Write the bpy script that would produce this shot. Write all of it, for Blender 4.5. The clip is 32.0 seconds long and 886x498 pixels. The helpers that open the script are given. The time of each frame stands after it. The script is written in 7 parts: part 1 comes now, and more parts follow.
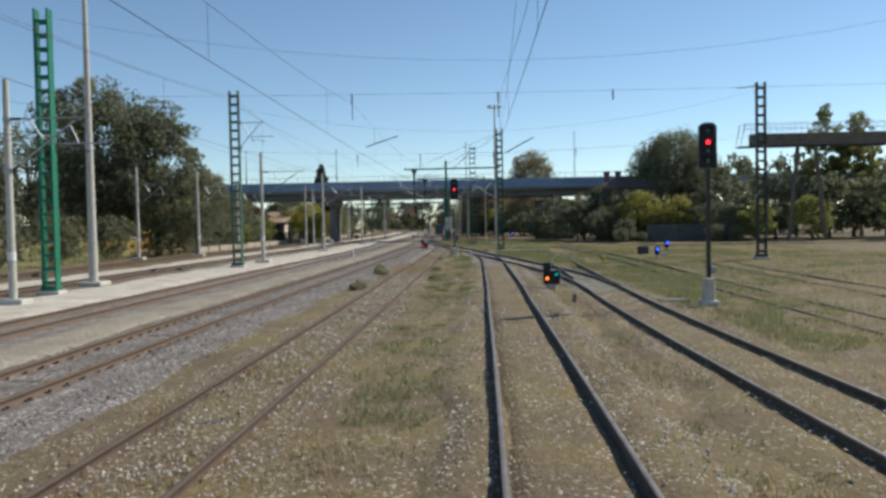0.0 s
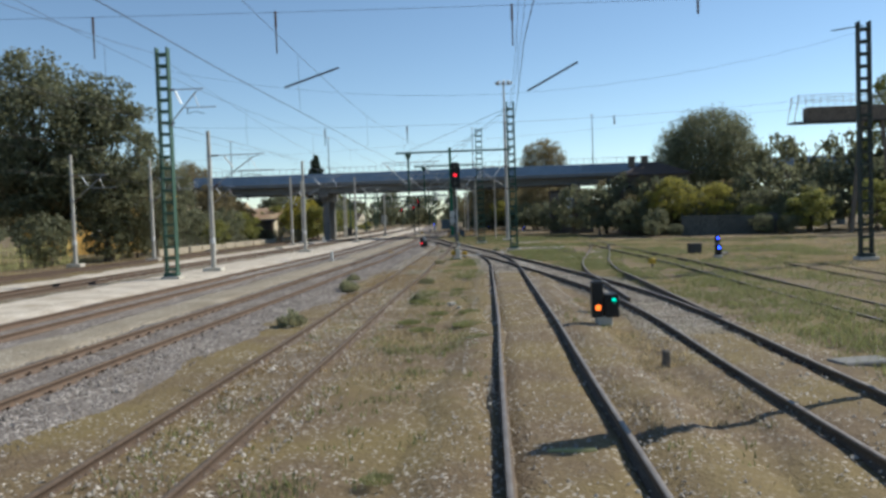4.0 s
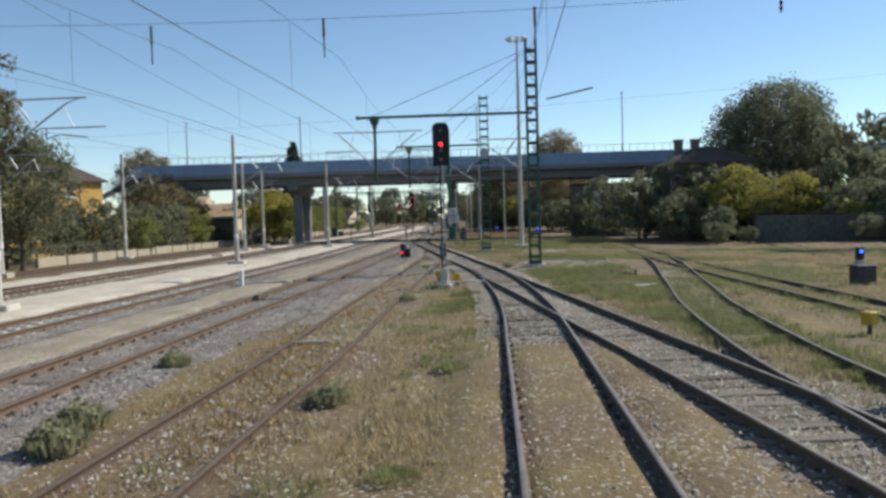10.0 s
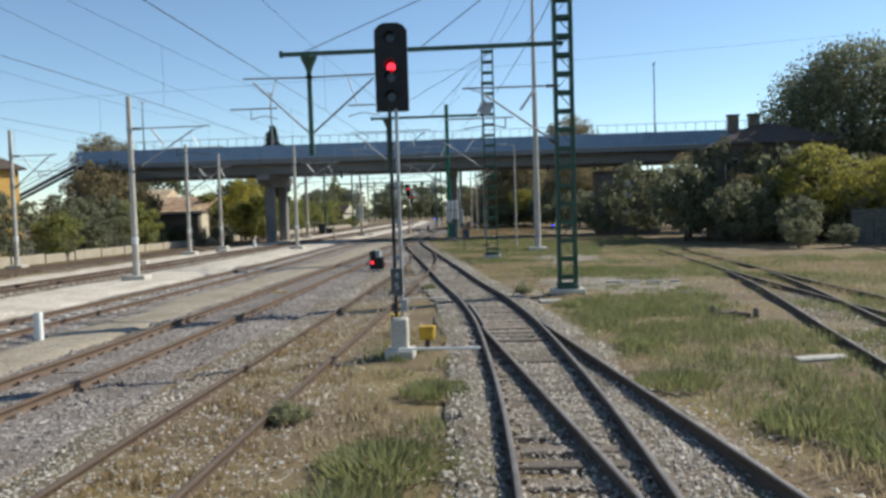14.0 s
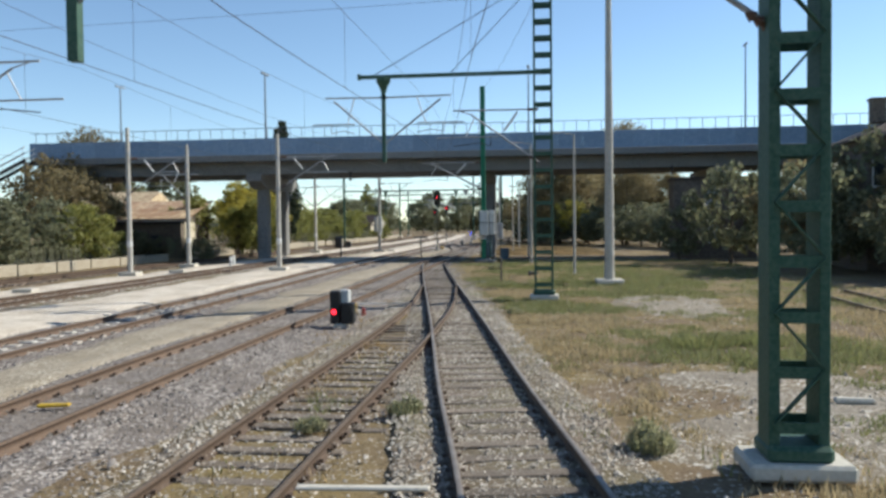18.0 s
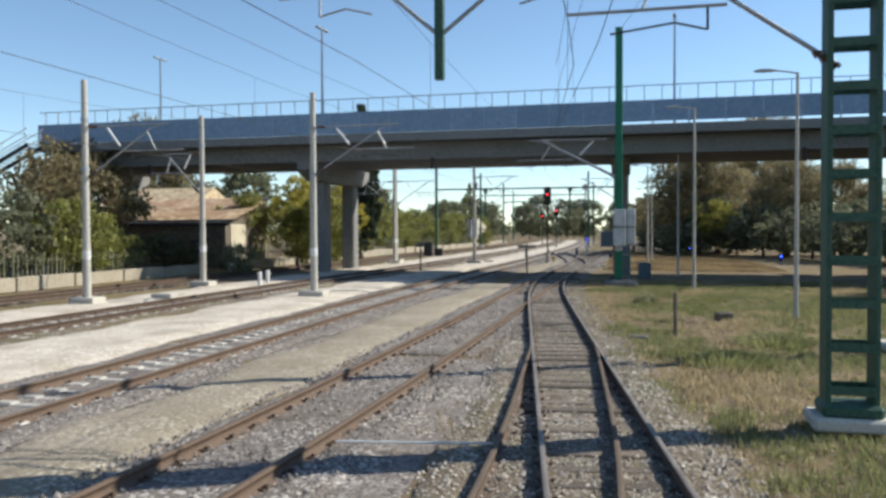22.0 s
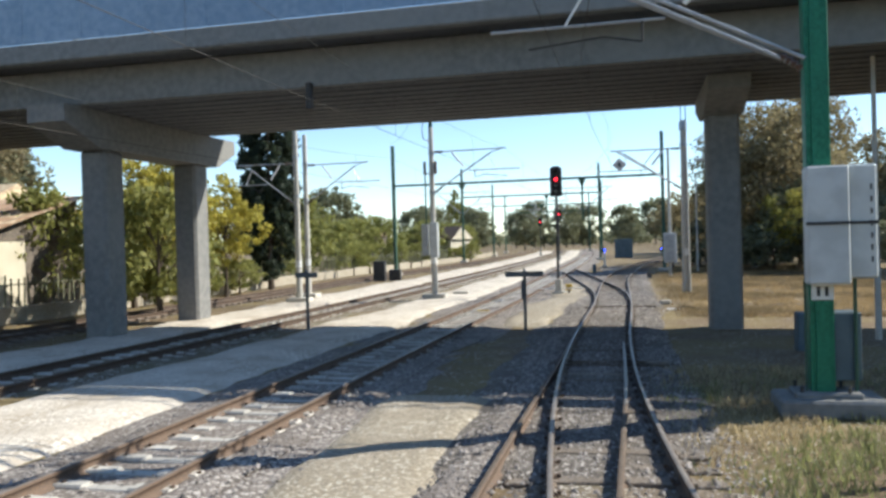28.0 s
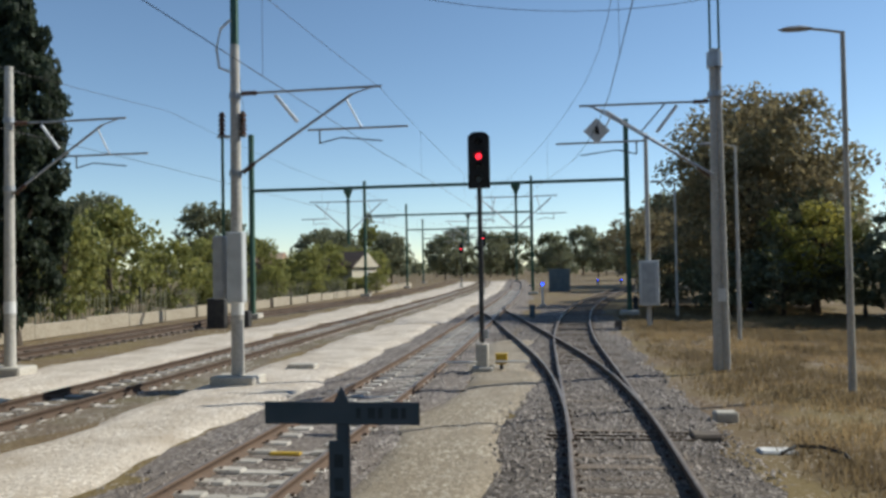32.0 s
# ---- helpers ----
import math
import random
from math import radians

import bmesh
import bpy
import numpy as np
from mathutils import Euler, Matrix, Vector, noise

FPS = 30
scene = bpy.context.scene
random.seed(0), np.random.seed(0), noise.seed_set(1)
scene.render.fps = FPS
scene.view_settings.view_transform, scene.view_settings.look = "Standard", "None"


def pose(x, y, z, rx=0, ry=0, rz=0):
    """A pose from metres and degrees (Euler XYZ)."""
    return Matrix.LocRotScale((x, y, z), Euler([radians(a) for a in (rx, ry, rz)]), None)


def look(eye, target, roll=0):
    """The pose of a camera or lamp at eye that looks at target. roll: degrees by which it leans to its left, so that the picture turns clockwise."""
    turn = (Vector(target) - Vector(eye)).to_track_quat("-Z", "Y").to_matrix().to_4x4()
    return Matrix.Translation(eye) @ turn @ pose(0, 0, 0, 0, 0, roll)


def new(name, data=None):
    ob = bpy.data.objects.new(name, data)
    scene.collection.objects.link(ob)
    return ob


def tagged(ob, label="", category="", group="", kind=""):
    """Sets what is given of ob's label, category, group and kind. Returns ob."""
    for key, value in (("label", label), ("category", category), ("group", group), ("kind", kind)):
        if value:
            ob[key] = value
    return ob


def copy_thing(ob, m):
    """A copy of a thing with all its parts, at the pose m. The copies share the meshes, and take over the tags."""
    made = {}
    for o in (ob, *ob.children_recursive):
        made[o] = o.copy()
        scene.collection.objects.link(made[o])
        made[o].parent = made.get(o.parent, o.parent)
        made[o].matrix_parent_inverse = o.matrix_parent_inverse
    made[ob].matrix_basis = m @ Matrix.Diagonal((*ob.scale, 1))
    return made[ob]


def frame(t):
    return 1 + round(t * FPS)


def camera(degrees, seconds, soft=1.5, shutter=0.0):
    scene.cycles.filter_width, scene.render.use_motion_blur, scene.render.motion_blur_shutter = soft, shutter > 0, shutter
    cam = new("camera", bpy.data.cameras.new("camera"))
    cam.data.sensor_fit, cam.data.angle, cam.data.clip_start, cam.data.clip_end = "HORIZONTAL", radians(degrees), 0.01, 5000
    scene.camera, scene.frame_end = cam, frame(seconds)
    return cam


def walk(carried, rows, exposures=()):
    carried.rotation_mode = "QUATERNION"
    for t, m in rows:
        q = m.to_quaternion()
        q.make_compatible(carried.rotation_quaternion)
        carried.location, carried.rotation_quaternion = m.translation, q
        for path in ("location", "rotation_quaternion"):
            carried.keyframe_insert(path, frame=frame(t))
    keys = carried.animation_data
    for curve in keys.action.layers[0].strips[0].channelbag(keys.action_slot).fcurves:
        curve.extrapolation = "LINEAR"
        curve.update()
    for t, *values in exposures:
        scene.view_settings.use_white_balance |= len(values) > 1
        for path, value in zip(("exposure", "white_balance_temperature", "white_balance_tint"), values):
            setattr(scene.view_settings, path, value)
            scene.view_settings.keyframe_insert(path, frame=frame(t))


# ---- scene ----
cam = camera(58.04, 32.0, soft=3.0)
# seconds, then the eye's place in metres and its turn in degrees
PATH = [
    (0.0, 1.184, 2.703, 2.862, 88.194, 1.141, 1.568),
    (0.5, 1.177, 4.382, 2.866, 88.088, 1.537, 1.543),
    (1.0, 1.231, 6.063, 2.869, 88.074, 1.263, 1.468),
    (1.5, 1.221, 7.752, 2.865, 88.179, 1.469, 1.457),
    (2.0, 1.265, 9.452, 2.862, 88.448, 1.470, 1.533),
    (2.5, 1.335, 11.167, 2.859, 88.319, 1.765, 1.646),
    (3.0, 1.412, 12.899, 2.856, 88.088, 1.782, 1.864),
    (3.5, 1.499, 14.652, 2.860, 87.921, 1.962, 2.190),
    (5.5, 1.687, 22.088, 2.870, 87.632, 1.916, 2.376),
    (6.0, 1.660, 23.974, 2.874, 87.631, 2.073, 2.303),
    (6.5, 1.700, 25.857, 2.874, 87.411, 2.071, 2.381),
    (7.0, 1.705, 27.746, 2.871, 87.288, 1.983, 2.353),
    (7.5, 1.730, 29.654, 2.875, 87.172, 1.938, 2.363),
    (8.0, 1.785, 31.592, 2.884, 87.352, 1.728, 2.372),
    (8.5, 1.839, 33.532, 2.868, 87.479, 1.759, 2.224),
    (9.0, 1.857, 35.489, 2.867, 87.399, 1.785, 2.634),
    (9.5, 1.876, 37.449, 2.872, 87.361, 1.852, 2.765),
    (10.0, 1.893, 39.405, 2.879, 87.681, 1.603, 2.740),
    (10.5, 1.928, 41.362, 2.872, 87.552, 1.899, 2.614),
    (11.0, 1.992, 43.349, 2.868, 87.537, 1.843, 2.786),
    (11.5, 2.015, 45.376, 2.866, 87.553, 2.047, 3.009),
    (12.0, 2.008, 47.444, 2.866, 87.586, 1.531, 2.999),
    (12.5, 2.103, 49.553, 2.872, 87.713, 1.768, 2.985),
    (13.0, 2.180, 51.685, 2.877, 87.693, 1.758, 2.961),
    (13.5, 2.229, 53.831, 2.889, 87.299, 1.851, 3.297),
    (14.0, 2.225, 55.996, 2.914, 87.269, 1.708, 3.391),
    (14.5, 2.288, 58.168, 2.898, 87.328, 1.548, 3.317),
    (16.5, 2.136, 67.073, 2.866, 88.430, 0.498, 3.844),
    (17.0, 2.050, 69.295, 2.865, 88.235, 0.325, 4.501),
    (17.5, 1.965, 71.513, 2.869, 88.206, 0.917, 5.537),
    (18.0, 1.820, 73.730, 2.868, 88.258, 0.629, 6.334),
    (18.5, 1.619, 75.942, 2.862, 88.614, 0.545, 6.897),
    (19.0, 1.404, 78.164, 2.865, 88.822, 0.436, 7.863),
    (19.5, 1.137, 80.394, 2.868, 88.698, 0.766, 9.301),
    (20.0, 0.802, 82.637, 2.871, 88.593, 0.906, 10.826),
    (20.5, 0.427, 84.895, 2.860, 88.508, 0.846, 11.665),
    (21.0, 0.061, 87.168, 2.860, 88.539, 0.905, 12.954),
    (21.5, -0.298, 89.440, 2.866, 88.613, 0.553, 13.209),
    (22.0, -0.661, 91.710, 2.870, 88.626, 0.214, 13.927),
    (22.5, -0.958, 93.982, 2.866, 88.304, 0.328, 15.132),
    (23.0, -1.269, 96.255, 2.865, 88.706, 0.220, 14.635),
    (23.5, -1.607, 98.531, 2.871, 88.350, 0.382, 15.585),
    (24.0, -1.980, 100.807, 2.883, 88.409, -0.229, 15.046),
    (24.5, -2.283, 103.085, 2.882, 88.702, 0.448, 15.155),
    (25.0, -2.602, 105.371, 2.884, 89.473, 0.169, 14.033),
    (25.5, -2.935, 107.675, 2.867, 89.949, 0.392, 13.718),
    (27.5, -4.303, 117.261, 2.864, 88.816, 1.072, 13.709),
    (28.0, -4.645, 119.703, 2.866, 89.448, 1.602, 13.519),
    (28.5, -5.004, 122.152, 2.869, 90.746, 1.310, 13.155),
    (29.0, -5.351, 124.604, 2.872, 91.745, 2.088, 11.582),
    (29.5, -5.653, 127.059, 2.867, 91.589, 2.034, 11.842),
    (30.0, -5.912, 129.515, 2.863, 91.629, 0.744, 10.505),
    (30.5, -6.111, 131.973, 2.864, 92.481, 1.018, 10.612),
    (31.0, -6.266, 134.432, 2.863, 91.727, 1.518, 10.098),
    (31.5, -6.387, 136.891, 2.857, 91.600, 1.317, 9.133),
    (32.0, -6.493, 139.347, 2.840, 91.368, 0.981, 8.071),
]
walk(cam, [(t, pose(x, y, z, rx, ry, rz)) for t, x, y, z, rx, ry, rz in PATH], [(0, 0.08, 5980, 4), (8, 0.2, 5980, 4), (14, 0.32, 5980, 4), (17, 0.5, 5980, 4), (20, 0.4, 5980, 4), (22, 0.5, 5980, 4), (25, 0.64, 5980, 4), (28, 0.86, 5900, 4), (30, 0.54, 5950, 4), (32, 0.1, 5950, 4)])

# ---- world, sun ----
SUN_EL, SUN_AZ = radians(37), radians(62)  # azimuth from +y towards +x
world = bpy.data.worlds.new("world")
scene.world = world
world.use_nodes = True
wn = world.node_tree
sky = wn.nodes.new("ShaderNodeTexSky")
sky.sky_type, sky.sun_disc = "NISHITA", False
sky.sun_elevation, sky.sun_rotation = SUN_EL, SUN_AZ
sky.altitude, sky.air_density, sky.dust_density, sky.ozone_density = 800, 0.9, 0.01, 0.4
wn.nodes["Background"].inputs[1].default_value = 0.112
wn.links.new(sky.outputs[0], wn.nodes["Background"].inputs[0])
sun = new("sun", bpy.data.lights.new("sun", "SUN"))
sun.data.energy, sun.data.angle, sun.data.color = 4.75, radians(0.6), (1.0, 0.90, 0.765)
sd = Vector((math.cos(SUN_EL) * math.sin(SUN_AZ), math.cos(SUN_EL) * math.cos(SUN_AZ), math.sin(SUN_EL)))
sun.matrix_world = look(sd * 100, (0, 0, 0))


# ---- materials ----
def mat(name, base, rough=0.8, metal=0.0, second=None, scale=3.0, third=None, scale2=40.0, bump=0.0, bscale=30.0, spread=0.5, rnd=0.0, glow=None, power=0.0, spec=0.3, island=0.0):
    """A surface with two scales of variation: second is mixed in by large noise, third by fine noise; rnd varies per object, island per loose piece."""
    m = bpy.data.materials.new(name)
    m.use_nodes = True
    nt = m.node_tree
    b = nt.nodes["Principled BSDF"]
    b.inputs["Roughness"].default_value, b.inputs["Metallic"].default_value = rough, metal
    b.inputs["Specular IOR Level"].default_value = spec
    geo = nt.nodes.new("ShaderNodeNewGeometry")
    col = nt.nodes.new("ShaderNodeRGB")
    col.outputs[0].default_value = (*base, 1)
    out = col.outputs[0]

    def noise_mix(prev, other, sc, amount, detail):
        n = nt.nodes.new("ShaderNodeTexNoise")
        n.inputs["Scale"].default_value, n.inputs["Detail"].default_value = sc, detail
        nt.links.new(geo.outputs["Position"], n.inputs["Vector"])
        r = nt.nodes.new("ShaderNodeMapRange")
        r.inputs[1].default_value, r.inputs[2].default_value = 0.5 - amount * 0.3, 0.5 + amount * 0.3
        nt.links.new(n.outputs["Fac"], r.inputs[0])
        x = nt.nodes.new("ShaderNodeMix")
        x.data_type = "RGBA"
        nt.links.new(r.outputs[0], x.inputs[0])
        nt.links.new(prev, x.inputs[6])
        x.inputs[7].default_value = (*other, 1)
        return x.outputs[2]

    if second:
        out = noise_mix(out, second, scale, spread, 5)
    if third:
        out = noise_mix(out, third, scale2, spread, 3)
    if rnd or island:
        src = nt.nodes.new("ShaderNodeObjectInfo").outputs["Random"] if rnd else geo.outputs["Random Per Island"]
        r = nt.nodes.new("ShaderNodeMapRange")
        k = rnd or island
        r.inputs[3].default_value, r.inputs[4].default_value = 1 - k, 1 + k
        nt.links.new(src, r.inputs[0])
        x = nt.nodes.new("ShaderNodeVectorMath")
        x.operation = "SCALE"
        nt.links.new(out, x.inputs[0])
        nt.links.new(r.outputs[0], x.inputs["Scale"])
        out = x.outputs[0]
    nt.links.new(out, b.inputs["Base Color"])
    if bump:
        n = nt.nodes.new("ShaderNodeTexNoise")
        n.inputs["Scale"].default_value, n.inputs["Detail"].default_value = bscale, 4
        nt.links.new(geo.outputs["Position"], n.inputs["Vector"])
        u = nt.nodes.new("ShaderNodeBump")
        u.inputs["Strength"].default_value, u.inputs["Distance"].default_value = bump, 0.02
        nt.links.new(n.outputs["Fac"], u.inputs["Height"])
        nt.links.new(u.outputs[0], b.inputs["Normal"])
    if glow:
        b.inputs["Emission Color"].default_value, b.inputs["Emission Strength"].default_value = (*glow, 1), power
    return m


def leaf_mat(name, a, b_, c):
    m = mat(name, a, 0.6, second=b_, scale=0.6, third=c, scale2=5.0, island=0.35, spread=0.7)
    nt = m.node_tree
    p = nt.nodes["Principled BSDF"]
    t = nt.nodes.new("ShaderNodeBsdfTranslucent")
    mx = nt.nodes.new("ShaderNodeMixShader")
    mx.inputs[0].default_value = 0.5
    src = p.inputs["Base Color"].links[0].from_socket
    nt.links.new(src, t.inputs["Color"])
    nt.links.new(p.outputs[0], mx.inputs[1])
    nt.links.new(t.outputs[0], mx.inputs[2])
    nt.links.new(mx.outputs[0], nt.nodes["Material Output"].inputs["Surface"])
    return m


def gravel(name, dark, mid, pale, cell, share, patch=None, patch_scale=0.35, bump=0.7, stones=1.0):
    """Loose ground: cells of stone size with a random tone each, pale ones among them (share of all), in patches of a second colour."""
    m = bpy.data.materials.new(name)
    m.use_nodes = True
    nt = m.node_tree
    b = nt.nodes["Principled BSDF"]
    b.inputs["Roughness"].default_value = 0.95
    b.inputs["Specular IOR Level"].default_value = 0.2
    pos = nt.nodes.new("ShaderNodeNewGeometry").outputs["Position"]

    def node(kind, **inputs):
        n = nt.nodes.new(kind)
        for k, v in inputs.items():
            n.inputs[k].default_value = v
        return n

    def noise(scale, lo, hi, detail=4.0):
        n = node("ShaderNodeTexNoise", Scale=scale, Detail=detail)
        nt.links.new(pos, n.inputs["Vector"])
        r = nt.nodes.new("ShaderNodeMapRange")
        r.inputs[1].default_value, r.inputs[2].default_value = lo, hi
        nt.links.new(n.outputs["Fac"], r.inputs[0])
        return r.outputs[0]

    def mix(fac, a, c):
        x = nt.nodes.new("ShaderNodeMix")
        x.data_type = "RGBA"
        nt.links.new(fac, x.inputs[0])
        for s, v in ((x.inputs[6], a), (x.inputs[7], c)):
            if isinstance(v, tuple):
                s.default_value = (*v, 1)
            else:
                nt.links.new(v, s)
        return x.outputs[2]

    v = node("ShaderNodeTexVoronoi", Scale=1.0 / cell)
    nt.links.new(pos, v.inputs["Vector"])
    sep = nt.nodes.new("ShaderNodeSeparateColor")
    nt.links.new(v.outputs["Color"], sep.inputs[0])
    tone = mix(sep.outputs[0], dark, mid)
    soft = mix(noise(5.0, 0.35, 0.65), dark, mid)
    half = nt.nodes.new("ShaderNodeMix")
    half.data_type = "RGBA"
    half.inputs[0].default_value = stones
    nt.links.new(soft, half.inputs[6])
    nt.links.new(tone, half.inputs[7])
    out = half.outputs[2]
    if patch:
        out = mix(noise(patch_scale, 0.42, 0.62, 6.0), out, patch)
    pick = nt.nodes.new("ShaderNodeMath")
    pick.operation = "GREATER_THAN"
    nt.links.new(sep.outputs[1], pick.inputs[0])
    pick.inputs[1].default_value = 1 - share
    where = nt.nodes.new("ShaderNodeMath")
    where.operation = "MULTIPLY"
    nt.links.new(pick.outputs[0], where.inputs[0])
    nt.links.new(noise(0.8, 0.36, 0.58), where.inputs[1])
    out = mix(where.outputs[0], out, pale)
    nt.links.new(out, b.inputs["Base Color"])
    u = node("ShaderNodeBump", Strength=bump, Distance=0.02)
    nt.links.new(v.outputs["Distance"], u.inputs["Height"])
    u.invert = True
    u2 = node("ShaderNodeBump", Strength=0.5, Distance=0.03)
    nt.links.new(noise(9.0, 0.2, 0.8), u2.inputs["Height"])
    nt.links.new(u.outputs[0], u2.inputs["Normal"])
    nt.links.new(u2.outputs[0], b.inputs["Normal"])
    return m


M_GROUND = gravel("dirt_ground", (0.128, 0.09, 0.055), (0.20, 0.145, 0.088), (0.42, 0.37, 0.30), 0.045, 0.1, (0.20, 0.15, 0.068), 0.35, 0.5, 0.45)
M_BALLAST = gravel("grey_ballast", (0.112, 0.092, 0.079), (0.272, 0.236, 0.21), (0.46, 0.413, 0.368), 0.05, 0.22, (0.182, 0.152, 0.128), 0.5)
M_BALLAST_DK = gravel("brown_grey_ballast", (0.075, 0.064, 0.055), (0.19, 0.165, 0.145), (0.40, 0.36, 0.32), 0.045, 0.2, (0.125, 0.105, 0.088), 0.5)
M_BALLAST_OLD = gravel("dirty_ballast", (0.12, 0.093, 0.066), (0.215, 0.168, 0.122), (0.46, 0.42, 0.36), 0.045, 0.2, (0.15, 0.125, 0.075), 0.5)
M_WHITE = gravel("white_gravel", (0.49, 0.42, 0.34), (0.64, 0.565, 0.47), (0.75, 0.68, 0.585), 0.05, 0.25, (0.43, 0.36, 0.28), 0.7, 0.5)
M_SAND = gravel("sandy_gravel", (0.25, 0.207, 0.15), (0.355, 0.30, 0.228), (0.48, 0.425, 0.34), 0.045, 0.25, (0.26, 0.215, 0.155), 0.5, 0.4)
M_PALE = gravel("pale_trodden_gravel", (0.17, 0.14, 0.105), (0.285, 0.245, 0.195), (0.54, 0.50, 0.44), 0.05, 0.25, (0.2, 0.155, 0.1), 0.8, 0.6)
M_STONE = mat("ballast_stone", (0.295, 0.262, 0.238), 0.9, second=(0.195, 0.17, 0.152), scale=1.2, island=0.65)
M_STONE_W = mat("pale_stone", (0.46, 0.415, 0.355), 0.9, second=(0.28, 0.24, 0.198), scale=1.2, island=0.5)
M_RAIL_SIDE = mat("rusty_rail", (0.09, 0.063, 0.047), 0.85, second=(0.065, 0.047, 0.037), scale=2.0, third=(0.12, 0.08, 0.055), scale2=30, bump=0.3, bscale=60)
M_RAIL_ORANGE = mat("rust_brown_rail", (0.128, 0.09, 0.067), 0.85, second=(0.09, 0.066, 0.051), scale=1.6, third=(0.16, 0.105, 0.072), scale2=30, bump=0.3, bscale=60)
M_RAIL_OLD = mat("brown_worn_rail", (0.115, 0.085, 0.06), 0.8, second=(0.075, 0.058, 0.045), scale=2.0, third=(0.15, 0.11, 0.08), scale2=30, bump=0.3, bscale=60)
M_RAIL_TOP = mat("worn_steel", (0.27, 0.235, 0.205), 0.5, 0.35, second=(0.19, 0.155, 0.13), scale=2.5)
M_WOOD = mat("dusty_sleeper_wood", (0.158, 0.126, 0.098), 0.9, second=(0.1, 0.08, 0.063), scale=3, third=(0.22, 0.18, 0.142), scale2=35, bump=0.8, bscale=50, rnd=0.35)
M_CSLEEP = mat("concrete_sleeper", (0.45, 0.415, 0.365), 0.9, second=(0.32, 0.29, 0.25), scale=3, third=(0.50, 0.465, 0.41), scale2=40, bump=0.2, rnd=0.15)
M_CONC_P = mat("grey_edge_concrete", (0.20, 0.202, 0.2), 0.9, second=(0.155, 0.158, 0.158), scale=0.4, third=(0.22, 0.222, 0.218), scale2=5, bump=0.05, bscale=12)
# underside concrete: shade below the deck put into a darker, bluer colour
M_CONC_D = mat("shaded_bridge_concrete", (0.12, 0.126, 0.134), 0.9, second=(0.09, 0.095, 0.102), scale=0.5, third=(0.138, 0.143, 0.15), scale2=6, bump=0.05, bscale=12)
M_CONC = mat("bridge_concrete", (0.21, 0.203, 0.192), 0.9, second=(0.165, 0.162, 0.156), scale=0.35, third=(0.235, 0.226, 0.212), scale2=5, bump=0.03, bscale=12)
M_CONC_L = mat("pale_concrete", (0.50, 0.46, 0.39), 0.85, second=(0.38, 0.345, 0.285), scale=1.2, third=(0.56, 0.52, 0.45), scale2=18, bump=0.1)
M_BLUE = mat("blue_sheet_panel", (0.225, 0.31, 0.43), 0.6, second=(0.26, 0.345, 0.46), scale=0.5, third=(0.19, 0.275, 0.39), scale2=6, rnd=0.06)
M_RAILING = mat("grey_painted_railing", (0.22, 0.25, 0.28), 0.5, 0.3)
M_GREEN = mat("green_paint_steel", (0.045, 0.10, 0.07), 0.6, 0.2, second=(0.03, 0.075, 0.05), scale=1.5, third=(0.07, 0.12, 0.085), scale2=20)
M_GREEN_B = mat("bright_green_paint", (0.02, 0.15, 0.085), 0.5, 0.1, second=(0.015, 0.11, 0.06), scale=1.2, third=(0.03, 0.18, 0.10), scale2=15)
M_DARKG = mat("dark_green_steel", (0.035, 0.05, 0.042), 0.6, 0.3, second=(0.055, 0.055, 0.045), scale=2)
M_POLE = mat("pale_spun_concrete", (0.46, 0.432, 0.38), 0.8, second=(0.36, 0.335, 0.29), scale=1.0, third=(0.51, 0.48, 0.425), scale2=12)
M_GALV = mat("galvanised_steel", (0.42, 0.43, 0.44), 0.5, 0.55, second=(0.33, 0.34, 0.35), scale=4)
M_WIRE = mat("dark_copper_wire", (0.06, 0.055, 0.05), 0.6, 0.4)
M_INS = mat("brown_insulator", (0.10, 0.055, 0.035), 0.3)
M_INS_W = mat("white_insulator", (0.75, 0.74, 0.72), 0.3)
M_BLACK = mat("black_signal_paint", (0.012, 0.012, 0.013), 0.5, second=(0.02, 0.02, 0.021), scale=6)
M_GREYBOX = mat("grey_signal_paint", (0.55, 0.56, 0.55), 0.5, second=(0.45, 0.46, 0.45), scale=3)
M_DKGREY = mat("dark_grey_steel", (0.05, 0.05, 0.052), 0.6, 0.4, second=(0.08, 0.075, 0.07), scale=5)
M_YELLOW = mat("yellow_paint", (0.55, 0.36, 0.03), 0.5, second=(0.42, 0.27, 0.03), scale=6)
M_RED_L = mat("red_signal_light", (0.4, 0.02, 0.03), 0.3, glow=(1.0, 0.02, 0.04), power=2.6)
M_BLUE_L = mat("blue_signal_light", (0.02, 0.04, 0.5), 0.3, glow=(0.02, 0.06, 1.0), power=9.0)
M_GREEN_L = mat("green_signal_light", (0.02, 0.3, 0.25), 0.3, glow=(0.03, 0.8, 0.55), power=1.5)
M_ORANGE_L = mat("orange_signal_light", (0.5, 0.12, 0.02), 0.3, glow=(1.0, 0.17, 0.02), power=2.2)
M_LENS = mat("dark_lens_glass", (0.015, 0.015, 0.02), 0.15, spec=0.6)
M_BARK = mat("tree_bark", (0.085, 0.065, 0.048), 0.95, second=(0.055, 0.043, 0.033), scale=2, third=(0.12, 0.095, 0.07), scale2=15, bump=0.6, bscale=18)
M_LEAF_D = leaf_mat("dark_green_leaves", (0.18, 0.195, 0.115), (0.145, 0.165, 0.098), (0.225, 0.215, 0.125))
M_LEAF_B = leaf_mat("brownish_leaves", (0.235, 0.195, 0.105), (0.18, 0.17, 0.095), (0.29, 0.225, 0.115))
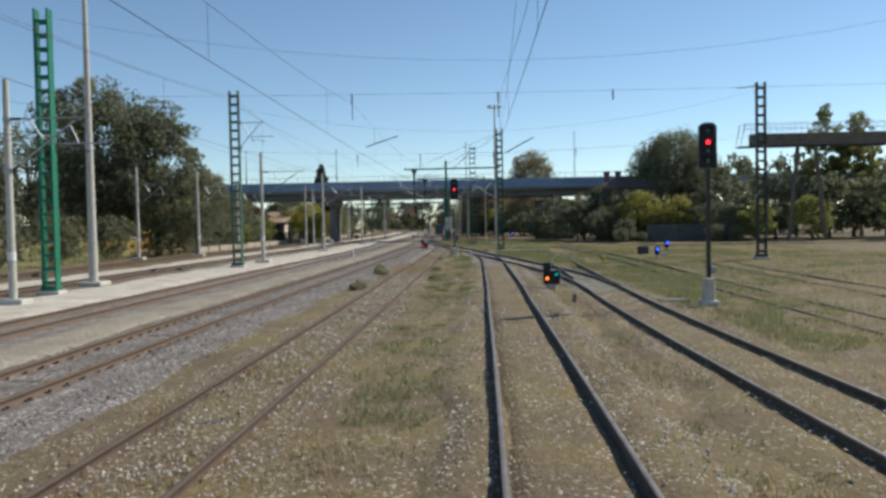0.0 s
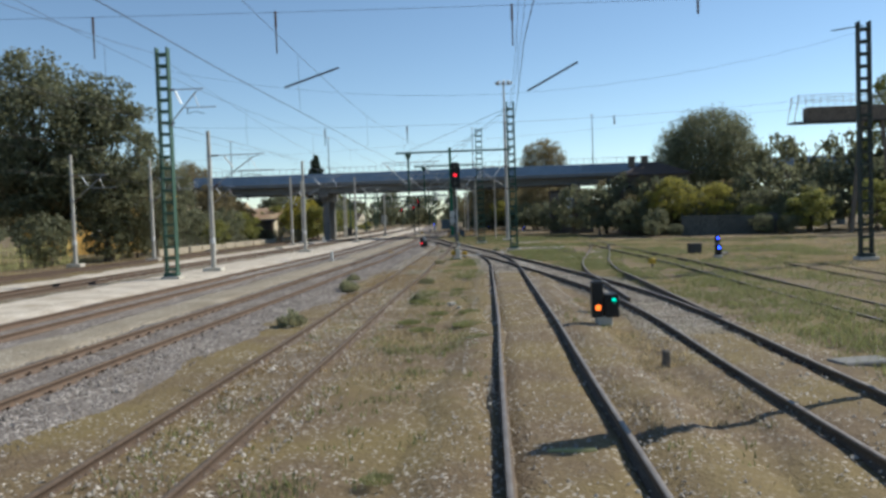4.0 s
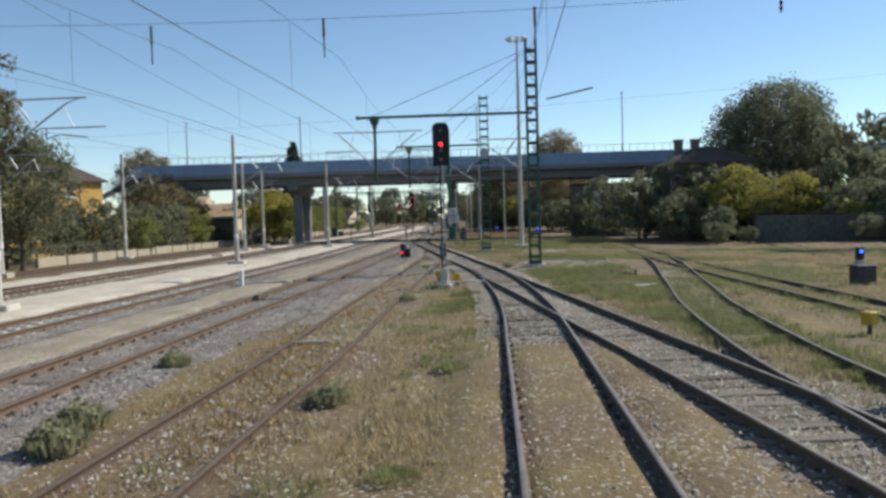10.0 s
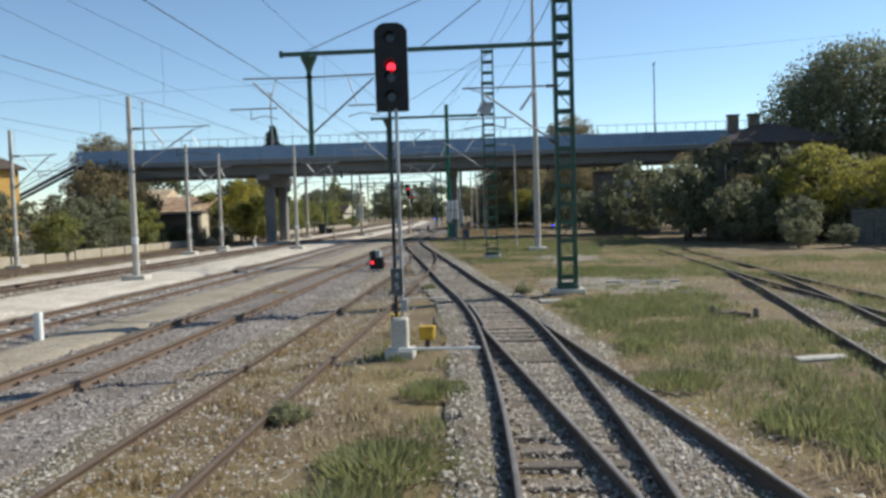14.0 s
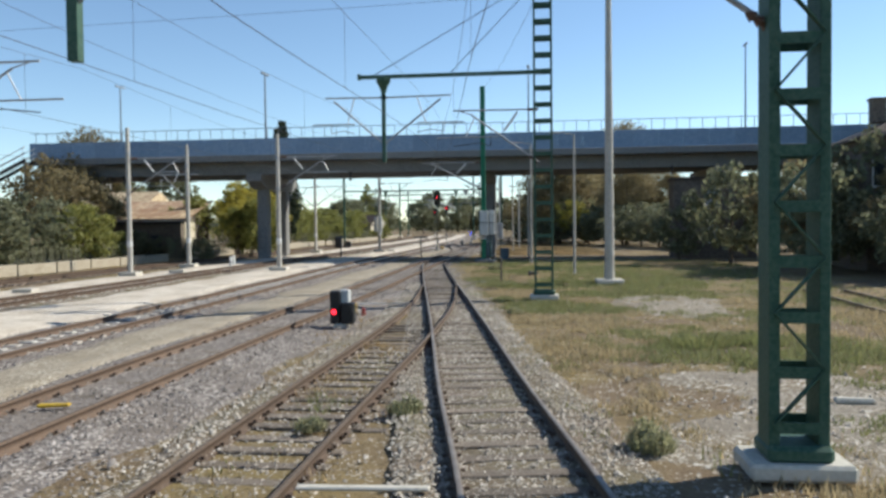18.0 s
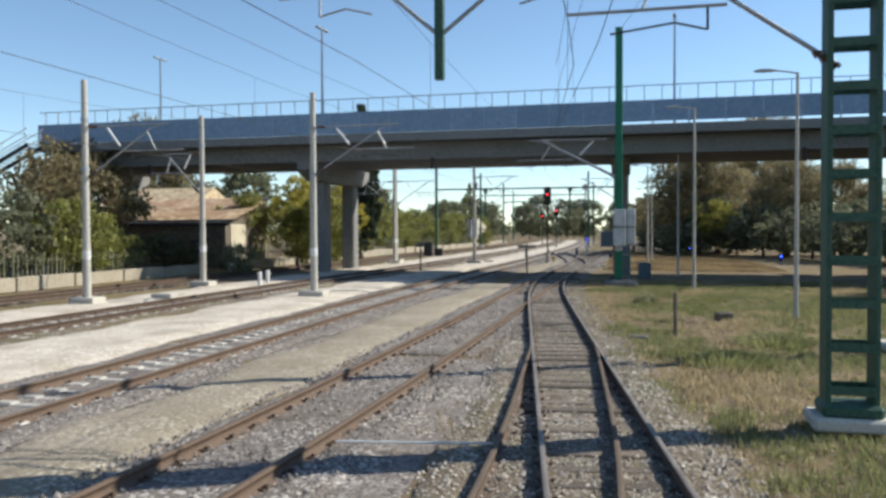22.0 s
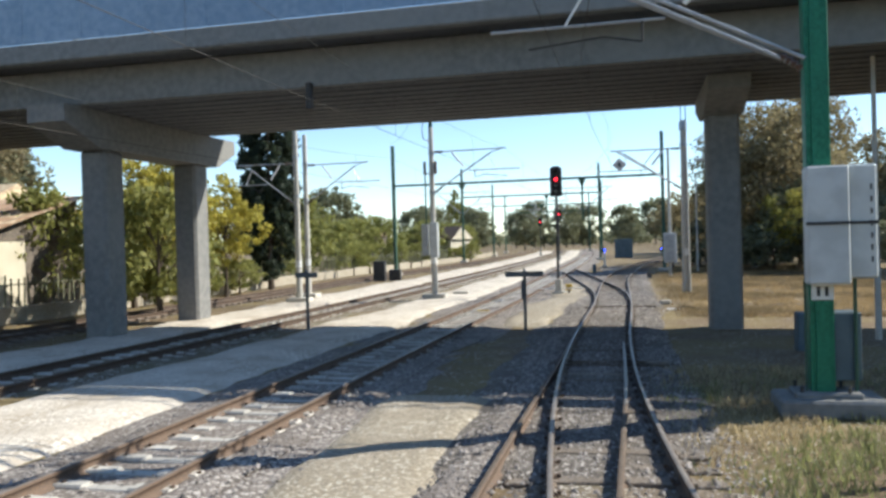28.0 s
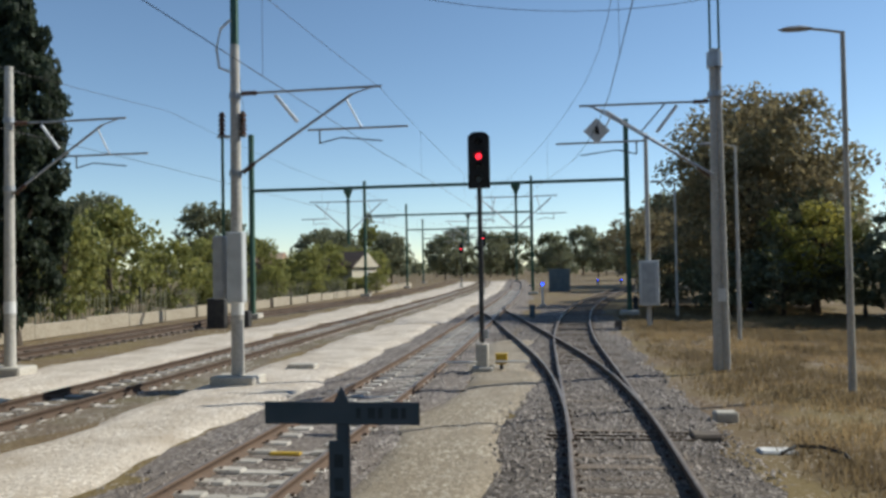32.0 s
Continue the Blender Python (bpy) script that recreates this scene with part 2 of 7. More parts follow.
M_LEAF_G = leaf_mat("fresh_green_leaves", (0.235, 0.25, 0.075), (0.19, 0.21, 0.068), (0.31, 0.29, 0.085))
M_LEAF_Y2 = leaf_mat("yellow_leaves", (0.42, 0.38, 0.075), (0.33, 0.325, 0.07), (0.50, 0.41, 0.08))
M_LEAF_Y = leaf_mat("yellow_green_leaves", (0.34, 0.32, 0.075), (0.26, 0.265, 0.07), (0.42, 0.36, 0.08))
M_CONIF = leaf_mat("dark_conifer_needles", (0.04, 0.055, 0.034), (0.03, 0.044, 0.028), (0.06, 0.075, 0.042))
M_GRASS = leaf_mat("green_grass", (0.225, 0.235, 0.095), (0.30, 0.275, 0.13), (0.18, 0.2, 0.08))
M_DRY = leaf_mat("dry_grass", (0.385, 0.305, 0.175), (0.29, 0.235, 0.14), (0.46, 0.37, 0.215))
M_DEAD = leaf_mat("dark_dead_grass", (0.205, 0.15, 0.08), (0.155, 0.118, 0.066), (0.25, 0.185, 0.098))
M_BROWN = leaf_mat("brown_dead_grass", (0.35, 0.25, 0.128), (0.26, 0.19, 0.10), (0.42, 0.305, 0.155))
M_WEED = leaf_mat("grey_green_weed", (0.30, 0.30, 0.17), (0.25, 0.26, 0.14), (0.36, 0.33, 0.2))
M_RUSTROOF = mat("rusty_roof_sheet", (0.68, 0.57, 0.40), 0.7, second=(0.36, 0.24, 0.165), scale=0.45, third=(0.30, 0.18, 0.11), scale2=1.6, spread=0.5)
M_TANROOF = mat("tan_sheet_roof", (0.72, 0.60, 0.38), 0.7, second=(0.60, 0.47, 0.29), scale=0.6, third=(0.40, 0.27, 0.17), scale2=2.5)
M_TILE = mat("dark_roof_tiles", (0.085, 0.062, 0.052), 0.85, second=(0.06, 0.047, 0.042), scale=0.7, third=(0.11, 0.078, 0.06), scale2=9, bump=0.3)
M_YWALL = mat("yellow_render", (0.62, 0.36, 0.085), 0.85, second=(0.52, 0.30, 0.08), scale=0.6, third=(0.66, 0.4, 0.11), scale2=8)
M_DWALL = mat("weathered_dark_wall", (0.14, 0.115, 0.095), 0.9, second=(0.09, 0.075, 0.065), scale=0.8, third=(0.19, 0.155, 0.12), scale2=6, bump=0.3)
M_CWALL = mat("cream_wall", (0.58, 0.52, 0.40), 0.85, second=(0.5, 0.44, 0.33), scale=0.7)
M_GLASS = mat("dark_window_glass", (0.03, 0.035, 0.04), 0.08, spec=0.6)
M_WHITEP = mat("white_paint", (0.75, 0.74, 0.71), 0.6, second=(0.62, 0.61, 0.58), scale=3)
M_FENCE = mat("weathered_fence", (0.15, 0.145, 0.09), 0.85, second=(0.10, 0.10, 0.06), scale=2, rnd=0.3)
M_FENCE_Y = mat("yellowish_fence_slat", (0.36, 0.33, 0.13), 0.7, second=(0.28, 0.27, 0.11), scale=3, rnd=0.25)
M_LOWWALL = mat("low_wall_concrete", (0.35, 0.30, 0.225), 0.9, second=(0.26, 0.215, 0.155), scale=0.9, third=(0.40, 0.35, 0.27), scale2=9, bump=0.2)
M_DULLBLUE = mat("dull_grey_blue_metal", (0.11, 0.145, 0.165), 0.6, 0.2, second=(0.08, 0.11, 0.13), scale=2)
M_DARKSHEET = mat("dark_weathered_sheet", (0.085, 0.088, 0.082), 0.8, second=(0.06, 0.062, 0.058), scale=0.5, third=(0.11, 0.11, 0.1), scale2=5, rnd=0.1)
M_SIGNDARK = mat("dark_sign_plate", (0.085, 0.095, 0.095), 0.6, second=(0.11, 0.115, 0.115), scale=4)


# ---- mesh building ----
class Mesh:
    """Collects convex pieces, then becomes one mesh object."""

    def __init__(self):
        self.v, self.f, self.n = [], [], 0

    def add(self, verts, faces, convex=True):
        verts = np.asarray(verts, float)
        if convex:
            c = verts.mean(0)
            fixed = []
            for f in faces:
                p = verts[list(f)]
                nrm = np.cross(p[1] - p[0], p[2] - p[0])
                fixed.append(tuple(reversed(f)) if nrm @ (p.mean(0) - c) < 0 else tuple(f))
            faces = fixed
        self.f += [tuple(i + self.n for i in f) for f in faces]
        self.v.append(verts)
        self.n += len(verts)
        return self

    def box(self, c, s, turn=0.0, b=0.0, m=None):
        """A box with centre c and size s, turned round z by degrees, with its edges cut by b; m: a matrix instead of turn."""
        h = np.array(s) / 2
        cut = min(b, h.min() * 0.8)
        vs, index = [], {}
        for i in range(8):
            sg = np.array([1 if i >> k & 1 else -1 for k in range(3)])
            if cut:
                for a in range(3):
                    w = h - cut
                    w[a] = h[a]
                    index[i, a] = len(vs)
                    vs.append(sg * w)
            else:
                for a in range(3):
                    index[i, a] = len(vs)
                vs.append(sg * h)
        fs = []
        for a in range(3):
            o, p = (a + 1) % 3, (a + 2) % 3
            for side in (0, 1):
                q = [side << a | u << o | w << p for u, w in ((0, 0), (1, 0), (1, 1), (0, 1))]
                fs.append(tuple(index[k, a] for k in q))
            if cut:
                for u in (0, 1):
                    for w in (0, 1):
                        k0, k1 = u << o | w << p, 1 << a | u << o | w << p
                        fs.append((index[k0, o], index[k1, o], index[k1, p], index[k0, p]))
        if cut:
            for i in range(8):
                fs.append((index[i, 0], index[i, 1], index[i, 2]))
        vs = np.array(vs)
        if m is not None:
            r = np.array(m.to_3x3())
            vs = vs @ r.T + np.array(m.translation)
            return self.add(vs + np.array(c), fs)
        a = radians(turn)
        vs = np.stack([vs[:, 0] * math.cos(a) - vs[:, 1] * math.sin(a), vs[:, 0] * math.sin(a) + vs[:, 1] * math.cos(a), vs[:, 2]], 1)
        return self.add(vs + np.array(c), fs)

    def tube(self, p, q, r0, r1=None, n=8):
        p, q = Vector(p), Vector(q)
        r1 = r0 if r1 is None else r1
        d = (q - p).normalized()
        u = d.orthogonal().normalized()
        w = d.cross(u)
        vs = [p + (u * math.cos(6.28318 * k / n) + w * math.sin(6.28318 * k / n)) * r0 for k in range(n)]
        vs += [q + (u * math.cos(6.28318 * k / n) + w * math.sin(6.28318 * k / n)) * r1 for k in range(n)]
        fs = [(k, (k + 1) % n, n + (k + 1) % n, n + k) for k in range(n)] + [tuple(range(n)), tuple(range(n, 2 * n))]
        return self.add(np.array([tuple(x) for x in vs]), fs)

    def path(self, pts, r, n=5):
        """One continuous tube through the points."""
        q = np.array([tuple(a) for a in pts], float)
        d = np.gradient(q, axis=0)
        d /= np.linalg.norm(d, axis=1)[:, None]
        side = np.cross(d, (0.31, 0.17, 0.94))
        side /= np.linalg.norm(side, axis=1)[:, None]
        up = np.cross(side, d)
        a = np.arange(n) * 6.28318 / n
        vs = q[:, None] + r * (side[:, None] * np.cos(a)[None, :, None] + up[:, None] * np.sin(a)[None, :, None])
        m = len(q)
        fs = [(i * n + k, i * n + (k + 1) % n, i * n + n + (k + 1) % n, i * n + n + k) for i in range(m - 1) for k in range(n)]
        fs += [tuple(reversed(range(n))), tuple((m - 1) * n + k for k in range(n))]
        return self.add(vs.reshape(-1, 3), fs, convex=False)

    def beam(self, p, q, w, h):
        """A square bar from p to q."""
        p, q = Vector(p), Vector(q)
        d = q - p
        m = d.to_track_quat("Y", "Z").to_matrix().to_4x4()
        m.translation = (p + q) / 2
        return self.box((0, 0, 0), (w, d.length, h), m=m)

    def lathe(self, c, rings, n=16):
        """Rings of (radius, z) round the axis through c."""
        c = np.array(c, float)
        vs = [c + (r * math.cos(6.28318 * k / n), r * math.sin(6.28318 * k / n), z) for r, z in rings for k in range(n)]
        fs = [(i * n + k, i * n + (k + 1) % n, i * n + n + (k + 1) % n, i * n + n + k) for i in range(len(rings) - 1) for k in range(n)]
        fs += [tuple(reversed(range(n))), tuple((len(rings) - 1) * n + k for k in range(n))]
        return self.add(np.array(vs), fs, convex=False)

    def data(self, name, material):
        me = bpy.data.meshes.new(name)
        me.from_pydata(np.concatenate(self.v).tolist(), [], self.f)
        me.materials.append(material)
        return me


def part(name, mesh, material, parent=None, label=""):
    ob = new(name, mesh.data(name, material) if isinstance(mesh, Mesh) else mesh)
    if parent is not None:
        ob.parent = parent
    if label:
        ob["label"] = label
    return ob


def thing(name, at, label, category, group="", kind="", turn=0.0):
    e = new(name)
    e.empty_display_size = 0.2
    e.matrix_basis = pose(*at, 0, 0, turn)
    return tagged(e, label, category, group, kind)


def raw(name, verts, faces, material):
    """A mesh from arrays: verts (n, 3), faces (m, k)."""
    me = bpy.data.meshes.new(name)
    verts, faces = np.ascontiguousarray(verts, np.float32), np.ascontiguousarray(faces, np.int32)
    k = faces.shape[1]
    me.vertices.add(len(verts))
    me.vertices.foreach_set("co", verts.ravel())
    me.loops.add(faces.size)
    me.loops.foreach_set("vertex_index", faces.ravel())
    me.polygons.add(len(faces))
    me.polygons.foreach_set("loop_start", np.arange(0, faces.size, k, dtype=np.int32))
    me.update(calc_edges=True)
    me.materials.append(material)
    return me


def curve_of(points, step=1.0):
    """A smooth line through points (x, y), as an array with even steps in y."""
    p = np.array(points, float)
    ys = np.arange(p[0, 1], p[-1, 1] + 1e-6, step)
    d = np.gradient(p[:, 0], p[:, 1])
    i = np.clip(np.searchsorted(p[:, 1], ys, "right") - 1, 0, len(p) - 2)
    h = p[i + 1, 1] - p[i, 1]
    s = (ys - p[i, 1]) / h
    xs = (2 * s**3 - 3 * s**2 + 1) * p[i, 0] + (s**3 - 2 * s**2 + s) * h * d[i] + (3 * s**2 - 2 * s**3) * p[i + 1, 0] + (s**3 - s**2) * h * d[i + 1]
    return np.stack([xs, ys], 1)


RNG = np.random.default_rng(7)

# ---- the lines of the tracks, (x, y) of their centres ----
LINE_OWN = curve_of([(1.58, -14), (2, 0), (2.27, 9.5), (2.51, 20), (2.7, 30), (2.88, 38), (2.96, 44), (3.06, 51), (3.14, 57), (3.2, 62), (3.09, 67), (2.85, 71.5), (2.48, 76.5), (1.8, 82), (1.1, 86.4), (-0.17, 95.3), (-1.56, 104.8), (-3.01, 114.7), (-3.95, 121.3), (-4.84, 128.2), (-5.38, 135), (-5.59, 142), (-5.59, 149), (-5.64, 155), (-6.05, 161), (-6.87, 167), (-7.8, 173), (-9.02, 181), (-10.35, 189), (-10.95, 197)])
LINE_B = curve_of([(6.84, -14), (6.71, 12), (6.67, 22), (6.75, 30), (6.95, 38), (6.73, 44), (6.11, 50), (5.48, 55), (4.9, 59.3), (4.27, 64), (3.49, 69.5), (2.78, 74.5), (2.49, 76.6)])
LINE_B2 = curve_of([(6.98, 34), (7.02, 38), (7.21, 43), (7.43, 49), (7.63, 55), (8.02, 59), (8.75, 64.5), (9.7, 70), (10.45, 74.5), (11.25, 79), (11.98, 83.5), (12.55, 88), (12.85, 91)])
LINE_C = curve_of([(-3.28, -14), (-2.81, 8), (-2.52, 22), (-2.35, 30), (-2.21, 39), (-2.12, 47), (-1.83, 57), (-1.81, 66), (-1.63, 78), (-1.57, 86), (-1.48, 94), (-1.65, 101), (-2.2, 108), (-2.82, 115)])
LINE_D = curve_of([(-8.01, -14), (-7.26, 10), (-7, 27), (-6.77, 37), (-6.41, 48), (-6.1, 62), (-5.73, 72), (-5.7, 84), (-5.65, 95), (-5.5, 104), (-5.51, 114), (-5.6, 123), (-5.62, 131), (-5.59, 136), (-5.58, 143)])
LINE_E = curve_of([(-12.81, -14), (-12.01, 30), (-11.07, 70), (-10.55, 88), (-10.5, 100), (-10.65, 110), (-10.88, 120), (-10.95, 130), (-10.86, 140), (-10.68, 150), (-10.5, 163), (-10.55, 180), (-11.0, 220), (-12.93, 270), (-16.61, 330)])
LINE_F = curve_of([(-20.3, -14), (-19.9, 40), (-19.1, 83), (-18.4, 104), (-18.25, 122), (-18.0, 135), (-17.4, 155), (-17.25, 167), (-17.2, 180), (-17.4, 220), (-19, 270), (-24, 330)])
LINE_G = curve_of([(-28, -14), (-27.5, 60), (-26.2, 110), (-25.6, 145), (-25.6, 165), (-25.6, 185), (-24.6, 205), (-25, 250), (-30, 330)])
LINE_H = curve_of([(-5.5, 149), (-5.62, 155), (-5.76, 162), (-5.87, 170), (-5.72, 178), (-5.04, 190), (-3.6, 204), (-0.92, 222), (3.34, 245), (8.39, 270)])
LINE_Y = curve_of([(12, -14), (12.1, 22), (12.4, 40), (12.75, 56), (12.85, 66), (12.75, 76), (12.9, 88), (13.3, 98), (13.7, 108)])
LINE_Y2 = curve_of([(17, -14), (17, 32), (17.6, 50), (20, 72), (24, 96), (29, 120)])


def x_at(line, y):
    return np.interp(y, line[:, 1], line[:, 0])


def near_track(x, y, lines, far):
    near = np.zeros(len(x), bool)
    for ln in lines:
        near |= (np.abs(x - x_at(ln, y)) < far) & (y > ln[0, 1]) & (y < ln[-1, 1])
    return near


# ---- ground: one sheet to the horizon ----
def spread(lo, hi, step, end):
    mid = np.arange(lo, hi + step / 2, step)
    g = step * 1.35 ** np.arange(1, 40)
    g = np.cumsum(g)
    return np.concatenate([lo - g[g < end][::-1], mid, hi + g[g < end]])


def build_ground():
    xs, ys = spread(-34, 34, 0.65, 2600), spread(-6, 205, 0.8, 2600)
    X, Y = np.meshgrid(xs, ys)
    Z = np.zeros_like(X)
    for k, amp in ((0.35, 0.03), (0.9, 0.018), (2.1, 0.01)):
        ph = RNG.uniform(0, 6.28, 6)
        Z += amp * (np.sin(k * X + ph[0] + np.sin(k * 0.7 * Y + ph[1])) * np.sin(k * 1.1 * Y + ph[2] + np.sin(k * 0.6 * X + ph[3])))
    Z = np.clip(Z, -0.022, 0.022) - 0.075
    n, m = X.shape
    i = np.arange(n * m).reshape(n, m)
    f = np.stack([i[:-1, :-1], i[:-1, 1:], i[1:, 1:], i[1:, :-1]], -1).reshape(-1, 4)
    g = new("ground", raw("ground", np.stack([X, Y, Z], -1).reshape(-1, 3), f, M_GROUND))
    tagged(g, "dry brown earth with patches of grass between tracks", "ground", kind="structure")


build_ground()


def bed(name, left, right, y0, y1, z, material, label, cat, rough=0.12, step=0.5, cols=9, heap=0):
    """A strip of loose material between two lines x(y), with ragged edges that sink into the ground."""
    ys = np.arange(y0, y1, step)
    a, b = left(ys) if callable(left) else np.full(len(ys), left), right(ys) if callable(right) else np.full(len(ys), right)
    def rag():
        k = np.array([1, 3, 6, 9, 10, 9, 6, 3, 1], float)
        return np.convolve(RNG.normal(0, rough * 2.2, len(ys) + 8), k / k.sum(), "valid") + RNG.normal(0, rough * 0.2, len(ys))

    a, b = a + rag(), b + rag()
    t = np.linspace(0, 1, cols)
    X = a[:, None] + (b - a)[:, None] * t
    Y = np.repeat(ys[:, None], cols, 1)
    Z = z + RNG.normal(0, 0.008, X.shape)
    if heap:
        ends = np.clip(np.minimum(ys - y0, y1 - ys) / 3.0, 0, 1)[:, None]
        Z = (Z + heap) * np.sin(np.pi * np.clip(t, 0.02, 0.98)) ** (0.7 if heap < 0.05 else 1.4) * ends - heap
        Z += RNG.normal(0, 0.006, X.shape)
    else:
        Z[:, 0] = Z[:, -1] = -0.12
        Z[0] = Z[-1] = -0.12
        Z[:, 1] -= 0.02
        Z[:, -2] -= 0.02
    n, m = X.shape
    i = np.arange(n * m).reshape(n, m)
    f = np.stack([i[:-1, :-1], i[:-1, 1:], i[1:, 1:], i[1:, :-1]], -1).reshape(-1, 4)
    ob = new(name, raw(name, np.stack([X, Y, Z], -1).reshape(-1, 3), f, material))
    return tagged(ob, label, cat, kind="structure")


def off(line, d):
    return lambda y: x_at(line, y) + d


bed("ballast_bed", off(LINE_E, -2.6), off(LINE_E, 2.5), -12, 320, -0.038, M_BALLAST, "grey crushed stone ballast under the main track", "ballast")
bed("ballast_bed", off(LINE_D, -1.6), off(LINE_D, 2.6), -12, 110, -0.03, M_BALLAST, "grey crushed stone ballast under a rusty track", "ballast")
bed("ballast_bed", off(LINE_D, -1.6), off(LINE_D, 1.5), 109.5, 128, -0.03, M_BALLAST, "grey crushed stone ballast under a rusty track", "ballast")
bed("ballast_bed", off(LINE_OWN, -1.5), off(LINE_OWN, 1.7), 66, 130, -0.012, M_BALLAST_OLD, "dirty ballast of an old timber sleeper track", "ballast", rough=0.22)
bed("ballast_bed", lambda y: x_at(LINE_OWN, y) * 0 - 8.0, lambda y: x_at(LINE_OWN, y) * 0 - 3.6, 129, 200, -0.01, M_BALLAST_DK, "brown grey ballast round a switch beyond the bridge", "ballast", rough=0.2)
bed("ballast_bed", off(LINE_B, -1.2), off(LINE_B, 1.4), 34, 70, -0.02, M_BALLAST_OLD, "dirty ballast of a side track with dry grass", "ballast", rough=0.25)
bed("ballast_bed", off(LINE_B2, -0.95), off(LINE_B2, 1.1), 46, 66, -0.04, M_BALLAST_OLD, "dirty ballast of a branching yard track", "ballast", rough=0.25)
bed("ballast_bed", off(LINE_F, -2.1), off(LINE_F, 2.1), -12, 320, -0.04, M_BALLAST_OLD, "brown ballast under a rusty far track", "ballast")
bed("white_gravel_strip", off(LINE_F, 1.6), off(LINE_E, -1.8), 20, 300, 0.03, M_WHITE, "white fresh gravel strip between two main tracks", "gravel", rough=0.2)
bed("white_gravel_strip", off(LINE_F, -4.9), off(LINE_F, -1.45), 40, 300, 0.025, M_WHITE, "white gravel strip beyond the far track", "gravel", rough=0.3)
bed("sandy_path", off(LINE_D, -3.6), off(LINE_D, -1.4), -12, 135, 0.022, M_SAND, "tan sandy gravel path between two tracks", "path", rough=0.15)
bed("sandy_path", -9.3, -7.1, 146, 171, 0.03, M_SAND, "pale sandy gravel round the signal foot", "path", rough=0.25)
for px, py, rx, ry in ((6.2, 86.6, 3.3, 4.0), (6.8, 101.7, 1.9, 4.8)):
    half = lambda y: rx * np.sqrt(np.clip(1 - ((y - py) / ry) ** 2, 0.02, 1))
    bed("gravel_patch", lambda y: px - half(y), lambda y: px + half(y), py - ry, py + ry, -0.042, M_PALE, "pale trodden gravel in the thin grass", "gravel", rough=1.0)
bed("dirt_fill", off(LINE_OWN, -0.8), off(LINE_OWN, 0.8), -12, 58, 0.03, M_GROUND, "brown dirt lying high between the rails", "dirt", rough=0.03)
for d0, d1 in ((0.4, 2.1), (-2.0, -0.4)):
    bed("dirt_fill", off(LINE_OWN, d0), off(LINE_OWN, d1), -12, 60, 0.045, M_GROUND, "brown dirt and gravel heaped against a rail", "dirt", rough=0.2, cols=13, heap=0.09)
bed("dirt_fill", off(LINE_B, -0.8), off(LINE_B, 0.8), -12, 36, -0.005, M_GROUND, "brown dirt lying high between the rails", "dirt", rough=0.03)
for d0, d1 in ((0.4, 2.0), (-1.9, -0.4)):
    bed("dirt_fill", off(LINE_B, d0), off(LINE_B, d1), -12, 37, 0.0, M_GROUND, "brown dirt and gravel heaped against a rail", "dirt", rough=0.15, cols=13, heap=0.09)


# stones heaped over the sleeper ends
for ln, d0, d1, y0, y1 in ((LINE_OWN, 0.84, 1.45, 73, 110), (LINE_OWN, -1.5, -0.84, 60, 90), (LINE_C, -1.5, -0.84, 60, 113), (LINE_D, -1.5, -0.84, 10, 150), (LINE_D, 0.84, 1.5, 10, 108), (LINE_E, 0.84, 1.55, 40, 250), (LINE_E, -1.55, -0.84, 40, 250)):
    bed("ballast_shoulder", off(ln, d0), off(ln, d1), y0, y1, 0.012, M_BALLAST if ln is LINE_D or ln is LINE_E else M_BALLAST_OLD, "loose stones heaped over the sleeper ends", "ballast", rough=0.14, cols=9, heap=0.04)


# ---- rails ----
PROFILE = [(-0.075, 0.0), (0.075, 0.0), (0.075, 0.016), (0.012, 0.04), (0.012, 0.14), (0.038, 0.152), (0.038, 0.19), (0.03, 0.196), (-0.03, 0.196), (-0.038, 0.19), (-0.038, 0.152), (-0.012, 0.14), (-0.012, 0.04), (-0.075, 0.016)]


def rail_mesh(name, line, side, lift, side_mat, top_mat):
    """One rail along a line, offset to one side, with a worn top."""
    d = np.gradient(line, axis=0)
    d /= np.linalg.norm(d, axis=1)[:, None]
    nrm = np.stack([d[:, 1], -d[:, 0]], 1)
    prof = np.array(PROFILE)
    k = len(prof)
    base = line + nrm * side
    V = np.zeros((len(line), k, 3))
    V[:, :, 0] = base[:, 0, None] + nrm[:, 0, None] * prof[:, 0]
    V[:, :, 1] = base[:, 1, None] + nrm[:, 1, None] * prof[:, 0]
    V[:, :, 2] = -0.042 + (lift(line[:, 1])[:, None] if callable(lift) else lift) + prof[:, 1]
    i = np.arange(len(line) * k).reshape(len(line), k)
    j = np.roll(i, -1, 1)
    f = np.stack([i[:-1], j[:-1], j[1:], i[1:]], -1).reshape(-1, 4)
    me = raw(name, V.reshape(-1, 3), f, side_mat)
    me.materials.append(top_mat)
    idx = np.tile((np.arange(k) == 7).astype(np.int32), len(line) - 1)
    me.polygons.foreach_set("material_index", idx)
    return me


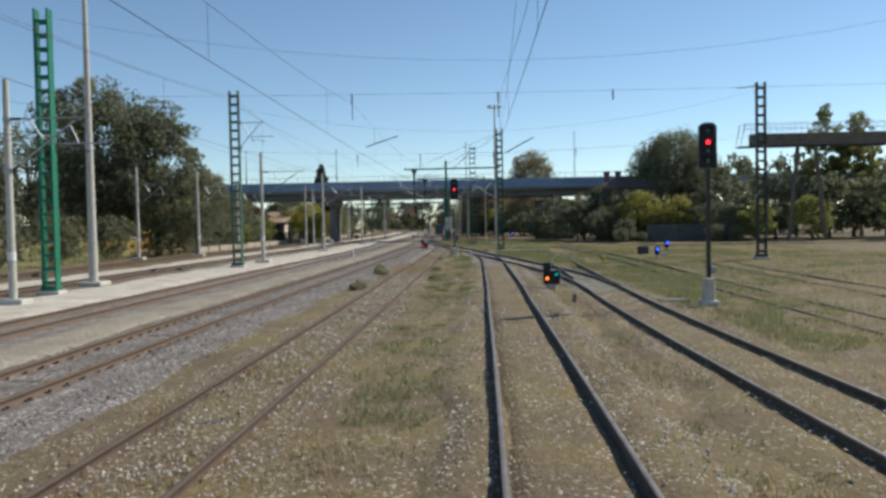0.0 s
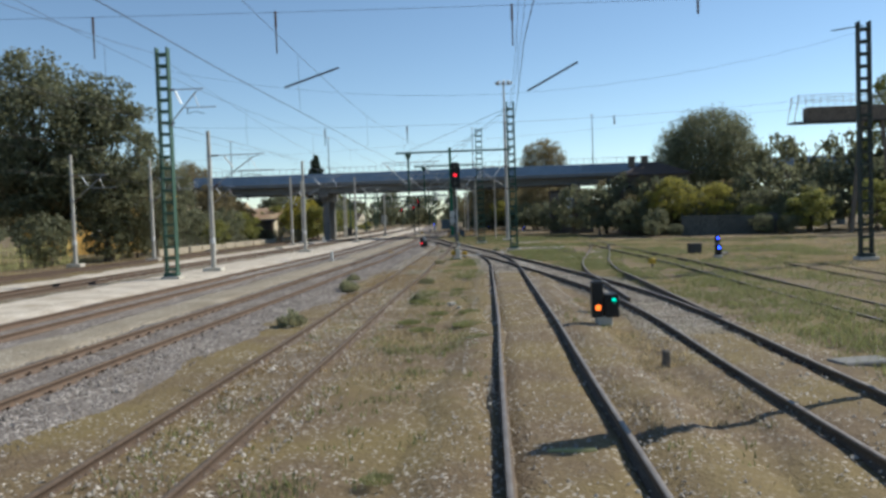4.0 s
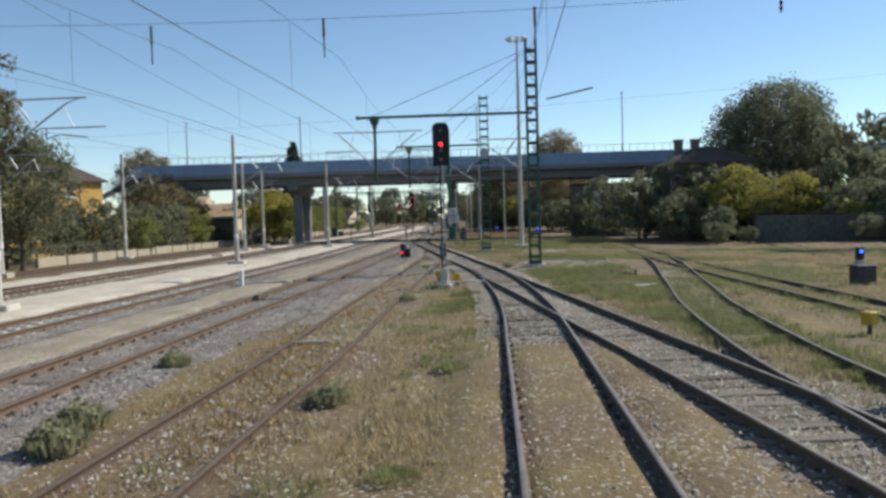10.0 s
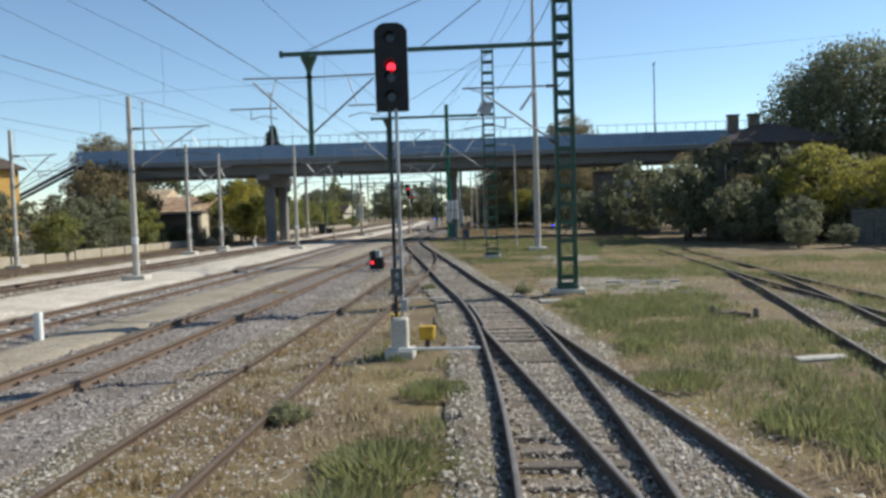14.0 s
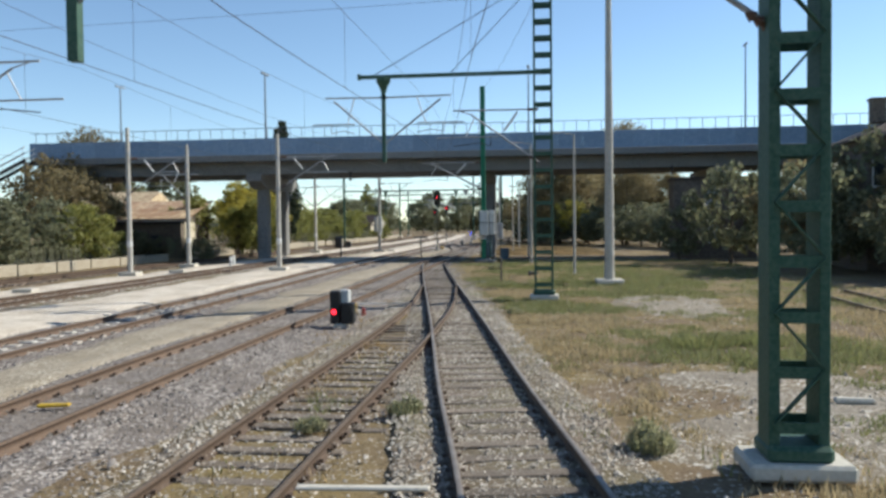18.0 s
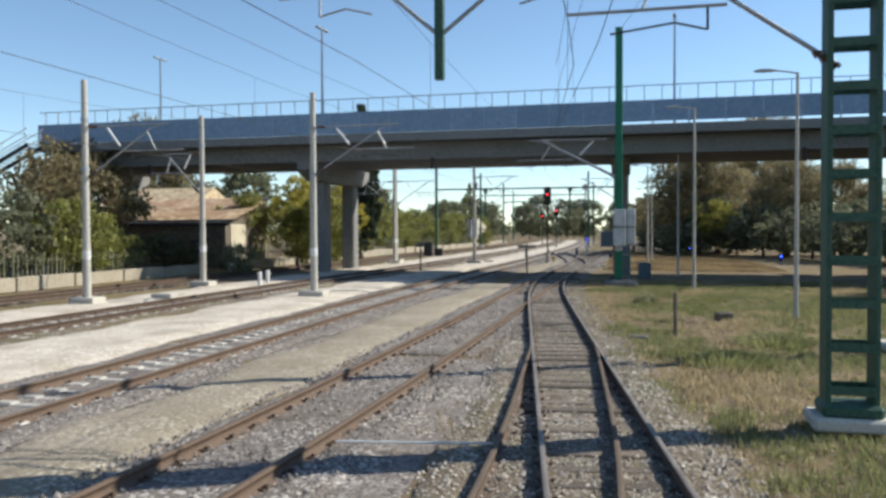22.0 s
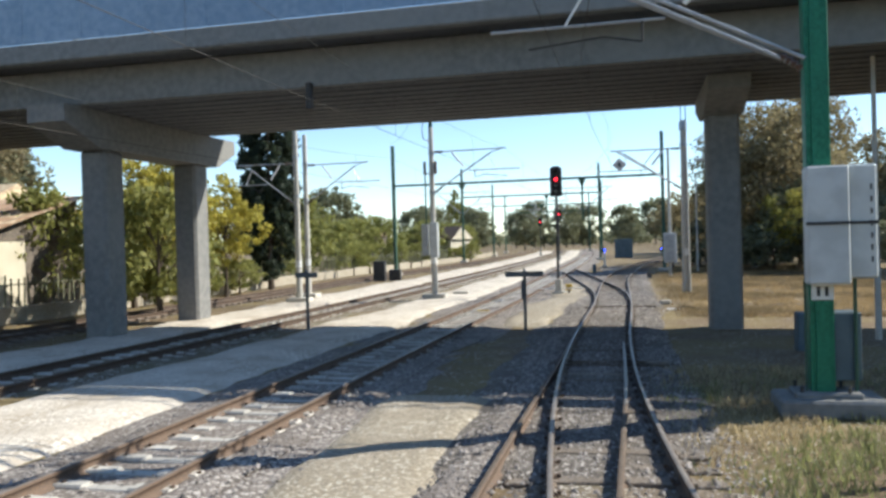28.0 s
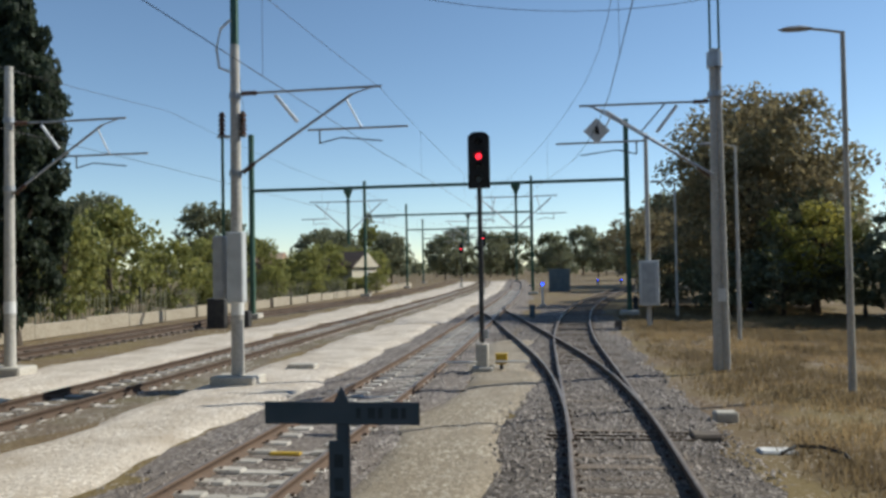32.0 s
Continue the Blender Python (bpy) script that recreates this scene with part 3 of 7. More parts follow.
WOOD_SLEEPER = Mesh().box((0, 0, -0.05), (1.9, 0.25, 0.16), b=0.015).box((-1.12, 0, -0.07), (0.37, 0.24, 0.13), b=0.015).box((1.12, 0, -0.07), (0.37, 0.24, 0.13), b=0.015).data("sleeper", M_WOOD)
CONC_SLEEPER = Mesh().box((-0.6, 0, -0.05), (0.6, 0.25, 0.17), b=0.03).box((0.6, 0, -0.05), (0.6, 0.25, 0.17), b=0.03).box((-1.1, 0, -0.08), (0.42, 0.25, 0.13), b=0.03).box((1.1, 0, -0.08), (0.42, 0.25, 0.13), b=0.03).box((0, 0, -0.07), (0.7, 0.22, 0.14), b=0.02).data("concrete_sleeper", M_CSLEEP)
CLIP = Mesh().box((0, 0.0, 0.012), (0.2, 0.16, 0.018)).box((0.095, 0, 0.035), (0.045, 0.06, 0.04)).box((-0.095, 0, 0.035), (0.045, 0.06, 0.04)).data("rail_clip", M_RAIL_SIDE)


def track(line, label, sleeper, side_mat, top_mat, lift=0.0, sleepers=(None, None), top=0.02, spacing=0.62, clips=None, trims=(None, None), group="railway tracks"):
    """A track with two rails, its sleepers and clips. trims: the stretch of y of the left and of the right rail."""
    th = thing("railway_track", (0, 0, 0), label, "railway track", group, "structure")
    for side, trim in zip((-0.7525, 0.7525), trims):
        ln = line if trim is None else line[(line[:, 1] >= trim[0]) & (line[:, 1] <= trim[1])]
        part("rail", rail_mesh("rail", ln, side, lift, side_mat, top_mat), None, th)
    lo, hi = sleepers[0] if sleepers[0] is not None else line[0, 1], sleepers[1] if sleepers[1] is not None else line[-1, 1]
    y, count = lo, 0
    slope = np.gradient(line[:, 0], line[:, 1])
    rest = []
    while y < hi:
        x = float(x_at(line, y))
        turn = -math.degrees(math.atan(np.interp(y, line[:, 1], slope))) + random.uniform(-1.2, 1.2)
        z = (top(y) if callable(top) else top) - 0.03 + random.uniform(-0.02, 0.014)
        if count < 300:
            o = part("sleeper", sleeper, None, th)
            o.matrix_basis = pose(x + random.uniform(-0.03, 0.03), y, z, 0, 0, turn)
            count += 1
        if clips and clips[0] < y < clips[1]:
            for s in (-0.7525, 0.7525):
                rest.append((x + s, y, -0.022, turn))
        y += spacing + random.uniform(-0.03, 0.03)
    if rest:
        base = np.array([v.co[:] for v in CLIP.vertices])
        faces = [tuple(p.vertices) for p in CLIP.polygons]
        m = Mesh()
        for x, y, z, turn in rest:
            a = radians(turn)
            r = np.array([[math.cos(a), -math.sin(a), 0], [math.sin(a), math.cos(a), 0], [0, 0, 1]])
            m.add(base @ r.T + (x, y, z), faces, False)
        tagged(part("rail_clips", m, M_RAIL_SIDE, th), kind="stuff")
    return th

track(LINE_OWN, "worn single track on tarred timber sleepers in dirt", WOOD_SLEEPER, M_RAIL_OLD, M_RAIL_TOP, top=lambda y: 0.012 if 57 < y < 125 else -0.008 if y >= 125 else -0.11, clips=(50, 160))
track(LINE_B, "side track joining on timber sleepers and stones", WOOD_SLEEPER, M_RAIL_OLD, M_RAIL_TOP, lambda y: -0.003 - 0.045 * np.clip((50 - y) / 14, 0, 1), (-12, 62), top=lambda y: -0.11 + 0.114 * min(1, max(0, (y - 32) / 7)), trims=((-20, 75), (-20, 76)), clips=(30, 70))
track(LINE_B2, "yard track branching off into the grass", WOOD_SLEEPER, M_RAIL_OLD, M_RAIL_TOP, lambda y: -0.006 - 0.064 * np.clip((y - 57) / 8, 0, 1), (54, 84), top=lambda y: -0.03 if y < 60 else -0.1, trims=((42, 90), (37, 89)))
track(LINE_C, "disused rusty track half buried in gravel", WOOD_SLEEPER, M_RAIL_SIDE, M_RAIL_OLD, lambda y: -0.003 - 0.06 * np.clip((92 - y) / 12, 0, 1), (-12, 97), top=lambda y: -0.1 if y < 82 else -0.045, trims=((-20, 113), (-20, 112)), clips=(80, 105))
track(LINE_D, "rusty brown track on grey crushed stone", WOOD_SLEEPER, M_RAIL_ORANGE, M_RAIL_OLD, -0.006, (-12, 124), top=-0.04, trims=((-20, 141), (-20, 133)), clips=(10, 135))
blade = curve_of([(-5.605, 132.9), (-5.62, 134.3), (-5.66, 136.7), (-5.71, 139), (-5.76, 141.2)])
tagged(new("switch_blade", rail_mesh("switch_blade", blade, 0.7525, -0.008, M_RAIL_OLD, M_RAIL_TOP)), "worn steel switch blade standing open under the bridge", "rail", kind="structure")
track(LINE_E, "rusty main track on pale concrete sleepers", CONC_SLEEPER, M_RAIL_ORANGE, M_RAIL_TOP, 0.0, (60, 240), top=0.0, spacing=0.6, clips=(60, 190))
track(LINE_F, "rusty main track beyond a white gravel strip", CONC_SLEEPER, M_RAIL_SIDE, M_RAIL_OLD, 0.0, (60, 235), top=-0.012, spacing=0.6, clips=(90, 170))
track(LINE_G, "rusty far track beside a low wall", WOOD_SLEEPER, M_RAIL_SIDE, M_RAIL_OLD, 0.0, (100, 230), top=0.01)
track(LINE_H, "straight branch of a switch beyond the bridge", WOOD_SLEEPER, M_RAIL_OLD, M_RAIL_TOP, -0.003, (163, 265), top=0.03, trims=((152, 400), (155, 400)))
track(LINE_Y, "overgrown yard track in dry grass", WOOD_SLEEPER, M_RAIL_OLD, M_RAIL_TOP, lambda y: -0.085 - 0.08 * np.clip((58 - y) / 14, 0, 1), (20, 104), top=-0.1)
track(LINE_Y2, "overgrown far yard track in dry grass", WOOD_SLEEPER, M_RAIL_SIDE, M_RAIL_OLD, -0.17, (20, 118), top=-0.09)


# ---- the road bridge ----
def build_bridge():
    th = thing("road_bridge", (0, 0, 0), "grey concrete road bridge with blue sheet parapet over the tracks", "bridge", kind="structure")
    x0, x1 = -42.0, 78.0
    cx, lx = (x0 + x1) / 2, x1 - x0
    # deck and girders carry their shade in the concrete colour
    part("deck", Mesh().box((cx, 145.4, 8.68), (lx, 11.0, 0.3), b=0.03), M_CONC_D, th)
    for y in (140.0, 150.8):
        part("edge_beam", Mesh().box((cx, y, 8.72), (lx, 0.42, 0.56), b=0.04), M_CONC_P, th, "stained concrete edge beam")
    y = 141.75
    while y < 149.2:
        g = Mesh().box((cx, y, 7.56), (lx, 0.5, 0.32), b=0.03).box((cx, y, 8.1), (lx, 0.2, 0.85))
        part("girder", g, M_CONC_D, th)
        y += 0.72
    part("outer_girder", Mesh().box((cx, 141.3, 7.95), (lx, 0.28, 1.1), b=0.03), M_CONC_P, th)
    for x, ys in ((-41.5, (143.2,)), (-22.02, (143.2, 148.7)), (-1.95, (146.0,)), (17.3, (143.2, 148.7)), (38.5, (143.2, 148.7)), (58.5, (143.2, 148.7))):
        cap = Mesh()
        one = ys == (146.0,)
        for ya, yb, za, zb in ((143.6, 145.2, 7.0, 6.5), (145.2, 146.8, 6.5, 6.5), (146.8, 148.4, 6.5, 7.0)) if one else ((140.6, 142.2, 6.85, 6.2), (142.2, 149.8, 6.2, 6.2), (149.8, 151.2, 6.2, 6.85)):
            w = 0.58 if one else 0.66
            vs = [(x + sx * w, yy, zz) for yy, lo in ((ya, za), (yb, zb)) for sx in (-1, 1) for zz in (lo, 7.39)]
            cap.add(vs, [(0, 1, 3, 2), (4, 5, 7, 6), (0, 1, 5, 4), (2, 3, 7, 6), (0, 2, 6, 4), (1, 3, 7, 5)])
        part("pier_cap", cap, M_CONC, th)
        for yc in ys:
            h = 6.8 if one else 6.4
            part("pier", Mesh().box((x, yc, h / 2 - 0.2), (0.96, 1.05, h), b=0.1), M_CONC, th)
    n = int(lx / 2.0)
    # over one half the panels stand on short feet, with a slit of sky below them
    tall, short = [Mesh().box((0, 0, 0), (1.992, 0.035, h), b=0.006).data("parapet_panel", M_BLUE) for h in (1.36, 1.23)]
    foot = Mesh().box((0, 0, 0), (0.07, 0.05, 0.2)).data("panel_foot", M_RAILING)
    for y in (139.76, 151.05):
        for i in range(n):
            x = x0 + 1 + 2.0 * i
            slit = y < 140 and x > -3.0
            o = part("parapet_panel", short if slit else tall, None, th)
            o.location = (x, y + random.uniform(-0.006, 0.006), 9.745 if slit else 9.68)
            if slit:
                part("panel_foot", foot, None, th).location = (x - 1.0, 139.8, 9.07)
    post = Mesh().box((0, 0, 0.45), (0.045, 0.045, 0.9)).data("railing_post", M_RAILING)
    for i in range(int(lx)):
        o = part("railing_post", post, None, th)
        o.location = (x0 + 0.5 + i, 139.95, 10.34)
    for z in (11.24, 10.37):
        part("handrail", Mesh().box((cx, 139.95, z), (lx, 0.05, 0.05)), M_RAILING, th)
    for x in (-13.6, -34, 8.4, 13.3):
        part("drain_pipe", Mesh().tube((x, 141.1, 7.5), (x, 141.1, 6.75), 0.11, n=10), M_DKGREY, th)
    return th


build_bridge()


def road_lamp(x, y, z0, z1, arm, label="grey road lamp post on the bridge"):
    th = thing("street_lamp", (x, y, z0), label, "street lamp", "bridge lamps", turn=86)
    h = z1 - z0
    part("pole", Mesh().tube((0, 0, 0), (0, 0, h), 0.1, 0.06, 10), M_RAILING, th)
    part("arm", Mesh().path([(-arm, 0, h - 0.05), (0, 0, h - 0.1), (arm, 0, h - 0.05)], 0.035), M_RAILING, th)
    for s in (-1, 1):
        part("lamp_head", Mesh().box((s * (arm + 0.3), 0, h - 0.05), (0.7, 0.22, 0.12), b=0.04), M_GALV, th)
    return th


for x, y, z1 in ((-39.2, 150.4, 17.1), (1.6, 150.4, 17.8), (21.5, 150.4, 19.2), (41, 150.4, 19.5)):
    road_lamp(x, y, 8.8, z1, 0.12)
road_lamp(-20.85, 140.6, 8.8, 16.0, 0.12)


# ---- overhead line masts ----
def cantilever(parent, z_top, reach, side, z_low=-2.0, double=False, material=None):
    """Tubes of one bracket arm that reaches out along x by reach, side 1 or -1, with its top tube at z_top."""
    material = material or M_GALV
    s = side
    tube = Mesh().tube((s * 0.15, 0, z_top), (s * reach, 0, z_top + 0.02), 0.032)
    tube.tube((s * 0.15, 0, z_top + z_low), (s * reach * 0.8, 0, z_top - 0.15), 0.036)
    tube.tube((s * reach * 0.5, 0, z_top - 1.0), (s * (reach + 0.65), 0, z_top - 1.0), 0.028)
    tube.tube((s * reach * 0.8, 0, z_top - 0.15), (s * reach * 0.93, 0, z_top), 0.02)
    part("bracket_arm", tube, material, parent)
    for p, q, r in (((0.28, -0.08), (0.43, -0.78), 0.048), ((0.76, -0.25), (0.86, -0.98), 0.022)):
        part("stay", Mesh().tube((s * reach * p[0], 0, z_top + p[1]), (s * reach * q[0], 0, z_top + q[1]), r), M_INS_W, parent, "white stay rod")
    part("steady_arm", Mesh().tube((s * reach * 0.58, 0, z_top - 1.0), (s * reach * 0.58, 0, z_top - 1.35), 0.02).path([(s * reach * 0.58, 0, z_top - 1.35), (s * reach * 0.72, 0, z_top - 1.22), (s * (reach + 0.0), 0, z_top - 1.34)], 0.018), M_DKGREY, parent)
    for z in (z_top, z_top + z_low):
        ins = Mesh()
        dx, dz = (1, 0) if z == z_top else (0.8, 0.6)
        for k in range(4):
            p = (s * (0.2 + 0.1 * k * dx), 0, z + 0.1 * k * dz)
            ins.tube(p, (p[0] + s * 0.101 * dx, 0, p[2] + 0.101 * dz), 0.075, 0.03, 8)
        part("insulator", ins, M_INS, parent)


def concrete_mast(x, y, h=8.85, arms=((7.3, 3.7, 1),), label="pale round concrete overhead line mast on a block", block=True):
    th = thing("catenary_mast", (x, y, 0), label, "overhead line mast", "concrete overhead masts")
    part("pole", Mesh().tube((0, 0, 0.1), (0, 0, h), 0.165, 0.115, 14), M_POLE, th)
    if block:
        part("foundation", Mesh().box((0.0, 0, 0.09), (1.15, 0.85, 0.3), b=0.04), M_CONC_L, th, "pale concrete foundation block")
    for z, r in ((7.22, 0.15), (5.25, 0.16)):
        part("band", Mesh().tube((0, 0, z), (0, 0, z + 0.15), r, n=14), M_GALV, th, "steel clamp band")
    part("number_mark", Mesh().tube((0, 0, 1.75), (0, 0, 2.1), 0.166, n=14), M_WHITEP, th, "white painted band")
    for z, r, s in arms:
        cantilever(th, z, r, s)
    return th


for x, y, arms in ((-15.05, 66.43, ((7.3, 3.5, 1),)), (-15, 93.71, ((7.3, 3.9, 1),)), (-14.52, 124.16, ((7.35, 3.9, 1),)),
                   (-16.7, 33.69, ((7.3, 3.3, 1),)),
                   (-30.18, 78.56, ((7.2, 3.0, 1),)), (-26.65, 85.45, ((7.2, 3.0, 1),)), (-28.17, 105.4, ((7.2, 3.0, 1),)),
                   (-22.1, 119.15, ((7.0, 3.7, 1),)), (-22.9, 129.2, ((6.9, 2.4, -1),)),
                   (-21.16, 157.14, ((7.0, 3.2, -1),)), (-22, 160.27, ((7.2, 3.6, 1),))):
    concrete_mast(x, y, arms=arms)


def switch_mast():
    """The concrete mast beyond the bridge with switchgear and a tall steel top."""
    th = concrete_mast(-14.48, 158.6, 8.6, ((7.35, 3.8, 1),), "pale concrete mast with switch boxes and a green top")
    part("steel_top", Mesh().box((0, 0, 9.9), (0.16, 0.16, 2.8)), M_GREEN, th, "green steel extension")
    part("cable_loop", Mesh().path([(-0.05, -0.15, 9.2), (-0.3, -0.15, 9.0), (-0.42, -0.15, 8.5), (-0.35, -0.15, 8.0), (-0.1, -0.12, 7.9)], 0.035), M_WHITEP, th, "white cable loop")
    part("switch_box", Mesh().box((0.1, -0.26, 2.95), (0.42, 0.3, 1.75), b=0.03), M_GREYBOX, th, "grey switch cabinet")
    part("switch_box", Mesh().box((-0.42, 0, 2.95), (0.3, 0.4, 1.6), b=0.03), M_GALV, th, "grey switch cabinet")
    part("rod", Mesh().tube((-0.35, 0, 3.6), (-0.35, 0, 6.6), 0.04), M_GREEN, th)
    for a in (-0.36, 0.2):
        ins = Mesh()
        for k in range(5):
            ins.tube((a, 0, 6.3 + 0.12 * k), (a, 0, 6.421 + 0.12 * k), 0.1, 0.04, 10)
        part("insulator", ins, M_INS, th)
    part("crossbar", Mesh().box((-0.1, 0, 6.27), (0.75, 0.07, 0.06)), M_GALV, th)


switch_mast()


def lattice_mast(x, y, h, w=0.66, d=0.42, zigzag=False, turn=0.0, plate=False, label="dark green battened steel mast", material=None, base=0.3):
    material = material or M_GREEN
    th = thing("lattice_mast", (x, y, 0), label, "steel mast", "green steel masts", turn=turn)
    for s in (-1, 1):
        part("channel", Mesh().box((s * w / 2, 0, h / 2 + 0.1), (0.12 if zigzag else 0.075, d, h), b=0.008), material, th)
    bat = Mesh().box((0, 0, 0), (w, 0.02, 0.13)).data("batten", material)
    z, k = 0.55, 0
    while z < h:
        for yy in (-d / 2, d / 2):
            o = part("batten", bat, None, th)
            o.location = (0, yy, z)
        z += 0.62
    if zigzag:
        z, s = 0.6, 1
        while z < h - 0.9:
            part("diagonal", Mesh().beam((-s * w / 2, -d / 2 - 0.012, z), (s * w / 2, -d / 2 - 0.012, z + 0.62), 0.085, 0.02), material, th)
            z, s = z + 0.62, -s
    part("base_plate", Mesh().box((0, 0, 0.26), (w + 0.18, d + 0.2, 0.2), b=0.05), material, th)
    part("foundation", Mesh().box((0, 0, 0.08), (w + (0.6 if zigzag else 0.45), d + 0.4, 0.2), b=0.04), M_CONC_L, th, "concrete foundation")
    if plate:
        part("sheet", Mesh().box((0, -d / 2 - 0.02, 3.4), (w * 0.9, 0.03, 2.2)), material, th)
    return th


def hanging_post(th, x, z, drop, arms):
    """A post that hangs from a beam, with a funnel head and bracket arms; in the thing's own axes."""
    part("funnel", Mesh().lathe((x, 0, z), ((0.1, -0.55), (0.14, -0.4), (0.28, -0.12), (0.28, 0.0)), 10), M_GREEN, th)
    part("drop_post", Mesh().box((x, 0, z - drop / 2 - 0.2), (0.14, 0.14, drop)), M_GREEN, th)
    for side, reach in arms:
        e = part("bracket", Mesh().box((x, 0, z - 0.75), (0.2, 0.2, 0.1)), M_GREEN, th)
        m = Mesh().tube((x, 0, z - 0.75), (x + side * reach, 0, z - 0.72), 0.032)
        m.tube((x, 0, z - drop + 0.5), (x + side * reach * 0.85, 0, z - 0.85), 0.036)
        m.tube((x + side * reach * 0.5, 0, z - 1.75), (x + side * (reach + 0.5), 0, z - 1.75), 0.028)
        m.tube((x + side * reach * 0.9, 0, z - 1.75), (x + side * reach * 0.9, 0, z - 2.1), 0.02)
        m.path([(x + side * reach * 0.9, 0, z - 2.1), (x + side * reach * 0.7, 0, z - 2.0), (x + side * reach * 0.5, 0, z - 2.12)], 0.018)
        part("bracket_arm", m, M_GALV, th)
        part("stay", Mesh().tube((x + side * reach * 0.5, 0, z - 0.75), (x + side * reach * 0.62, 0, z - 1.7), 0.022), M_INS_W, th, "white stay rod")


def beam_mast(x, y, h, length, z, drop, zigzag, w, label):
    """A lattice mast with a long beam over the tracks and a post hanging from it."""
    th = lattice_mast(x, y, h, w, 0.45, zigzag, label=label)
    part("beam", Mesh().box((-length / 2, 0, z), (length, 0.12, 0.14), b=0.01), M_GREEN, th)
    part("beam_tip", Mesh().tube((-length, 0, z - 0.1), (-length, 0, z + 0.12), 0.07), M_GREEN, th)
    for s in (-1, 1):
        part("beam_stay", Mesh().tube((0, 0, h - 0.3), (-length * (0.5 if s < 0 else 0.92), 0, z + 0.05), 0.015), M_WIRE, th)
    hanging_post(th, -length + 0.95, z - 0.05, drop, ((-1, 2.3), (1, 2.6)))
    cantilever(th, z - 1.4, 3.4, -1)
    return th


bm = beam_mast(4.78, 83.2, 12.2, 9.55, 8.4, 3.2, True, 0.54, "dark green lattice mast with a beam over the tracks")
part("tilted_board", Mesh().box((0, 0, 0), (0.42, 0.03, 0.42), m=pose(-2.63, -0.1, 6.32, 0, 27, 0)), M_GALV, bm, "grey square board on the bracket")
beam_mast(2.27, 104.31, 12.5, 7.05, 8.6, 3.05, False, 0.64, "slim green battened mast with a beam over the tracks")
m0 = lattice_mast(-15.24, 59.97, 12.6, 0.6, 0.45, label="tall green battened mast between the main tracks")
cantilever(m0, 10.4, 2.2, 1)
lattice_mast(-17.71, 38.57, 12.8, 0.6, 0.45, label="bright green battened mast on white gravel", material=M_GREEN_B)
m1 = lattice_mast(21.56, 58.18, 12.0, 0.55, 0.4, label="grey green battened mast in the yard", material=M_DARKG)
part("top_arm", Mesh().tube((0, 0, 11.9), (-1.6, 0, 11.7), 0.03), M_DARKG, m1)


def green_box_mast():
    th = thing("steel_mast", (-1.77, 133.65, 0), "bright green steel mast with grey cabinets beside the bridge", "steel mast", "green steel masts")
    part("post", Mesh().box((0, 0, 6.6), (0.36, 0.3, 13.1), b=0.01).box((0, -0.16, 6.6), (0.2, 0.06, 13.0)), M_GREEN_B, th)
    part("foundation", Mesh().box((0.1, 0, 0.06), (1.6, 1.1, 0.3), b=0.04).box((0.05, 0, 0.24), (1.0, 0.7, 0.12), b=0.03), M_CONC, th, "concrete foundation")
    for b in ((-0.35, -0.3), (0.35, -0.3), (-0.35, 0.3), (0.35, 0.3)):
        part("bolt", Mesh().tube((b[0], b[1], 0.28), (b[0], b[1], 0.4), 0.03, n=6), M_DKGREY, th)
    part("cabinet", Mesh().box((0.05, -0.35, 2.95), (0.62, 0.34, 1.85), b=0.03), M_GREYBOX, th, "pale grey cabinet")
    part("cabinet", Mesh().box((0.62, 0.05, 3.0), (0.42, 0.5, 1.8), b=0.03), M_GREYBOX, th, "pale grey cabinet")
    slit = Mesh()
    for k in range(7):
        slit.box((0.74, -0.205, 2.4 + 0.19 * k), (0.03, 0.01, 0.09))
    part("vent_slits", slit, M_DKGREY, th)
    part("cabinet_band", Mesh().box((0.05, -0.535, 2.98), (0.66, 0.02, 0.05)).box((0.62, -0.215, 2.98), (0.44, 0.02, 0.05)), M_DKGREY, th)
    part("number_plate", Mesh().box((0, -0.21, 1.9), (0.33, 0.02, 0.27), b=0.004), M_WHITEP, th, "white number plate")
    part("number_bars", Mesh().box((-0.06, -0.223, 1.9), (0.05, 0.006, 0.15)).box((0.06, -0.223, 1.9), (0.05, 0.006, 0.15)), M_BLACK, th)
    part("lower_box", Mesh().box((0.25, 0.2, 1.0), (0.7, 0.5, 1.1), b=0.02), M_DULLBLUE, th, "dull green metal box")
    part("conduit", Mesh().tube((0.5, -0.1, 0.3), (0.5, -0.1, 2.1), 0.03).tube((-0.24, -0.1, 0.3), (-0.24, -0.1, 2.1), 0.02), M_GREEN, th)
    cantilever(th, 7.5, 4.6, -1)
    m = Mesh()
    for y in (-0.3, 0.3):
        m.tube((-0.2, y, 5.6), (-3.9, y, 7.5), 0.035)
    part("bracket_arm", m, M_GALV, th)


green_box_mast()


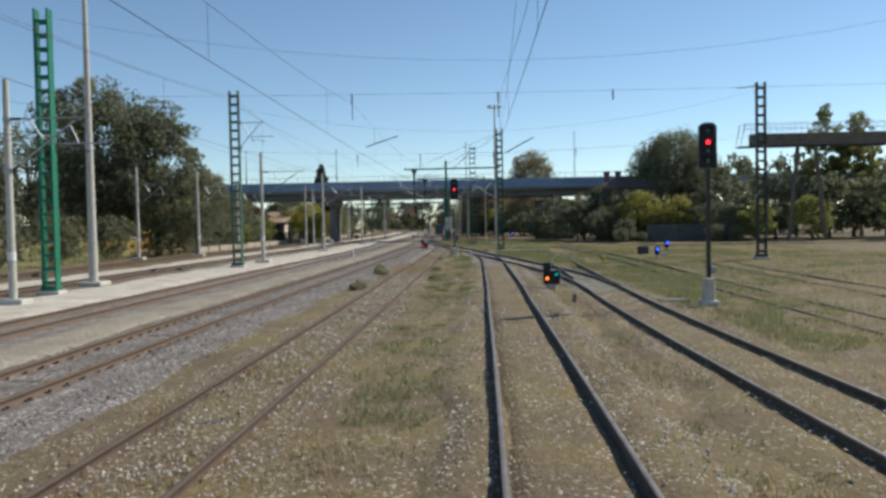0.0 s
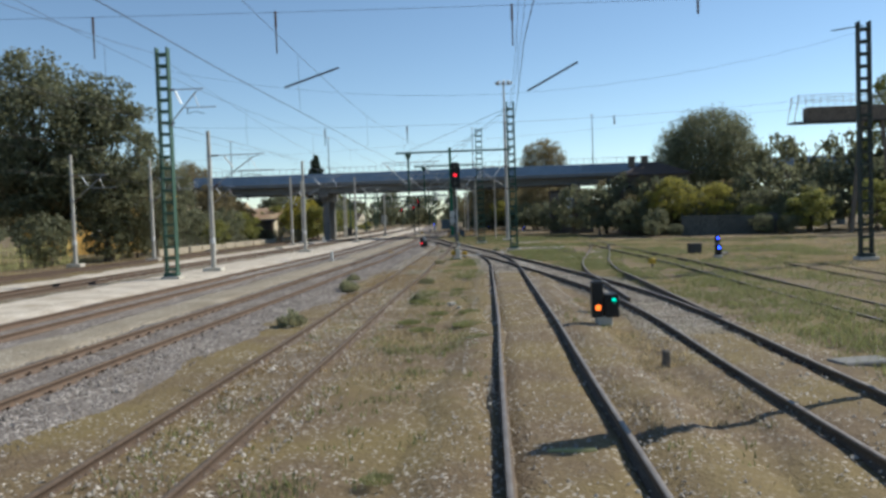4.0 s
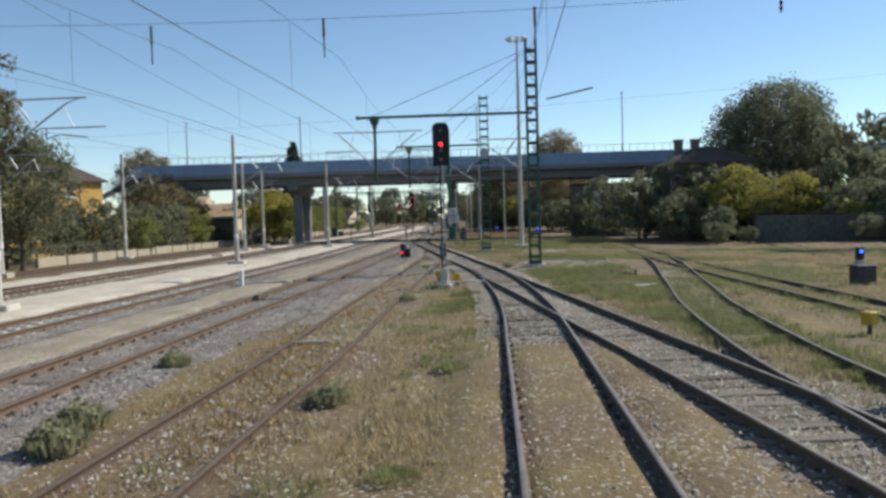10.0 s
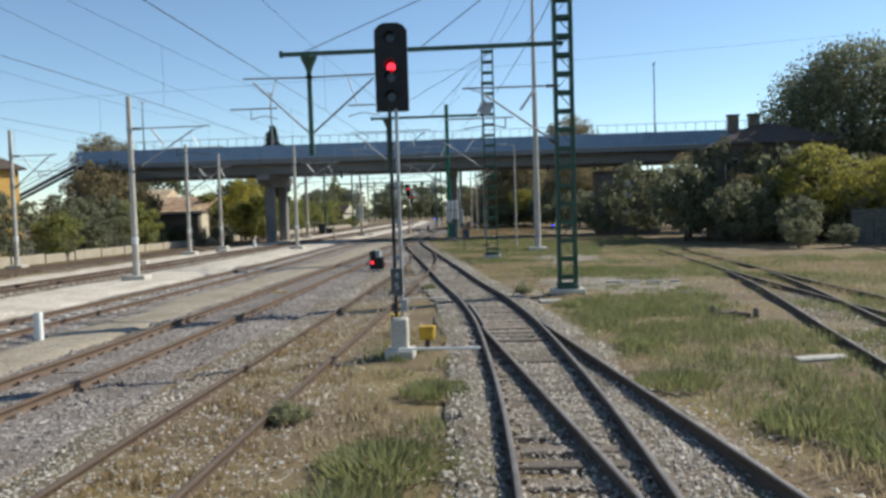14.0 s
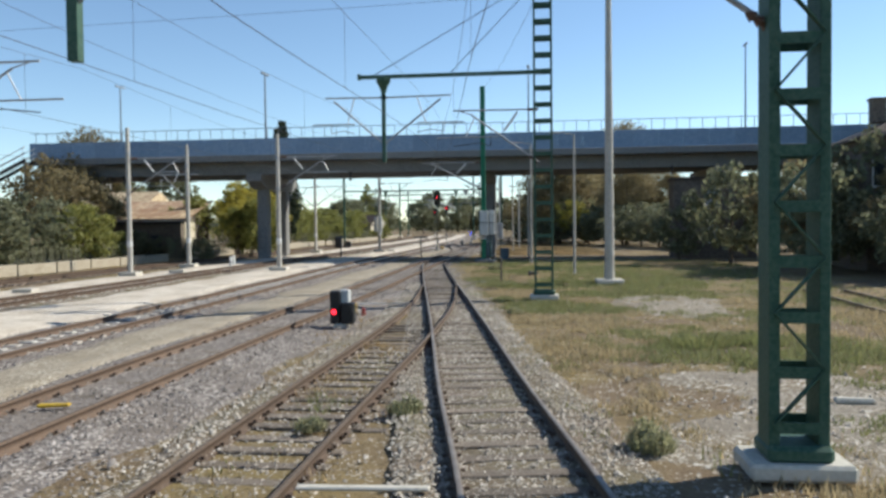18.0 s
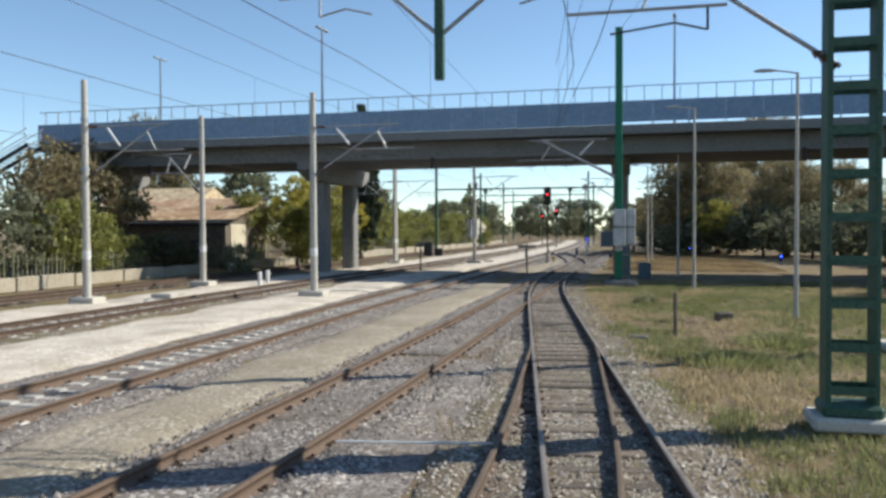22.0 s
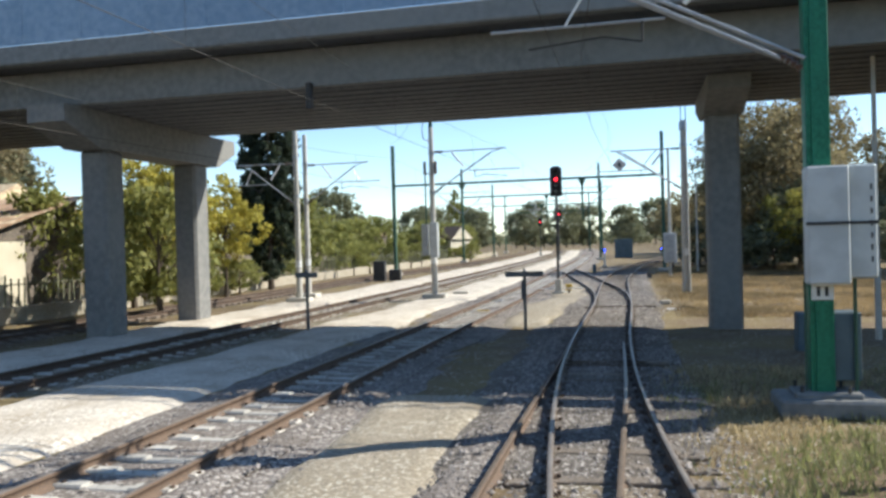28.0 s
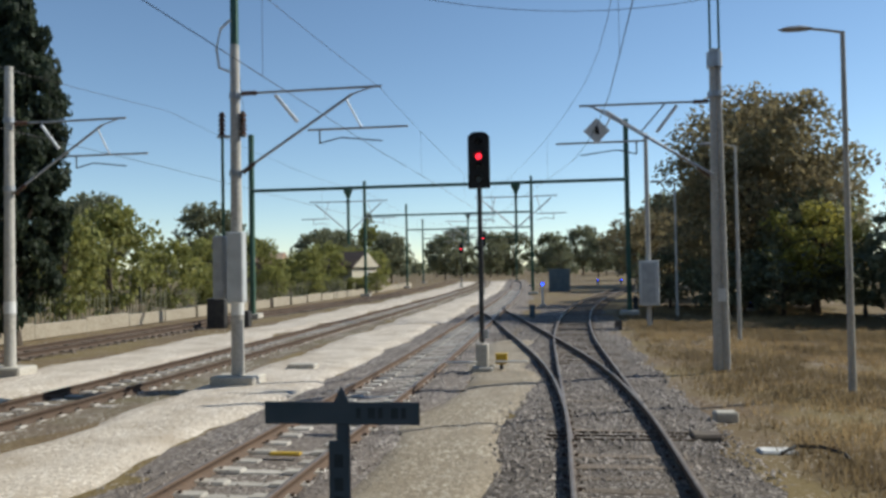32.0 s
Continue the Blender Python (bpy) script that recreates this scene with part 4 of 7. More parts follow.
def steel_twin_mast():
    """Mast of two steel tubes with a bracket, a diamond sign and an open top frame."""
    th = thing("steel_mast", (-2.18, 161.5, 0), "pale twin tube steel mast with bracket and diamond sign", "steel mast", "pale steel masts")
    part("pole", Mesh().tube((-0.09, 0, 0.0), (-0.05, 0, 8.6), 0.13, 0.085, 12).tube((0.13, 0, 0.0), (0.09, 0, 8.6), 0.1, 0.07, 12), M_POLE, th)
    part("top_frame", Mesh().box((-0.1, 0, 9.0), (0.04, 0.1, 2.0)).box((0.13, 0, 9.0), (0.04, 0.1, 2.0)).box((0.015, 0, 9.98), (0.27, 0.1, 0.04)), M_GREEN, th, "dark green open top frame")
    for z, k in ((8.1, 0.4), (7.3, 0.15)):
        part("collar", Mesh().tube((0, 0, z), (0, 0, z + k), 0.2, n=12), M_GALV, th)
    part("number_mark", Mesh().box((0.02, -0.14, 2.0), (0.2, 0.02, 0.35)), M_WHITEP, th)
    cantilever(th, 7.2, 3.6, -1)
    part("bracket_arm", Mesh().tube((-0.15, -0.25, 5.2), (-3.2, -0.25, 7.1), 0.033).tube((-1.3, 0, 7.2), (-2.0, 0, 6.4), 0.022), M_GALV, th)
    sgn = Mesh()
    sgn.box((0, 0, 0), (0.5, 0.03, 0.5), m=pose(-3.15, -0.12, 6.5, 0, 45, 0))
    part("diamond_sign", sgn, M_WHITEP, th, "white diamond sign board")
    part("sign_mark", Mesh().box((-3.15, -0.145, 6.52), (0.1, 0.01, 0.2)).box((-3.11, -0.145, 6.45), (0.06, 0.01, 0.1)), M_BLACK, th)


steel_twin_mast()


def box_pole():
    th = thing("steel_mast", (-2.3, 177.0, 0), "slim pale mast with a grey cabinet", "steel mast", "pale steel masts")
    part("pole", Mesh().tube((0, 0, 0), (0, 0, 8.9), 0.13, 0.09, 12), M_POLE, th)
    part("cabinet", Mesh().box((0.0, -0.2, 2.0), (0.85, 0.45, 2.05), b=0.03), M_GREYBOX, th, "grey cabinet")
    part("cabinet_door", Mesh().box((-0.05, -0.44, 2.0), (0.6, 0.03, 1.8), b=0.008), M_GALV, th)
    part("number_mark", Mesh().box((0.12, -0.14, 0.5), (0.06, 0.02, 0.7)), M_BLACK, th)


box_pole()


def portal(y, xl, xr, z, h, drops, label):
    th = thing("overhead_portal", (0, y, 0), label, "overhead portal", "overhead line portals")
    for x in (xl, xr):
        part("mast", Mesh().box((x, 0, h / 2), (0.26, 0.3, h), b=0.01).box((x, -0.17, h / 2), (0.16, 0.05, h * 0.98)), M_GREEN, th)
        part("foundation", Mesh().box((x, 0, 0.12), (1.0, 0.9, 0.3), b=0.04), M_CONC_L, th, "concrete foundation")
    part("beam", Mesh().box(((xl + xr) / 2, 0, z), (xr - xl, 0.16, 0.18), b=0.01), M_GREEN, th)
    for x in drops:
        hanging_post(th, x, z - 0.08, 3.1, ((-1, 2.4), (1, 2.4)))
    return th


portal(186.0, -24.85, -2.4, 7.75, 11.2, (-18.8, -8.75), "green steel portal across the tracks beyond the bridge")
portal(222.0, -26.5, -8.9, 8.5, 12.2, (-15.5,), "green steel portal far down the line")
portal(256.0, -28.4, -10.0, 8.6, 12.4, (-20.0,), "green steel portal far down the line")
portal(292.0, -32, -14.0, 8.6, 12.4, (), "green steel portal far down the line")


# ---- floodlight mast and lamp posts ----
def flood_mast(x, y, h):
    th = thing("floodlight_mast", (x, y, 0), "tall pale floodlight mast with a ring of lamps", "floodlight mast")
    part("pole", Mesh().tube((0, 0, 0), (0, 0, h * 0.5), 0.24, 0.17, 16).tube((0, 0, h * 0.5), (0, 0, h), 0.17, 0.09, 16), M_POLE, th)
    part("foundation", Mesh().box((0, 0, 0.05), (1.3, 1.3, 0.25), b=0.05), M_CONC_L, th)
    part("head_frame", Mesh().tube((-0.9, 0, h - 0.1), (0.9, 0, h - 0.1), 0.04).tube((0, -0.9, h - 0.1), (0, 0.9, h - 0.1), 0.04), M_GALV, th)
    for k in range(8):
        a = k * math.pi / 4
        m = pose(0.85 * math.cos(a), 0.85 * math.sin(a), h + 0.15, 0, 35, math.degrees(a))
        part("floodlight", Mesh().box((0, 0, 0), (0.42, 0.36, 0.16), b=0.04, m=m), M_WHITEP, th)
    return th


flood_mast(5.5, 112.5, 18.6)
flood_mast(-18.57, 44.51, 18.0)


def lamp_post(x, y, h, side, label="slim pale lamp post with a curved head"):
    th = thing("street_lamp", (x, y, 0), label, "street lamp", "lamp posts along the line")
    part("pole", Mesh().tube((0, 0, -0.05), (0, 0, h), 0.085, 0.05, 10), M_POLE, th)
    part("arm", Mesh().path([(0, 0, h - 0.02), (side * 0.35, 0, h + 0.05), (side * 0.7, 0, h + 0.1)], 0.03, 8), M_POLE, th)
    m = Mesh().lathe((0, 0, 0), ((0.02, 0.0), (0.1, 0.02), (0.13, 0.07), (0.07, 0.13), (0.02, 0.14)), 10)
    v = np.concatenate(m.v) * (3.0, 1.0, 0.9) + (side * 0.98, 0, h + 0.05)
    m.v = [v]
    part("lamp_head", m, M_GALV, th, "grey oval lamp head")
    return th


for x, y, h in ((4.23, 119.6, 7.9), (1.8, 131.64, 8.6), (1.54, 142.81, 8.4), (-0.15, 157.89, 7.9), (0.33, 170.88, 7.3), (0.04, 184.57, 7.3), (0.44, 212.05, 7.3)):
    lamp_post(x, y, h, -1)


# ---- wires ----
def wire_run(line, y0, y1, spans, label, low=5.75, high=7.35, stagger=0.2):
    """Contact wire, sagging carrier and droppers over one track."""
    th = thing("overhead_wire", (0, 0, 0), label, "overhead wire", "overhead wires")
    edges = [y0, *[s for s in spans if y0 < s < y1], y1]
    for i, (a, b) in enumerate(zip(edges[:-1], edges[1:])):
        n = max(8, int((b - a) / 2.5))
        pc, pk = [], []
        for k in range(n + 1):
            t = k / n
            y = a + (b - a) * t
            x = float(x_at(line, y)) + stagger * (1 if (i + t) % 2 < 1 else -1) * (1 - 2 * (t % 1))
            pc.append((x, y, low))
            pk.append((x, y, high - min(0.9, 0.00045 * (b - a) ** 2) * 4 * t * (1 - t)))
            if 0 < k < n and k % 4 == 2:
                part("dropper", Mesh().tube((x, y, low), (x, y, pk[-1][2]), 0.004, n=4), M_WIRE, th)
        part("contact_wire", Mesh().path(pc, 0.0065, 4), M_WIRE, th)
        part("carrier_wire", Mesh().path(pk, 0.005, 4), M_WIRE, th)


wire_run(LINE_E, -10, 300, (36, 66.7, 95, 124.8, 158.5, 185.6, 222, 256), "dark overhead contact wire above the main track")
wire_run(LINE_F, -10, 300, (45, 85, 119.8, 160.2, 185.6, 222, 256), "dark overhead contact wire above the far main track")
wire_run(LINE_C, -10, 112, (30, 60, 83.2, 104.4), "dark overhead contact wire above the disused track", 5.45, 7.0)
wire_run(LINE_D, -10, 135, (30, 60, 83.2, 104.4), "dark overhead contact wire above the rusty track", 5.7, 7.4)
wire_run(LINE_OWN, -10, 196, (30, 60, 82.3, 104.5, 135, 161.3, 185.6), "dark overhead contact wire above the worn track", 5.8, 7.4)


def span(points, r, label):
    th = thing("span_wire", (0, 0, 0), label, "wire", "span wires")
    for p, q, sag in points:
        p, q = Vector(p), Vector(q)
        pts = [p.lerp(q, k / 14) - Vector((0, 0, sag * 4 * (k / 14) * (1 - k / 14))) for k in range(15)]
        part("wire", Mesh().path(pts, r, 4), M_WIRE, th)
    return th


def span_insulators(th, items):
    for p, length in items:
        m = Mesh()
        for k in range(4):
            m.tube((p[0], p[1], p[2] - 0.12 * k), (p[0], p[1], p[2] - 0.12 * k - 0.121), 0.045, 0.02, 8)
        part("insulator", m, M_INS, th)
        part("dropper", Mesh().tube((p[0], p[1], p[2]), (p[0], p[1], p[2] - length), 0.02, n=5), M_WIRE, th)


s0 = span([((-15.6, 60, 11.6), (21.6, 57.8, 11.6), 2.3), ((-15.6, 60, 8.4), (21.6, 57.8, 8.4), 0.6)], 0.006, "thin span wires across all tracks with hanging rods")
span_insulators(s0, [((-6.35, 59.5, 7.9), 0.95), ((-1.88, 59.2, 7.85), 0.95), ((3.3, 58.9, 7.85), 0.95), ((9, 58.6, 7.9), 0.3), ((14, 58.3, 8.0), 0.3)])
for a, b in (((3.71, 61.0, 5.94), (4.92, 60.8, 6.17)),):
    part("steady_rod", Mesh().tube(a, b, 0.022, n=6), M_WIRE, s0)
s1 = span([((-18.0, 38.2, 12.6), (24, 40, 12.4), 2.3), ((-18.0, 38.2, 8.9), (24, 40, 8.9), 0.15)], 0.006, "thin span wires across all tracks with hanging rods")
span_insulators(s1, [((-8.9, 38.6, 8.8), 1.15), ((-3.8, 38.8, 8.78), 1.15), ((2.8, 39.1, 8.78), 1.15), ((8, 39.3, 8.8), 0.3)])
for a, b in (((-2.76, 35.1, 6.04), (-1.47, 35.1, 6.45)), ((2.83, 34.2, 5.6), (3.94, 34.2, 6.18))):
    part("steady_rod", Mesh().tube(a, b, 0.022, n=6), M_WIRE, s1)
span([((-15.6, -5, 12.2), (-15.6, 60, 12.4), 1.5), ((-15.6, 60, 12.4), (-14.6, 158.5, 11.2), 1.8)], 0.009, "dark feeder wire along the masts")
span([((-14.6, 158.5, 11.0), (-24.9, 185.6, 11.4), 0.8), ((-14.6, 158.5, 11.2), (-2.4, 161.3, 9.9), 0.9)], 0.009, "dark feeder wire between the masts beyond the bridge")
span([((-1.82, 133.7, 12.9), (2.42, 104.5, 12.3), 0.5), ((2.42, 104.5, 12.3), (4.85, 82.3, 12.0), 0.4), ((4.85, 82.3, 12.0), (3.2, 30, 11.6), 0.9)], 0.009, "dark feeder wire between green masts")
span([((-40, 100, 9.5), (60, 108, 15.5), 0.8)], 0.007, "thin wire high across the line")


# ---- signals ----
def hood(m, c, r, depth):
    """A half-round hood over a lens that looks along -y."""
    n = 9
    a = [math.pi * k / (n - 1) for k in range(n)]
    vs = [(c[0] + f * r * math.cos(b), y, c[2] + f * r * math.sin(b)) for f in (1.0, 1.12) for y in (c[1], c[1] - depth) for b in a]
    fs = []
    for k in range(n - 1):
        i0, o0, i1, o1 = k, 2 * n + k, n + k, 3 * n + k
        fs += [(i0, i0 + 1, i1 + 1, i1), (o0, o1, o1 + 1, o0 + 1), (i1, i1 + 1, o1 + 1, o1), (i0, o0, o0 + 1, i0 + 1)]
    fs += [(0, n, 3 * n, 2 * n), (n - 1, 3 * n - 1, 4 * n - 1, 2 * n - 1)]
    return m.add(vs, fs, convex=False)


def disc(c, r, depth=0.02, n=16):
    return Mesh().tube((c[0], c[1], c[2]), (c[0], c[1] - depth, c[2]), r, r * 0.9, n)


def main_signal(x, y, z0, z1, w, z_lamp, label, post_w=0.055, foot=0.83, turn=0.0, number=False, lens=0.135):
    th = thing("main_signal", (x, y, 0), label, "railway signal", "tall colour light signals", turn=turn)
    part("foundation", Mesh().box((0, 0, foot / 2 - 0.08), (0.34, 0.36, foot), b=0.03).box((0, 0, 0.02), (0.6, 0.6, 0.22), b=0.04), M_CONC_L, th, "grey concrete foot")
    # the numbered signal gets a paler right channel than left
    for s, channel_mat in ((-1, M_DKGREY), (1, M_DKGREY if not number else M_GALV)):
        part("post_channel", Mesh().box((s * post_w * 0.55, 0, (foot + z0) / 2), (0.06, 0.13, z0 - foot + 0.1), b=0.005), channel_mat, th, "steel channel of the post")
    bat = Mesh().box((0, 0.03, 0), (post_w * 1.1, 0.1, 0.1)).data("batten", M_GALV)
    z = foot + 0.4
    while z < z0 - 0.2:
        o = part("batten", bat, None, th)
        o.location = (0, 0, z)
        z += 0.75
    h = z1 - z0
    b = Mesh()
    pts = [(-w / 2, z0), (w / 2, z0), (w / 2, z1 - w * 0.22), (w * 0.36, z1 - w * 0.06), (w * 0.2, z1), (-w * 0.2, z1), (-w * 0.36, z1 - w * 0.06), (-w / 2, z1 - w * 0.22)]
    n = len(pts)
    b.add([(px, yy, pz) for yy in (-0.06, 0.05) for px, pz in pts], [tuple(range(n)), tuple(range(n, 2 * n))] + [(k, (k + 1) % n, n + (k + 1) % n, n + k) for k in range(n)])
    part("background_board", b, M_BLACK, th, "black board with rounded top")
    part("housing", Mesh().box((0, 0.17, (z0 + z1) / 2), (w * 0.6, 0.26, h * 0.86), b=0.03), M_BLACK, th)
    for k in range(4):
        zz = z0 + h * (0.16 + 0.22 * k)
        if abs(zz - z_lamp) < 0.2:
            continue
        part("lens", disc((0, -0.062, zz), w * 0.15), M_LENS, th)
        part("hood", hood(Mesh(), (0, -0.06, zz), w * 0.19, 0.16), M_BLACK, th)
    part("lit_lens", disc((0, -0.064, z_lamp), w * lens, 0.03), M_RED_L, th, "glowing red lamp")
    part("hood", hood(Mesh(), (0, -0.06, z_lamp), w * 0.2, 0.18), M_BLACK, th)
    part("cable_box", Mesh().box((0.12, -0.14, foot + 0.2), (0.14, 0.12, 0.24), b=0.01), M_GALV, th)
    if number:
        part("number_board", Mesh().box((-0.02, -0.1, 1.5), (0.24, 0.04, 0.55), b=0.005), M_SIGNDARK, th, "dark number board")
        for k, txt in enumerate("45"):
            c = bpy.data.curves.new("digit", "FONT")
            c.body, c.size, c.align_x, c.extrude = txt, 0.2, "CENTER", 0.002
            o = part("digit", c, None, th, "pale painted digit")
            c.materials.append(M_GREYBOX)
            o.matrix_basis = pose(-0.02, -0.124, 1.57 - 0.22 * k, 90, 0, 0)
    return th


main_signal(9.3, 29.6, 4.55, 6.05, 0.58, 5.4, "tall dark signal with a red lamp in the yard", foot=0.95)
main_signal(0.31, 72.2, 4.95, 6.72, 0.66, 5.83, "tall dark signal with a red lamp between tracks", post_w=0.12, number=True)
main_signal(-8.55, 161.27, 5.02, 6.58, 0.6, 5.9, "tall dark signal with a red lamp beyond the bridge")
main_signal(-14.08, 222.62, 5.0, 6.5, 0.6, 5.9, "distant dark signal with a red lamp on a portal", lens=0.21)
main_signal(-20.19, 254.96, 5.0, 6.5, 0.6, 5.6, "distant dark signal with a red lamp on a portal", lens=0.21)


def dwarf_signal(x, y, lamps, label, big=False, grey=False):
    """A low signal of two dark boxes on a foot, with one or more lit lamps."""
    th = thing("dwarf_signal", (x, y, 0), label, "dwarf signal", "low shunting signals")
    th.location.z = -0.08 if grey else 0.0
    part("foot", Mesh().box((0, 0, 0.03), (0.42, 0.34, 0.3), b=0.03), M_CONC_L, th)
    if big:
        part("housing", Mesh().box((-0.16, 0, 0.62), (0.3, 0.34, 0.95), b=0.03), M_BLACK, th)
        part("housing", Mesh().box((0.2, -0.04, 0.46), (0.36, 0.36, 0.6), b=0.03), M_BLACK, th)
        part("round_cover", Mesh().tube((0.2, -0.22, 0.56), (0.2, -0.26, 0.56), 0.16, n=16), M_BLACK, th)
        ribs = Mesh()
        for k in range(9):
            ribs.box((0.385, 0, 0.24 + 0.055 * k), (0.02, 0.3, 0.025))
        part("ribs", ribs, M_DKGREY, th)
        if grey:
            part("back_cover", Mesh().box((0.06, 0.15, 0.86), (0.3, 0.3, 0.5), b=0.03), M_GREYBOX, th, "pale grey back cover")
    else:
        part("housing", Mesh().box((0, 0, 0.5), (0.32, 0.3, 0.62), b=0.03), M_BLACK, th)
        part("stem", Mesh().tube((0, 0, 0.1), (0, 0, 0.3), 0.06), M_DKGREY, th)
    for dx, dz, material in lamps:
        part("lit_lens", disc((dx, -0.19 if big and dx < 0 else -0.24 if big else -0.155, dz), 0.075), material, th)
        part("hood", hood(Mesh(), (dx, -0.17 if big and dx < 0 else -0.22 if big else -0.15, dz), 0.09, 0.1), M_BLACK, th)
    return th


dwarf_signal(4.85, 37.35, ((-0.16, 0.42, M_ORANGE_L), (0.24, 0.6, M_GREEN_L)), "black dwarf signal with orange and green lamps", True)
dwarf_signal(-3.6, 96.05, ((-0.18, 0.5, M_RED_L),), "black dwarf signal with red lamp and grey cover", True, True)
for x, y in ((15.7, 63.6), (20.4, 79.5), (10.4, 161.5), (4.8, 188.5), (-0.4, 261.0), (3.2, 263.0)):
    dwarf_signal(x, y, ((0, 0.62, M_BLUE_L),), "small black dwarf signal with a blue lamp")


def point_box(x, y, turn, label="yellow point machine box beside the track"):
    th = thing("junction_box", (x, y, 0), label, "junction box", "yellow trackside boxes", turn=turn)
    part("body", Mesh().box((0, 0, 0.3), (0.32, 0.26, 0.26), b=0.03), M_YELLOW, th)
    part("lid", Mesh().box((0, 0, 0.44), (0.35, 0.29, 0.04), b=0.01), M_YELLOW, th)
    part("stem", Mesh().tube((0, 0, -0.1), (0, 0, 0.2), 0.05), M_DKGREY, th)


for x, y, t in ((5.08, 39.95, 8), (0.8, 73.0, -5), (-3.75, 97.95, 10), (10.62, 57.85, 30), (-0.08, 75.13, 5), (-8.04, 161.47, 0)):
    point_box(x, y, t)


def marker_post(x, y, h=0.75, w=0.18, label="short white concrete marker post"):
    th = tagged(part("marker_post", Mesh().box((0, 0, h / 2 - 0.08), (w, w, h + 0.08), b=0.03), M_WHITEP), label, "marker post", "white marker posts")
    th.location = (x, y, 0)


for x, y in ((-9.04, 75.07), (-20.07, 130.01), (-20.55, 131.88)):
    marker_post(x, y)


def clearance_cross(x, y, board):
    """A thin post with a flat cross board, seen from the train."""
    th = thing("track_sign", (x, y, -0.12 if board else 0), "dark post with a flat cross board between tracks", "track sign", "cross boards")
    part("post", Mesh().box((0, 0, 0.95), (0.1, 0.06, 1.95), b=0.01), M_SIGNDARK, th)
    part("board", Mesh().box((0, -0.045, 1.86), (1.22 if board else 0.8, 0.03, 0.17), b=0.005), M_SIGNDARK, th)
    part("board_tip", Mesh().add([(-0.06, -0.02, 1.94), (0.06, -0.02, 1.94), (0, -0.02, 2.06), (-0.06, -0.06, 1.94), (0.06, -0.06, 1.94), (0, -0.06, 2.06)], [(0, 1, 2), (3, 4, 5), (0, 1, 4, 3), (1, 2, 5, 4), (2, 0, 3, 5)]), M_SIGNDARK, th)
    if board:
        part("lower_board", Mesh().box((-0.02, -0.05, 1.35), (0.16, 0.025, 0.6), b=0.005), M_SIGNDARK, th)
        for k, dx in enumerate((0.14, 0.24, 0.31, 0.42, 0.49)):
            part("faint_mark", Mesh().box((dx, -0.064, 1.865), (0.035 + 0.02 * (k % 2), 0.004, 0.08)), M_DKGREY, th, "faded mark")
        for z in (1.5, 1.32, 1.18):
            part("faint_mark", Mesh().box((-0.02, -0.066, z), (0.07, 0.004, 0.1)), M_DKGREY, th, "faded mark")


clearance_cross(-8.15, 145.38, True)
clearance_cross(-15.39, 144.69, False)


# ---- small trackside things ----
def slab(x, y, size, turn, material, label, name="concrete_slab", cat="slab", z=None):
    ob = tagged(part(name, Mesh().box((0, 0, 0), size, b=0.03), material), label, cat)
    ob.matrix_basis = pose(x, y, size[2] / 2 - 0.085 if z is None else z, 0, 0, turn)
    return ob


slab(8.54, 31.25, (1.05, 0.55, 0.12), 12, M_CONC, "pale concrete slab on the ground by a signal")
slab(4.04, 81.08, (0.75, 0.35, 0.12), 5, M_CONC_L, "small pale concrete slab in the grass")
slab(8.3, 71.2, (1.05, 0.3, 0.08), 12, M_CONC_L, "broken pale concrete slab in the grass")
for k, w in enumerate((0.6, 0.45, 0.7, 0.4)):
    slab(6.9 + 0.75 * k, 87.0 - 0.07 * k, (w, 0.16, 0.1), -6, M_CONC_L, "broken pale concrete kerb piece in the grass", "kerb_piece", "kerb", -0.005)
slab(-3.22, 152.17, (0.55, 0.32, 0.08), 4, M_WHITEP, "white concrete cable cover by the switch")
slab(-3.46, 154.72, (0.42, 0.3, 0.2), 4, M_CONC_L, "low white concrete box by the switch", "cable_box", "cable box")
slab(-13.8, 161.7, (0.8, 0.45, 0.24), 2, M_CONC_L, "concrete block with a bolt on gravel", "concrete_block", "block")
slab(-20.36, 121.83, (0.95, 0.6, 0.3), 0, M_CONC_L, "empty concrete foundation block on gravel", "concrete_block", "block")
slab(-20.9, 107.39, (0.95, 0.6, 0.28), 0, M_CONC_L, "empty concrete foundation block on gravel", "concrete_block", "block")
slab(-0.46, 140.9, (0.75, 0.5, 0.95), 0, M_DULLBLUE, "dull grey metal cabinet by the bridge pier", "trackside_cabinet", "cabinet")
slab(1.89, 118.38, (0.5, 0.35, 0.3), 20, M_DWALL, "rough stone block in the grass", "stone_block", "block")
slab(-0.71, 113.76, (0.5, 0.22, 0.1), -8, M_CONC, "flat concrete cover in the grass")
slab(-6.17, 231.52, (2.4, 2.0, 2.6), 0, M_DULLBLUE, "small grey green cabin far down the line", "trackside_cabin", "cabin")
slab(16.01, 69.76, (0.8, 0.5, 0.75), 10, M_DKGREY, "dark metal point lever box in the yard", "lever_box", "box")
slab(16.77, 66.58, (2.6, 0.3, 0.24), 60, M_DKGREY, "dark buffer beam lying in the yard", "buffer_beam", "beam")
for dx, dy, s, a in ((0, 0, (0.55, 0.16, 0.2), 25), (0.4, 0.12, (0.4, 0.2, 0.14), -35), (-0.35, 0.1, (0.12, 0.12, 0.32), 10), (0.75, 0.05, (0.3, 0.14, 0.26), 60)):
    slab(8.3 + dx, 77.0 + dy, s, a, M_WOOD, "broken dark timber piece in grass", "timber_scrap", "timber")
slab(5.08, 31.5, (0.14, 0.14, 0.34), 5, M_DWALL, "short dark concrete stub post", "marker_stub", "marker post")
